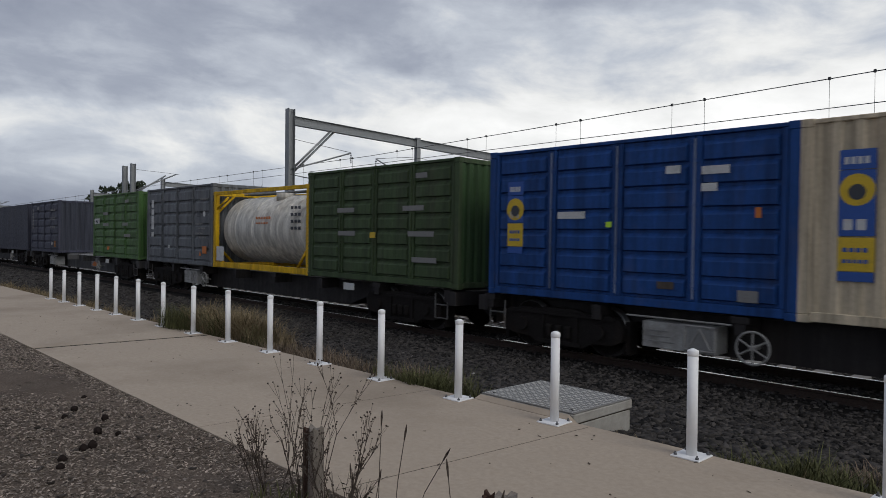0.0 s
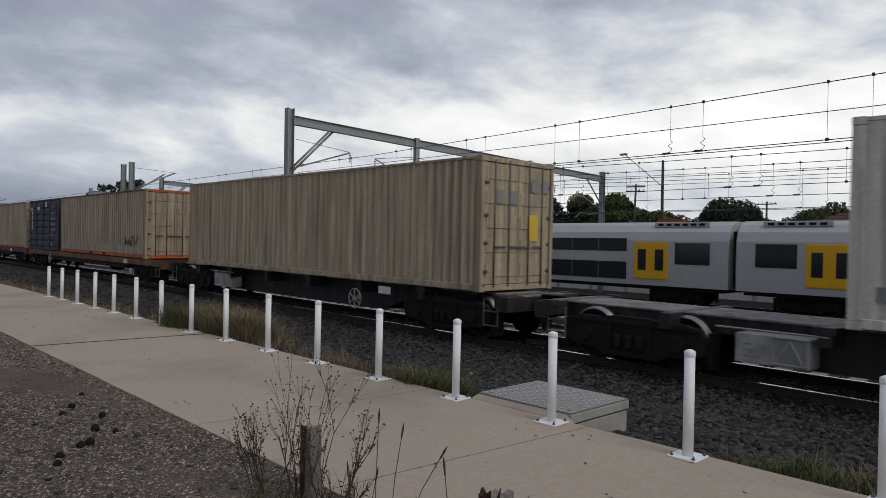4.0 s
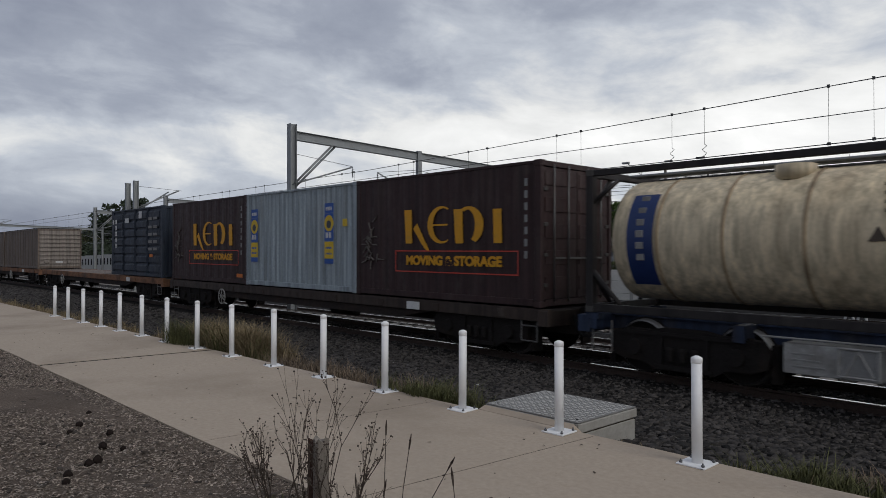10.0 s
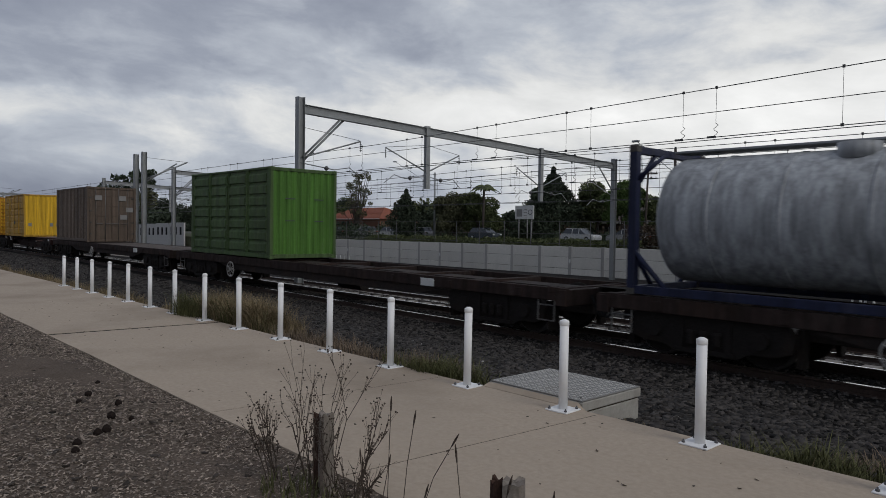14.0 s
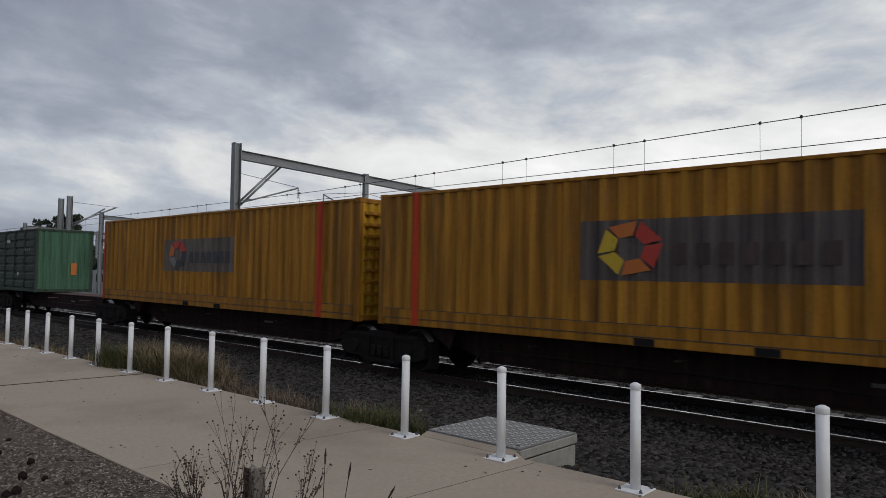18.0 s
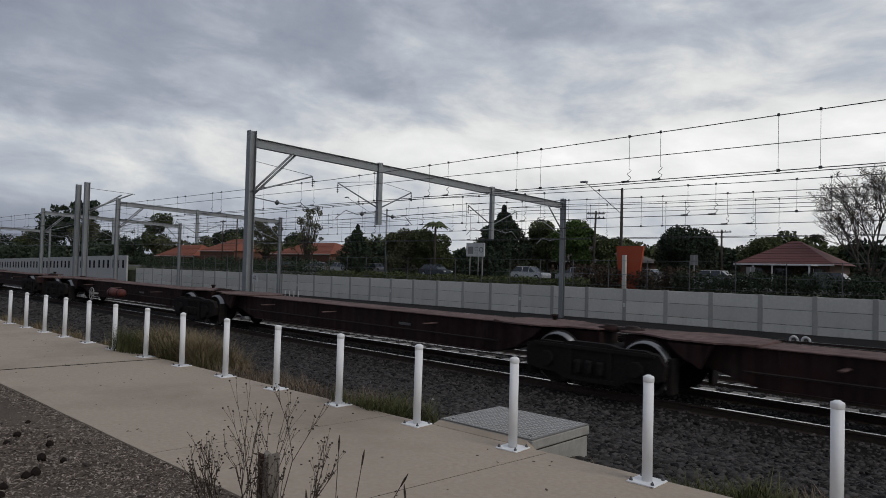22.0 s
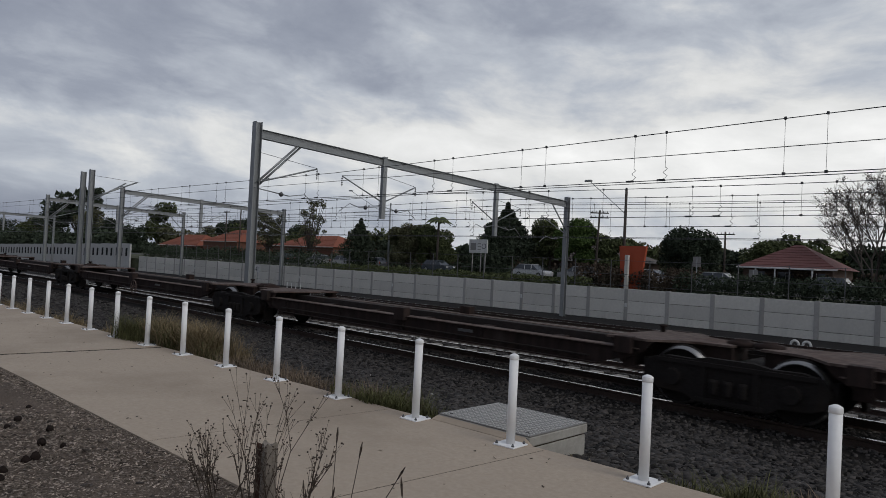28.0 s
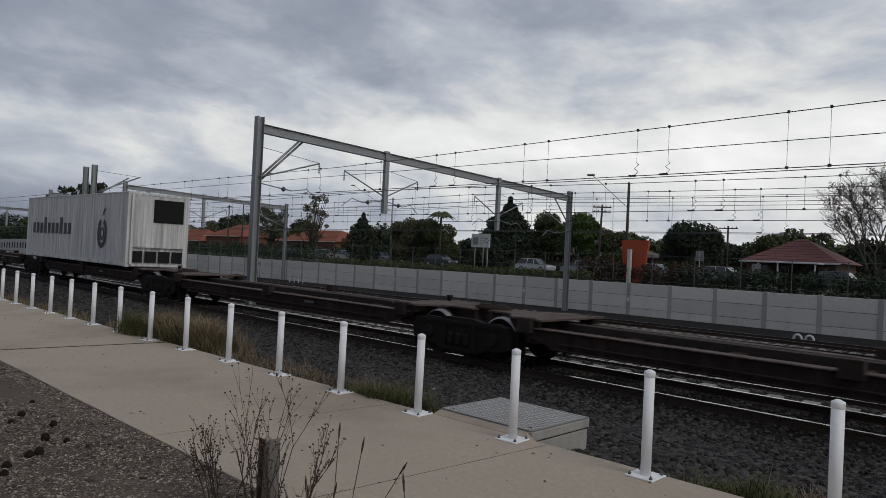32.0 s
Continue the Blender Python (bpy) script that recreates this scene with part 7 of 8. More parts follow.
def portal(x, y0, y1, z0, z1, drops):
    p = thing("overhead_portal", "galvanised steel portal carrying the overhead wires", "overhead line portal", "overhead line portals", at=(x, 0, 0))
    part("mast", i_beam(bmesh.new(), (0, y0, profile_z(y0) - 0.05), (0, y0, z0 + 0.05), 0.16, 0.16), M_GALV, p)
    part("mast", i_beam(bmesh.new(), (0, y1, profile_z(y1) - 0.05), (0, y1, z1 + 0.05), 0.15, 0.15), M_GALV, p)
    ya, yb = y0 + 0.16, y1 - 0.155
    za = lambda y: z0 - 0.45 + (z1 - z0) * (y - y0) / (y1 - y0)
    part("beam", i_beam(bmesh.new(), (0, ya, za(ya)), (0, yb, za(yb)), 0.12, 0.20), M_GALV, p, "long grey I-beam")
    part("knee_brace", rod((0.06, y0 + 0.1, z0 - 2.6), (0.06, y0 + 2.1, za(y0 + 2.1) - 0.18), 0.05, None, 8), M_GALV, p)
    part("knee_brace", rod((-0.08, y0 + 0.1, z0 - 2.85), (-0.08, y0 + 2.35, za(y0 + 2.35) - 0.18), 0.05, None, 8), M_GALV, p)
    part("knee_brace", rod((0.06, y1 - 0.1, z1 - 2.3), (0.06, y1 - 1.9, za(y1 - 1.9) - 0.18), 0.05, None, 8), M_GALV, p)
    cantilever(p, y0, z0 - 1.6, 1, 3.3)
    for y, arms in drops:
        part("drop_tube", box(-0.10, 0.10, y - 0.13, y + 0.13, za(y) - 2.95, za(y) + 0.28), M_GALV, p, "drop post under the beam")
        for s, reach in arms:
            cantilever(p, y, za(y) - 1.05, s, reach)
    cantilever(p, y1, z1 - 1.5, -1, 3.0)
    return p


DROPS = ((23.5, ((-1, 2.7), (1, 2.3))), (32.7, ((-1, 2.2), (1, 2.5))))
portal(-27.0, 16.0, 40.5, 7.25, 6.45, DROPS)
portal(-64.9, 25.0, 42.3, 7.05, 6.5, ((32.7, ((-1, 2.2), (1, 2.5))),))
portal(-86.0, 25.0, 41.0, 7.0, 6.4, ((32.7, ((-1, 2.2), (1, 2.5))),))
portal(-135.0, 16.0, 40.5, 7.25, 6.6, DROPS)
portal(-185.0, 16.0, 40.5, 7.25, 6.6, DROPS)
portal(24.0, 16.0, 40.5, 7.25, 6.5, DROPS)


def lone_mast(x, y, top, arm):
    p = thing("overhead_mast", "tall galvanised mast with a bracket", "overhead line mast", "overhead line masts", at=(x, y, 0))
    part("mast", i_beam(bmesh.new(), (0, 0, profile_z(y) - 0.05), (0, 0, top), 0.16, 0.16), M_GALV, p)
    if arm:
        part("bracket_tube", rod((0, 0.1, top - 2.0), (0, 3.2, top - 0.55), 0.05, None, 8), M_GALV, p)
        part("bracket_tube", rod((0, 0.1, top - 2.2), (0, 2.4, top - 0.7), 0.05, None, 8), M_GALV, p)
        part("tie_rod", rod((0, 0.1, top - 0.4), (0, 3.4, top - 0.55), 0.014, None, 6), M_WIRE, p)


lone_mast(-54.1, 18.0, 6.9, False)
lone_mast(-52.4, 18.0, 6.95, True)
lone_mast(-110.0, 18.0, 6.9, True)

WIRES = [(20.4, 6.12, 0.014), (19.9, 5.11, 0.012), (20.4, 4.43, 0.014), (20.5, 4.37, 0.013), (25.7, 4.87, 0.014), (25.7, 3.73, 0.014), (30.4, 5.03, 0.015), (30.4, 3.69, 0.015), (34.6, 5.13, 0.016), (34.6, 3.39, 0.016), (36.9, 5.14, 0.016),
         (38.2, 3.53, 0.014), (38.2, 5.6, 0.014), (33.2, 4.6, 0.012)]


SUPPORTS = (-300, -235, -185, -135, -86, -27, 24, 75)


def wire_z(y, z, x):
    """Height of a wire at x: upper wires sag between supports, the nearest one climbs."""
    rise = 0.0187 if z > 6.0 else 0.0
    if z > 4.5 and y > 21:
        for a, b in zip(SUPPORTS, SUPPORTS[1:]):
            if a <= x <= b:
                t = (x - a) / (b - a)
                k = math.floor(t * 8)
                q = t * 8 - k
                f = lambda i: 0.30 * 4 * (i / 8) * (1 - i / 8)
                return z + 0.26 - (f(k) * (1 - q) + f(k + 1) * q)
    return z + rise * max(-27.0, min(24.0, x))


def build_wires():
    for y, z, r in WIRES:
        line = thing("overhead_wire", "dark overhead line wire on droppers", "overhead wire", "overhead wires", at=(0, y, 0))
        sup = SUPPORTS
        pts = []
        for a, b in zip(sup, sup[1:]):
            for k in range(8):
                x = a + (b - a) * k / 8
                pts.append((x, 0.0, wire_z(y, z, x)))
        part("conductor", bent_bar(pts, r), M_WIRE, line)
    for ylo, lo, yhi, hi, x0, gap in ((20.4, 4.43, 20.4, 6.12, -11.08, 4.6), (25.7, 3.73, 25.7, 4.87, -11.44, 3.9), (30.4, 3.69, 30.4, 5.03, -11.73, 4.1), (34.6, 3.39, 34.6, 5.13, -12.0, 4.6)):
        for k in range(-18, 7):
            for q in (0.0, 1.08):
                x = x0 + gap * k + q
                top = wire_z(yhi, hi, x)
                dr = thing("dropper_wire", "thin dropper wire between two overhead wires", "dropper wire", "dropper wires", at=(x, ylo, 0))
                bm = tube(bmesh.new(), (0, 0, lo + (0.42 if k % 2 == 0 else 0.0)), (0, yhi - ylo, top), 0.006 if ylo < 30 else 0.008, None, 4, False)
                bx(bm, -0.03, 0.03, yhi - ylo - 0.03, yhi - ylo + 0.03, top - 0.03, top + 0.05)
                if k % 2 == 0:
                    pts = [(0.0, lo + 0.42)] + [(0.075 * math.sin(1.5 * i), lo + 0.42 - 0.055 * i) for i in range(1, 8)] + [(-0.12, lo)]
                    for a, b in zip(pts, pts[1:]):
                        tube(bm, (a[0], 0, a[1]), (b[0], 0, b[1]), 0.009, None, 4, False)
                    bx(bm, -0.26, 0.0, -0.03, 0.03, lo - 0.02, lo + 0.04)
                else:
                    bx(bm, -0.04, 0.04, -0.03, 0.03, lo - 0.03, lo + 0.05)
                part("dropper", bm, M_WIRE, dr)


build_wires()


# ---------------- the long concrete wall and what stands behind it ----------------
M_WALLP = surface("wall_post", (0.33, 0.32, 0.305), 0.85, 0, 0.10, 1.0, (0.2, 0.2, 0.195), 0.25, 0.7, 0.12, 20, streak=True, random_tone=0.10)


def build_wall():
    wall = thing("wall_north", "grey precast concrete boundary wall of stacked panels", "wall", at=(0, WALL_Y, 0), kind="structure")
    post = mesh_of(soft_box(-0.14, 0.14, -0.085, 0.14, -2.5, 0.33, 0.01), "post", M_WALLP)
    hs = ((-2.5, -1.43), (-1.405, -0.535), (-0.51, 0.30))
    panels = [mesh_of(soft_box(-1.39, 1.39, -0.05, 0.07, a, b, 0.012), "panel", M_WALLC) for a, b in hs]
    n = 0
    x = 40.0
    while x > -106:
        part("post", post, None, wall, at=(x, 0, 0))
        for p in panels:
            part("panel", p, None, wall, at=(x - 1.525, 0, 0))
        if int(x * 10) % 4 == 0:
            part("marker_plate", block(-0.09, 0.09, -0.096, -0.087, -0.95, -0.68, M_LWHITE), None, wall, "small white marker plate", at=(x, 0, 0))
        x -= 3.05
    far = thing("wall_north_far", "higher grey concrete wall with dark upright slots", "wall", at=(0, 43.5, 0), kind="structure")
    slab = surface("slotted_concrete", (0.44, 0.437, 0.43), 0.85, 0, 0.1, 1.0, (0.22, 0.22, 0.22), 0.2, 0.5, 0.1, 10)
    x = -108.5
    for i in range(40):
        low = -0.017 * (-108.5 - x)
        part("panel", block(x - 5.9, x, -0.1, 0.15, -3.2, 2.15, slab), None, far, at=(0, 0, low))
        for k in range(3):
            part("slot", block(x - 1.6 - k * 1.9, x - 0.9 - k * 1.9, -0.125, -0.101, 0.2, 1.45, M_BLACK), None, far, at=(0, 0, low))
        x -= 6.0


build_wall()


def build_fence():
    f = thing("mesh_fence", "dark open wire fence on thin posts above the wall", "fence", at=(0, 45.0, 0))
    x = 32.0
    p = mesh_of(rod((0, 0, -0.1), (0, 0, 2.25), 0.035, None, 6), "post", M_STEELD)
    while x > -100:
        part("post", p, None, f, at=(x, 0, 0.1))
        x -= 3.05
    for z in (0.5, 1.3, 2.3):
        part("line_wire", rod((-100, 0, z), (32, 0, z), 0.014, None, 5), M_STEELD, f)


build_fence()


# ---------------- trees, shrubs, houses, cars, poles ----------------
M_BARK = surface("bark", (0.055, 0.045, 0.038), 0.9, 0, 0.3, 6, None, 0, 1, 0.6, 20)
LEAF = {k: surface("foliage", c, 0.9, 0, 0.35, 3, None, 0, 1, 0, 20, random_tone=0.4, island=True, spec=0.08) for k, c in
        (("dark", (0.044, 0.056, 0.038)), ("mid", (0.080, 0.094, 0.045)), ("olive", (0.100, 0.102, 0.060)), ("green", (0.075, 0.115, 0.038)), ("rust", (0.072, 0.056, 0.042)), ("grey", (0.09, 0.075, 0.055)))}


def leaf_cloud(blobs, count, size, seed):
    """Leaf quads over the shells of uneven blobs (x, y, z, rx, rz)."""
    g = np.random.default_rng(seed)
    verts, faces = [], []
    per = max(1, count // len(blobs))
    allv = []
    for bx_, by_, bz_, rx, rz in blobs:
        d = g.normal(size=(per, 3))
        d /= np.linalg.norm(d, axis=1)[:, None]
        r = g.uniform(0.35, 1.08, per) ** 0.6
        c = d * r[:, None] * np.array([rx, rx, rz]) + np.array([bx_, by_, bz_])
        a = g.normal(size=(per, 3))
        a /= np.linalg.norm(a, axis=1)[:, None]
        b = np.cross(a, g.normal(size=(per, 3)))
        b /= np.linalg.norm(b, axis=1)[:, None] + 1e-9
        s = size * g.uniform(0.5, 1.4, per)[:, None]
        allv.append(np.stack([c + a * s, c + b * s * 0.6, c - a * s, c - b * s * 0.6], 1))
    v = np.concatenate(allv).reshape(-1, 3)
    n = len(v) // 4
    f = np.arange(n * 4).reshape(-1, 4)
    return v.tolist(), f.tolist()


def tree(x, y, height, width, leaf, label, seed, trunk=0.35, count=7500, shape="round", size=0.21, base=None):
    g = random.Random(seed)
    z0 = profile_z(y) if base is None else base
    t = thing("tree", label, "tree", at=(x, y, z0))
    bm = bmesh.new()
    th = height * trunk
    tube(bm, (0, 0, -0.2), (0.1, 0, th), 0.035 * height ** 0.8, 0.024 * height ** 0.8, 8)
    blobs = []
    k = 46 if shape == "slender" else 16 if shape != "cone" else 9
    for i in range(k):
        if shape == "cone":
            f = i / (k - 1)
            z = height * (0.12 + 0.85 * f)
            r = width * 0.5 * (1.02 - f) + 0.15
            for q in range(3):
                a = g.uniform(0, 6.28)
                blobs.append((0.35 * r * math.cos(a), 0.35 * r * math.sin(a), z, r * g.uniform(0.7, 0.95), height * 0.09))
        else:
            a, rad = g.uniform(0, 6.28), width * 0.34 * math.sqrt(g.random())
            z = th + (height - th) * g.uniform(0.18, 0.86)
            rr_ = width * (g.uniform(0.05, 0.10) if shape == "slender" else g.uniform(0.15, 0.26))
            c = (rad * math.cos(a), rad * math.sin(a), z)
            blobs.append((*c, rr_, rr_ * g.uniform(0.65, 1.0)))
            tube(bm, (0.05, 0, th * g.uniform(0.6, 1.0)), (c[0], c[1], z), 0.012 * height ** 0.8, 0.004 * height ** 0.8, 5, False)
    part("trunk", bm, M_BARK, t)
    if size < 0.3:
        count, size = 2 * count, 0.7 * size
    v, f = leaf_cloud(blobs, count, size, seed)
    part("crown", raw_mesh("crown", v, f, LEAF[leaf]), None, t)
    return t


def bare_tree(x, y, height, width, seed, leaf="grey"):
    g = random.Random(seed)
    t = thing("tree", "half-bare grey tree with a wide net of thin branches", "tree", at=(x, y, profile_z(y)))
    bm = bmesh.new()
    tips = []

    def grow(p, d, length, r, depth):
        q = p + d * length
        tube(bm, p, q, r, r * 0.72, 5 if depth > 2 else 4, False)
        if depth == 0:
            tips.append(q)
            return
        for _ in range(3 if depth > 2 else 4):
            nd = (d + Vector((g.uniform(-1, 1), g.uniform(-1, 1), g.uniform(-0.35, 0.55))) * 0.62).normalized()
            grow(p + d * length * g.uniform(0.6, 1.0), nd, length * g.uniform(0.6, 0.82), r * 0.62, depth - 1)

    for k in range(4):
        a = k * 1.6 + g.uniform(-0.4, 0.4)
        grow(Vector((0, 0, 0)), Vector((math.cos(a) * 0.45, math.sin(a) * 0.45, 1)).normalized(), height * 0.27, 0.12, 6)
    part("trunk", bm, M_BARK, t)
    blobs = [(q.x, q.y, q.z, 0.28, 0.22) for q in g.sample(tips, min(len(tips), 260))]
    v, f = leaf_cloud(blobs, 5200, 0.06, seed)
    part("crown", raw_mesh("sparse_leaves", v, f, LEAF[leaf]), None, t)


def palm(x, y, h, seed):
    g = random.Random(seed)
    t = thing("palm_tree", "palm with drooping green fronds", "palm tree", at=(x, y, profile_z(y)))
    part("trunk", rod((0, 0, -0.1), (0.1, 0, h), 0.17, 0.13, 8), M_BARK, t)
    for k in range(16):
        a = 6.28 * k / 16 + g.uniform(-0.2, 0.2)
        el = g.uniform(-0.2, 0.9)
        verts, faces = [], []
        L = g.uniform(1.5, 2.1)
        for i in range(9):
            s = i / 8
            px, pz = L * s * math.cos(el * (1 - s)), h + L * s * math.sin(el) * (1 - s) - 0.75 * L * s * s * 0.55
            w = 0.26 * math.sin(math.pi * min(1, s * 0.9 + 0.08))
            c = Vector((0.1 + px * math.cos(a), px * math.sin(a), pz))
            side = Vector((-math.sin(a), math.cos(a), 0)) * w
            verts += [tuple(c + side - Vector((0, 0, 0.6 * w))), tuple(c), tuple(c - side - Vector((0, 0, 0.6 * w)))]
        for i in range(8):
            faces += [(3 * i, 3 * i + 1, 3 * i + 4, 3 * i + 3), (3 * i + 1, 3 * i + 2, 3 * i + 5, 3 * i + 4)]
        part("frond", raw_mesh("frond", verts, faces, LEAF["mid"]), None, t)


tree(-55.7, 70, 8.9, 10.2, "dark", "tall broad dark green conifer behind the street", 41, 0.1, 11000, "cone", 0.24)
tree(-59.5, 72, 7.2, 5.0, "dark", "dark leafy tree beside the conifer", 42, 0.2, 7980)
tree(-51.0, 73, 7.6, 5.0, "mid", "dark leafy tree beside the conifer", 43, 0.3, 4940)
tree(-106.0, 75, 14.3, 7.6, "olive", "slender grey-green gum tree", 44, 0.1, 2800, "slender", 0.16)
tree(-73.2, 60, 6.3, 6.8, "dark", "dense dark pyramid-shaped tree", 45, 0.1, 5000, "cone", 0.24)
tree(-65.6, 62, 5.8, 6.4, "olive", "broad olive-green tree behind the parked cars", 46, 0.12, 7980)
tree(-61.6, 63, 5.9, 5.6, "mid", "broad green tree beside a palm", 47, 0.12, 7980)
palm(-59.9, 61.5, 6.7, 48)
tree(-45.3, 70, 7.2, 5.2, "green", "bright green leafy tree behind the street", 49, 0.15, 8740)
tree(-42.0, 72, 5.6, 4.0, "mid", "small green tree behind the street", 50, 0.15, 4940)
tree(-33.2, 75, 5.5, 7.6, "dark", "broad dark round-headed tree", 51, 0.15, 12350)
tree(-37.5, 80, 5.6, 5.0, "olive", "small grey-green tree behind the houses", 52, 0.15, 4940)
tree(-30.5, 92, 6.2, 7.0, "mid", "low green tree behind the houses", 53, 0.15, 4940)
bare_tree(-14.0, 68, 13.6, 14.0, 54)
tree(-120.0, 75, 10.4, 9.5, "olive", "broad gum tree with an open crown", 55, 0.2, 3000, "slender", 0.24)
tree(-340.0, 112, 30.0, 26.0, "dark", "tall distant gum tree down the line", 56, 0.3, 2600, "slender", 0.9)
tree(-372.0, 112, 22.0, 18.0, "dark", "distant dark gum tree down the line", 57, 0.3, 2000, "round", 0.8)
for i_ in range(24):
    gg = random.Random(60 + i_)
    yy_ = gg.uniform(95, 150)
    tree(-135 - i_ * 13 + gg.uniform(-5, 5), yy_, gg.uniform(7, 10) if i_ < 7 else gg.uniform(11, 17), gg.uniform(9, 14), gg.choice(("dark", "dark", "olive", "mid")), "distant dark tree in a row behind the line", 60 + i_, 0.12, 3400, "round", 0.45)
for i_ in range(46):
    gg = random.Random(90 + i_)
    tree(-150 + i_ * 4.0 + gg.uniform(-2, 2), gg.uniform(96, 130), gg.uniform(4.6, 7.0), gg.uniform(7, 10), gg.choice(("dark", "olive", "mid")), "distant leafy tree between the houses", 90 + i_, 0.08, 3000, "round", 0.36)


def build_hedges():
    for k, (x0, x1, y, h, leaf, n, lab) in enumerate(((-62, -28, 46.2, 0.7, "mid", 14000, "low clipped green hedge above the wall"), (-29.5, -21, 47.2, 1.6, "rust", 8000, "brown and green shrubs above the wall"),
                                                      (-21, -8.5, 46.4, 1.3, "dark", 9000, "dark shrubs above the wall"), (-110, -62, 47, 1.5, "dark", 12000, "dark shrubs behind the wall"), (-8.5, 8, 47.5, 1.9, "rust", 9000, "tall brown shrubs above the wall"))):
        g = random.Random(120 + k)
        blobs = []
        x = x0
        while x < x1:
            blobs.append((x, y + g.uniform(-0.3, 0.3), 0.18 + h * g.uniform(0.35, 0.6), g.uniform(0.6, 1.0), h * g.uniform(0.45, 0.7)))
            x += g.uniform(0.6, 1.1)
        v, f = leaf_cloud(blobs, n, 0.09, 130 + k)
        tagged(new("hedge", raw_mesh("hedge", v, f, LEAF[leaf])), lab, "hedge", kind="stuff")


build_hedges()


def build_far_greenery():
    """Garden shrubs behind the street, dark scrub before the far houses, and the woods on the skyline."""
    rows = (("garden_shrubs", "dark garden shrubs behind the parked cars", -115, 34, 66.5, 1.0, 1.7, "dark", 26000, 0.15, 0.9),
            ("garden_shrubs", "dull brown-green shrubs in front of the houses", -80, 34, 69, 1.2, 2.2, "rust", 12000, 0.16, 1.3),
            ("trackside_scrub", "dark scrub in front of the far houses", -230, -78, 74, 1.6, 2.6, "dark", 20000, 0.24, 1.6),
            ("trackside_scrub", "dark scrub beside the distant line", -460, -150, 58, 3.2, 5.6, "dark", 18000, 0.5, 3.0),
            ("distant_woods", "dark woods along the skyline", -800, 140, 190, 3.6, 6.2, "dark", 26000, 1.0, 5.0))
    for k, (name, lab, x0, x1, y, h0, h1, leaf, n, size, step) in enumerate(rows):
        g = random.Random(140 + k)
        blobs = []
        x = x0
        while x < x1:
            h = g.uniform(h0, h1)
            blobs.append((x, y + g.uniform(-1.2, 1.2), 0.3 + h * 0.45, step * g.uniform(0.8, 1.3), h * 0.6))
            x += step * g.uniform(0.7, 1.2)
        v, f = leaf_cloud(blobs, n, size, 150 + k)
        tagged(new(name, raw_mesh(name, v, f, LEAF[leaf])), lab, "shrubs", kind="stuff")


build_far_greenery()


def build_house(x, y, w, d, wall_h, ridge, wall_mat, roof_mat, label, veranda=False, hip=True, turn=0):
    h = thing("house", label, "house", "houses beyond the line", at=pose(x, y, 0.3, 0, 0, turn))
    part("wall", box(-w / 2, w / 2, -d / 2, d / 2, -0.3, wall_h), wall_mat, h)
    o = 0.5
    bm = bmesh.new()
    r = max(0.1, (w - d) / 2)
    hx = r if hip else w / 2 + o
    a = [bm.verts.new(p) for p in ((-w / 2 - o, -d / 2 - o, wall_h), (w / 2 + o, -d / 2 - o, wall_h), (w / 2 + o, d / 2 + o, wall_h), (-w / 2 - o, d / 2 + o, wall_h), (-hx, 0, ridge), (hx, 0, ridge))]
    for f in ((0, 1, 5, 4), (1, 2, 5), (2, 3, 4, 5), (3, 0, 4), (3, 2, 1, 0)):
        bm.faces.new([a[i] for i in f])
    bmesh.ops.recalc_face_normals(bm, faces=bm.faces[:])
    roof = part("roof", bm, roof_mat, h, "tiled hip roof")
    n = 9
    for k in range(1, n):
        f = k / n
        z = wall_h + (ridge - wall_h) * f
        yy = -(d / 2 + o) * (1 - f)
        xx = (w / 2 + o) * (1 - f) + hx * f
        part("tile_course", box(-xx, xx, yy - 0.03, yy + 0.06, z - 0.02, z + 0.03), roof_mat, roof)
    part("gutter", block(-w / 2 - o, w / 2 + o, -d / 2 - o - 0.08, -d / 2 - o, wall_h - 0.12, wall_h + 0.02, M_LWHITE), None, h)
    for k in range(3):
        xx = -w / 2 + (k + 0.5) * w / 3
        wn = part("window", block(xx - 0.7, xx + 0.7, -d / 2 - 0.03, -d / 2 - 0.005, 0.7, 1.9, M_GLASS), None, h)
        part("frame", block(xx - 0.78, xx + 0.78, -d / 2 - 0.045, -d / 2 - 0.031, 0.62, 0.70, M_LWHITE), None, wn)
        part("frame", block(xx - 0.03, xx + 0.03, -d / 2 - 0.045, -d / 2 - 0.031, 0.7, 1.9, M_LWHITE), None, wn)
    if veranda:
        part("veranda_roof", block(-w / 2 + 1.8, w / 2 - 0.8, -d / 2 - 2.6, -d / 2 - 0.5, wall_h - 0.16, wall_h - 0.05, M_LWHITE), None, h, "white flat veranda roof")
        for xx in (-w / 2 + 2.0, -0.2, w / 2 - 1.0):
            part("veranda_post", block(xx - 0.06, xx + 0.06, -d / 2 - 2.5, -d / 2 - 2.38, -0.2, wall_h - 0.16, M_LWHITE), None, h)
    return h


M_TILE = surface("roof_tile_red", (0.145, 0.060, 0.055), 0.8, 0, 0.25, 2, (0.06, 0.04, 0.035), 0.3, 0.8, 0.3, 8)
M_TILEO = surface("roof_tile_orange", (0.21, 0.062, 0.032), 0.8, 0, 0.2, 1, (0.15, 0.06, 0.03), 0.3, 0.4, 0.3, 4)
# brick colour lowered to hold the shade under the veranda
M_BRICK = surface("brick_wall", (0.085, 0.055, 0.042), 0.9, 0, 0.25, 3, None, 0, 1, 0.2, 20)
M_BRICKO = surface("brick_orange", (0.14, 0.065, 0.042), 0.9, 0, 0.2, 2, None, 0, 1, 0.2, 10)
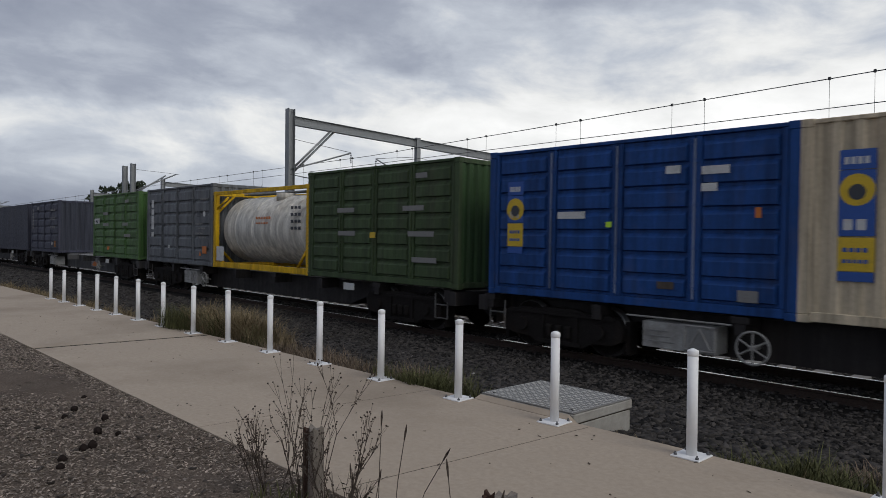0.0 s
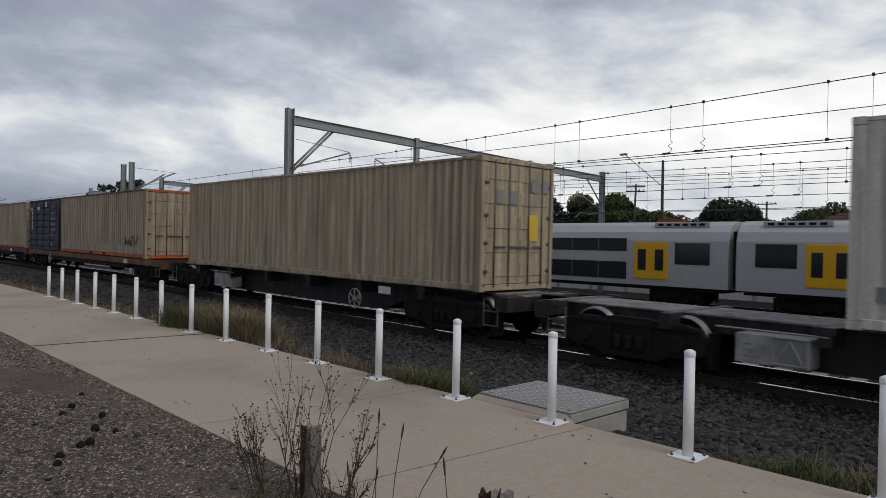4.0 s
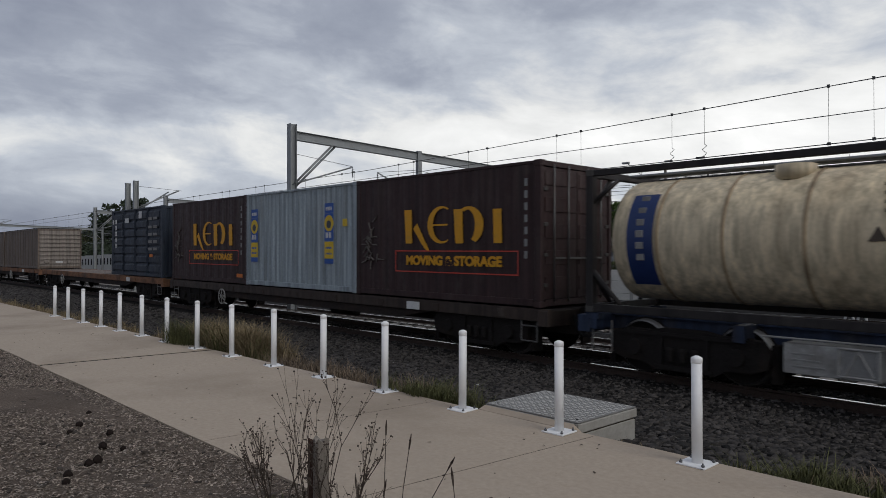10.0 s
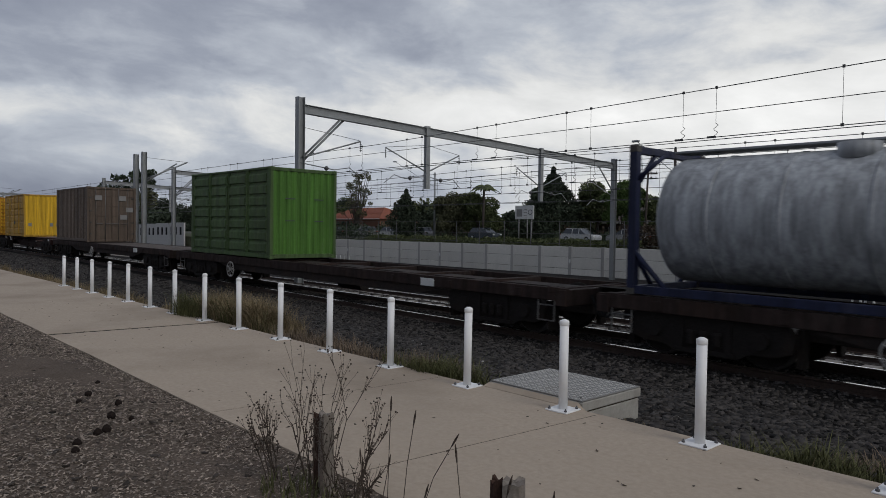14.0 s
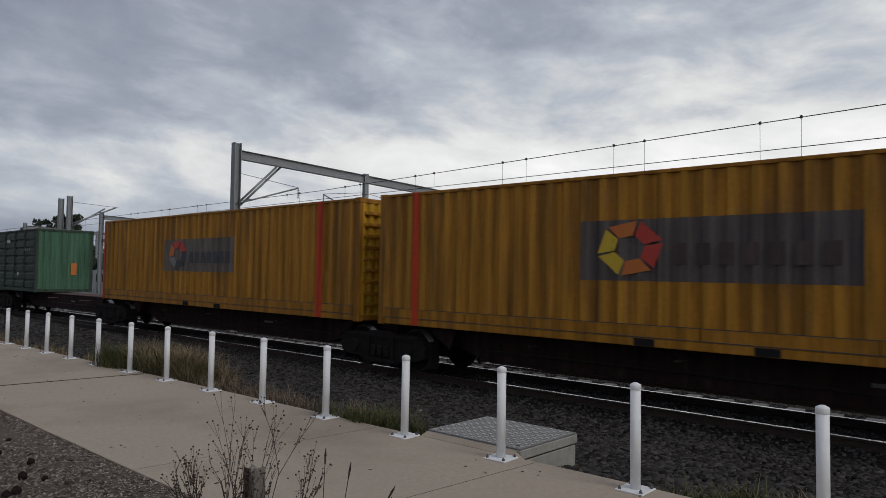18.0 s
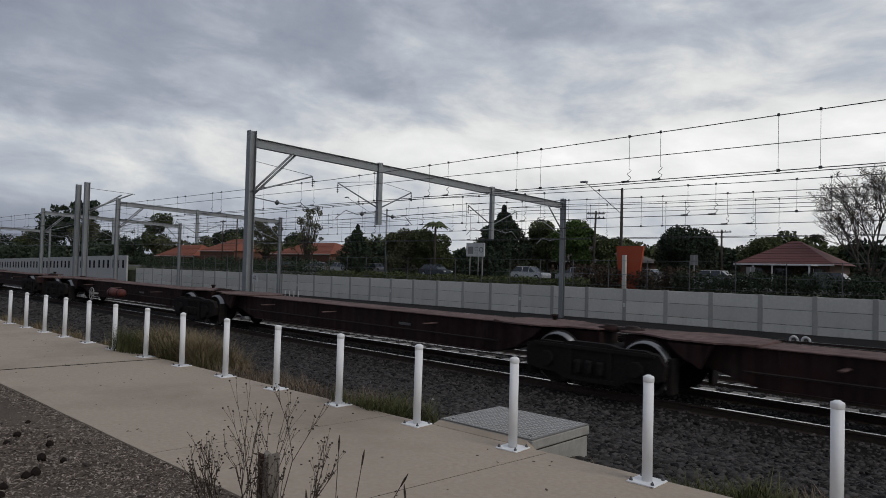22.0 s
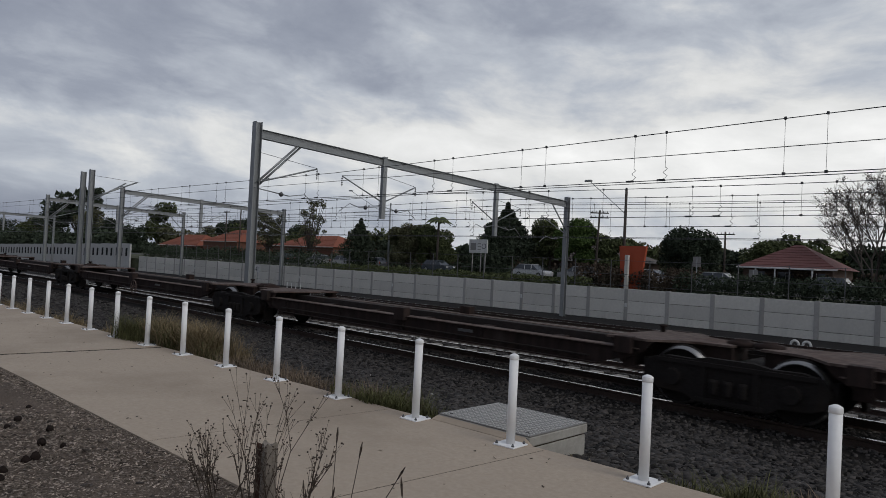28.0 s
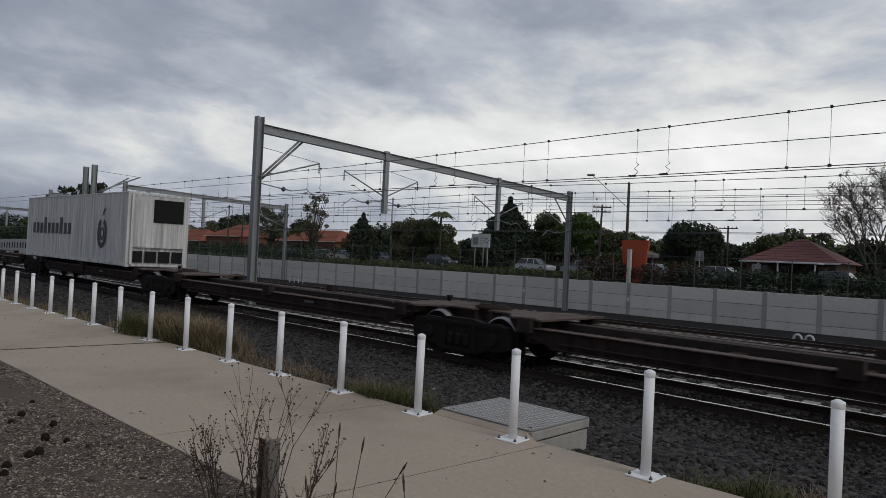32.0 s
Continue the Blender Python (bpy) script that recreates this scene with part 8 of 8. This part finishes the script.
build_house(-21.2, 72, 7.8, 7.0, 2.3, 4.6, M_BRICK, M_TILE, "brick house with a dark red tiled hip roof and white veranda", True)
build_house(-47.0, 80, 12, 9, 2.4, 4.6, M_BRICK, surface("roof_tile_grey", (0.10, 0.085, 0.075), 0.85, 0, 0.2, 2), "brick house with a grey-brown tiled roof")
build_house(-125.0, 92, 22, 11, 3.4, 6.0, M_BRICKO, M_TILEO, "long house with an orange tiled roof")
build_house(-160.0, 92, 17, 12, 4.0, 7.2, M_BRICKO, M_TILEO, "two-winged house with an orange tiled roof")
build_house(-183.0, 91, 22, 10, 2.6, 5.8, M_BRICKO, M_TILEO, "low house with an orange tiled roof")


def build_car(x, y, rgb, label, turn=0):
    """A parked car: body shell, glasshouse, wheels, lights."""
    c = thing("car", label, "car", "cars parked beyond the wall", at=pose(x, y, profile_z(y), 0, 0, turn))
    m = surface("car_paint", rgb, 0.28, 0.2, 0.05, 4, None, 0, 1, 0)
    low = [(-2.1, 0.28), (2.1, 0.28), (2.15, 0.62), (2.0, 0.80), (1.05, 0.93), (-1.95, 0.98), (-2.15, 0.7)]
    bm = outline(low, -0.86, 0.86)
    bmesh.ops.bevel(bm, geom=bm.edges[:], offset=0.05, segments=2, affect="EDGES")
    part("body", bm, m, c)
    bm = bmesh.new()
    top = [(-1.9, 0.95, 0.82), (1.15, 0.92, 0.82), (0.35, 1.44, 0.66), (-1.45, 1.46, 0.66)]
    a = [bm.verts.new((px, -py, pz)) for px, pz, py in top]
    b = [bm.verts.new((px, py, pz)) for px, pz, py in top]
    for f in ((a[0], a[1], a[2], a[3]), (b[3], b[2], b[1], b[0]), (a[1], b[1], b[2], a[2]), (a[0], a[3], b[3], b[0]), (a[0], b[0], b[1], a[1])):
        bm.faces.new(f)
    part("glasshouse", bm, M_GLASS, c, "dark car glass")
    part("roof", soft_box(-1.47, 0.36, -0.68, 0.68, 1.43, 1.49, 0.02), m, c)
    for px in (-0.55, 0.35 - 0.02):
        for s in (-1, 1):
            part("door_pillar", rod((px - 0.02, s * 0.82, 0.94), (px - 0.05, s * 0.675, 1.45), 0.035, None, 6), m, c)
    for px in (-1.3, 1.32):
        for s in (-1, 1):
            wl = part("wheel", lathe(bmesh.new(), [(0.2, s * 0.70), (0.31, s * 0.70), (0.32, s * 0.86), (0.22, s * 0.875)], "y", 18, (px, 0, 0.32)), M_BLACK, c, "black tyre")
            part("rim", lathe(bmesh.new(), [(0.05, s * 0.85), (0.21, s * 0.86), (0.20, s * 0.885), (0.05, s * 0.88)], "y", 14, (px, 0, 0.32)), M_GALV, wl)
    for s in (-1, 1):
        part("headlight", block(2.02, 2.14, s * 0.62 - 0.16, s * 0.62 + 0.16, 0.62, 0.76, M_LWHITE), None, c)
        part("tail_light", block(-2.14, -2.05, s * 0.66 - 0.12, s * 0.66 + 0.12, 0.66, 0.88, M_LRED), None, c)
    return c


for x_, col_, lab_ in ((-79.5, (0.04, 0.045, 0.05), "dark grey parked car on the street beyond the wall"), (-71.8, (0.33, 0.33, 0.32), "pale parked hatchback on the street beyond the wall"), (-66.0, (0.40, 0.40, 0.39), "white parked hatchback on the street beyond the wall"), (-61.0, (0.3, 0.3, 0.3), "silver parked wagon on the street beyond the wall"),
                       (-50.5, (0.05, 0.06, 0.07), "dark parked sedan on the street beyond the wall"), (-38.2, (0.42, 0.43, 0.44), "white parked hatchback beyond the hedge"), (-33.2, (0.24, 0.245, 0.25), "silver parked sedan on the street beyond the wall"), (-26.2, (0.5, 0.5, 0.5), "white parked sedan on the street beyond the wall"),
                       (-20.6, (0.30, 0.31, 0.32), "grey parked car on the street beyond the wall"), (-13.6, (0.10, 0.11, 0.12), "dark parked car on the street beyond the wall")):
    build_car(x_ * 1.17, 61.0, col_, lab_, 180 if int(x_) % 2 else 0)


def build_pole(x, y, top, label, lamp=None, arms=0, dark=True, lean=0):
    p = thing("utility_pole", label, "pole", at=pose(x, y, profile_z(y), 0, lean, 0))
    z0 = profile_z(y)
    part("pole", rod((0, 0, -0.2), (0, 0, top - z0), 0.14, 0.10, 10), M_BARK if dark else M_GALV, p)
    for k in range(arms):
        part("crossarm", block(-1.1, 1.1, -0.06, 0.06, top - z0 - 0.35 - 0.5 * k, top - z0 - 0.23 - 0.5 * k, M_BARK), None, p)
        for xx in (-0.95, -0.45, 0.45, 0.95):
            part("insulator", lathe(bmesh.new(), [(0.03, top - z0 - 0.23 - 0.5 * k), (0.05, top - z0 - 0.15 - 0.5 * k), (0.02, top - z0 - 0.06 - 0.5 * k)], "z", 8, (xx, 0, 0)), M_STEELD, p)
    if lamp:
        e = Vector((lamp[0], 0, lamp[1] - z0))
        part("lamp_arm", rod((0, 0, top - z0 - 1.9), e, 0.03, None, 6), M_GALV, p)
        part("lamp_head", soft_box(e.x - 0.45, e.x + 0.15, -0.14, 0.14, e.z - 0.03, e.z + 0.12, 0.03), M_GALV, p, "grey street lamp head")


build_pole(-26.8, 48.3, 7.9, "grey pole with a street lamp on a long arm", (-3.3, 8.7), 0, True)
build_pole(-39.4, 65, 8.0, "dark timber power pole with crossarms", None, 2, True, 2)
build_pole(-31.5, 80, 6.7, "timber power pole with a crossarm", None, 1)
build_pole(-67.3, 60, 9.0, "grey pole with a street lamp", (-8.3, 10.9), 0, False)
build_pole(-105.0, 60, 9.5, "timber power pole with a crossarm", None, 1)
build_pole(-128.0, 70, 10.0, "timber power pole with a crossarm", None, 1)


def build_signs():
    s = thing("sign_board", "white signboard with dark bars and a round mark on two legs", "sign", at=(-43.2, 50, profile_z(50)))
    bd = part("board", soft_box(-1.15, 1.15, -0.05, 0.05, 2.35, 3.65, 0.01), M_LWHITE, s)
    for k in range(3):
        part("marking", block(-0.05, 0.35, -0.058, -0.051, 2.65 + k * 0.28, 2.72 + k * 0.28, M_LGREY), None, bd)
    part("round_mark", lathe(bmesh.new(), [(0.26, -0.06), (0.26, -0.051)], "y", 20, (0.75, 0, 3.0)), M_LDARK, bd)
    part("round_mark", lathe(bmesh.new(), [(0.20, -0.066), (0.20, -0.061)], "y", 20, (0.75, 0, 3.0)), M_LWHITE, bd)
    part("marking", block(-0.95, -0.25, -0.058, -0.051, 2.6, 3.3, M_LGREY), None, bd)
    for x in (-0.75, 0.3, 0.85):
        part("leg", rod((x, 0.08, -0.1), (x, 0.08, 2.4), 0.05, None, 8), M_LGREY, s)
    part("solar_panel", box(-0.35, 0.35, -0.25, 0.25, 3.95, 4.0), M_STEELD, s, at=pose(0.1, 0, 0.15, 0, 6, 0))
    part("panel_stem", rod((0.1, 0, 3.6), (0.1, 0, 4.1), 0.03, None, 6), M_LGREY, s)
    r = thing("red_sign_slab", "tall tapering orange-red sign slab", "sign", at=(-25.3, 47.0, 0.2))
    m = surface("sign_red", (0.36, 0.065, 0.025), 0.6, 0, 0.08, 2)
    part("slab", outline([(-0.85, 0.0), (0.65, 0.0), (1.1, 3.25), (-1.1, 3.25)], -0.12, 0.12), m, r)
    part("concrete_post", block(-0.35, -0.08, -0.6, -0.35, -0.2, 2.55, M_WALLC), None, r)
    k = thing("kilometre_post", "small white kilometre board reading 41 on a post", "sign", at=(-70.0, 42.5, profile_z(42.5)))
    part("post", rod((0, 0, 0), (0, 0, 1.9), 0.04, None, 8), M_GALV, k)
    b = part("board", block(-0.55, 0.55, -0.03, 0.0, 1.2, 2.0, M_LWHITE), None, k)
    cu = bpy.data.curves.new("lettering", "FONT")
    cu.body, cu.size, cu.extrude = "41", 0.75, 0.003
    ob = bpy.data.objects.new("lettering", cu)
    me = bpy.data.meshes.new_from_object(ob)
    bpy.data.objects.remove(ob)
    me.materials.append(M_LDARK)
    part("lettering", me, None, b, "number 41", at=pose(-0.42, -0.036, 1.32, 90, 0, 0))
    for x, y, z in ((-21.7, 50.0, 2.6), (-17.8, 50.5, 1.8)):
        q = thing("street_sign", "small grey-backed street sign on a pole", "sign", at=(x, y, profile_z(y)))
        part("post", rod((0, 0, 0), (0, 0, z), 0.04, None, 8), M_GALV, q)
        part("board", block(-0.3, 0.3, -0.03, 0.0, z - 0.75, z, M_LGREY), None, q)
    u = thing("cable_loops", "pair of white cable risers on the trackside", "cable riser", at=(-10.8, 36.6, -1.8))
    for dx in (0, 0.55):
        arch = [Vector((dx - 0.18, 0, -0.1))] + [Vector((dx - 0.18 * math.cos(math.pi * i / 8), 0, 0.12 + 0.2 * math.sin(math.pi * i / 8))) for i in range(9)] + [Vector((dx + 0.18, 0, -0.1))]
        part("riser", bent_bar(arch, 0.06, 8), M_LWHITE, u)
    st = thing("marker_stakes", "four short white marker stakes", "stake", at=(-60.1, 40.0, -1.8))
    for i in range(4):
        part("stake", rod((i * 0.77, 0, 0), (i * 0.77, 0, 0.55), 0.04, None, 6), M_LWHITE, st)


build_signs()


# ---------------- the passenger train on the line beyond ----------------
M_EMU = surface("train_silver", (0.42, 0.42, 0.42), 0.5, 0.2, 0.08, 1.5, (0.2, 0.19, 0.18), 0.2, 0.8, 0.03, 20)
M_EMUR = surface("train_roof", (0.42, 0.42, 0.41), 0.6, 0.2, 0.1, 1.5, (0.2, 0.2, 0.2), 0.3, 0.8, 0.03, 20)
M_EMUY = surface("train_yellow", (0.70, 0.38, 0.01), 0.45, 0, 0.06, 3)
M_EMUO = surface("train_orange", (0.60, 0.15, 0.04), 0.45, 0, 0.06, 3)


def emu_car(s, cab):
    """A double-deck silver car, 20.4 m; its middle at s along the train. cab: -1 puts a driver's end at the rear."""
    c = thing("passenger_car", "double-deck silver railcar with yellow doors" + (" and an orange cab end" if cab else ""), "railcar", "cars of the passenger train")
    L, W = 20.0, 1.5
    x0 = -L / 2 + (1.6 if cab else 0)
    prof = [(-W, 0.95), (-W - 0.02, 2.3), (-W, 3.3), (-W + 0.12, 3.75), (-W + 0.5, 4.1), (-0.5, 4.3), (0.5, 4.3), (W - 0.5, 4.1), (W - 0.12, 3.75), (W, 3.3), (W + 0.02, 2.3), (W, 0.95)]
    verts = [(x, y, z) for x in (x0, L / 2) for y, z in prof]
    n = len(prof)
    faces = [(i + 1, i, n + i, n + i + 1) for i in range(n - 1)] + [(0, n - 1, 2 * n - 1, n)] + [tuple(range(n)), tuple(range(2 * n - 1, n - 1, -1))]
    part("body", raw_mesh("body", verts, faces, M_EMU), None, c)
    part("underframe", block(-L / 2 + 0.3, L / 2 - 0.3, -1.3, 1.3, 0.75, 0.95, M_BOGIE), None, c)
    for s2 in (-1, 1):
        xd = s2 * 5.9
        d = part("door_frame", block(xd - 0.98, xd + 0.98, -W - 0.05, -W - 0.021, 1.28, 3.22, M_EMUY), None, c, "yellow double door")
        for k in (-0.5, 0.5):
            part("door_leaf", block(xd + k - 0.44, xd + k + 0.44, -W - 0.066, -W - 0.051, 1.32, 3.18, M_EMUY), None, d)
            part("door_glass", block(xd + k - 0.24, xd + k + 0.24, -W - 0.08, -W - 0.067, 1.75, 2.85, M_GLASS), None, d)
        part("vestibule_window", block(xd + s2 * 1.35 - 0.0 if s2 > 0 else xd - 3.2, xd + 3.2 if s2 > 0 else xd - 1.35, -W - 0.034, -W - 0.021, 2.1, 3.2, M_GLASS), None, c)
        part("roof_vent", block(s2 * 7.4 - 1.5, s2 * 7.4 + 1.5, -1.15, -0.55, 4.02, 4.26, M_EMUR), None, c)
        for k in range(6):
            part("vent_slot", block(s2 * 7.4 - 1.3 + k * 0.45, s2 * 7.4 - 1.0 + k * 0.45, -1.165, -1.151, 4.08, 4.2, M_BLACK), None, c)
        bogie(c, s2 * 7.0)
    for z0, z1 in ((1.22, 2.15), (2.72, 3.42)):
        part("window_band", block(-4.45, 4.45, -W - 0.034, -W - 0.021, z0, z1, M_GLASS), None, c, "long dark window band")
        for k in range(1, 5):
            part("window_bar", block(-4.45 + k * 1.78 - 0.03, -4.45 + k * 1.78 + 0.03, -W - 0.041, -W - 0.0345, z0, z1, M_STEELD), None, c)
    part("gangway", block(L / 2 - 0.0, L / 2 + 0.4, -0.9, 0.9, 1.1, 3.8, M_BLACK), None, c, "dark gangway bellows")
    if cab:
        nose = [(-L / 2 - 0.25, 1.0), (-L / 2 - 0.35, 1.5), (-L / 2 + 0.1, 2.3), (-L / 2 + 0.9, 3.7), (x0, 4.22), (x0, 0.95), (-L / 2, 0.85)]
        part("cab_nose", outline(nose, -1.42, 1.42), M_EMUO, c, "raked orange cab end")
        part("cab_side", block(x0 - 0.0, x0 + 1.7, -W - 0.034, -W - 0.021, 0.97, 3.3, M_EMUO), None, c, "orange side panel")
        part("cab_window", outline([(-L / 2 + 0.25, 2.2), (x0 + 0.9, 2.2), (x0 + 0.9, 3.3), (-L / 2 + 0.85, 3.3)], -W - 0.05, -W - 0.036), M_GLASS, c, "dark cab side window")
        part("yellow_brow", outline([(-L / 2 - 0.02, 2.1), (-L / 2 + 0.18, 2.1), (x0 + 0.2, 4.24), (x0 - 0.35, 4.18)], -1.435, 1.435), M_EMUY, c, "yellow roof brow")
        part("yellow_bumper", block(-L / 2 - 0.42, -L / 2 - 0.2, -1.3, 1.3, 0.8, 1.15, M_EMUO), None, c)
    return c


EMU = []
for i_ in range(8):
    EMU.append((emu_car(0, -1 if i_ == 7 else 0), 10.2 + 3 * 20.4 - 20.4 * i_ - 10.2 - 10.2))


# ---------------- motion ----------------
def motions():
    """Both trains run towards +x; all wheelsets turn with the train's speed."""
    for ob, s, y, z in MOVERS:
        rows = []
        for t in range(33):
            x = s + train_s(t)
            if t in (0, 8, 16, 24, 32) or -90 < x < 40:
                rows.append((t, pose(x, y, z + grade(x), 0, slope(x), 0)))
        walk(ob, rows)
    for car, s in EMU:
        walk(car, [(t, pose(-16.46 + s + 18.6 * (t - 1.7), FAR_TRACKS[3], FAR_Z)) for t in (0, 8, 16, 24, 32)])
    first = {}
    for w, k in SPINNERS:
        if k not in first:
            at = w.location.copy()
            walk(w, [(i / 30.0, pose(at.x, at.y, at.z, 0, math.degrees(train_s(i / 30.0) / WHEEL_R) % 360.0, 0)) for i in range(961)])
            first[k] = w.animation_data
        else:
            w.rotation_mode = "QUATERNION"
            w.animation_data_create()
            w.animation_data.action = first[k].action
            w.animation_data.action_slot = first[k].action_slot


motions()
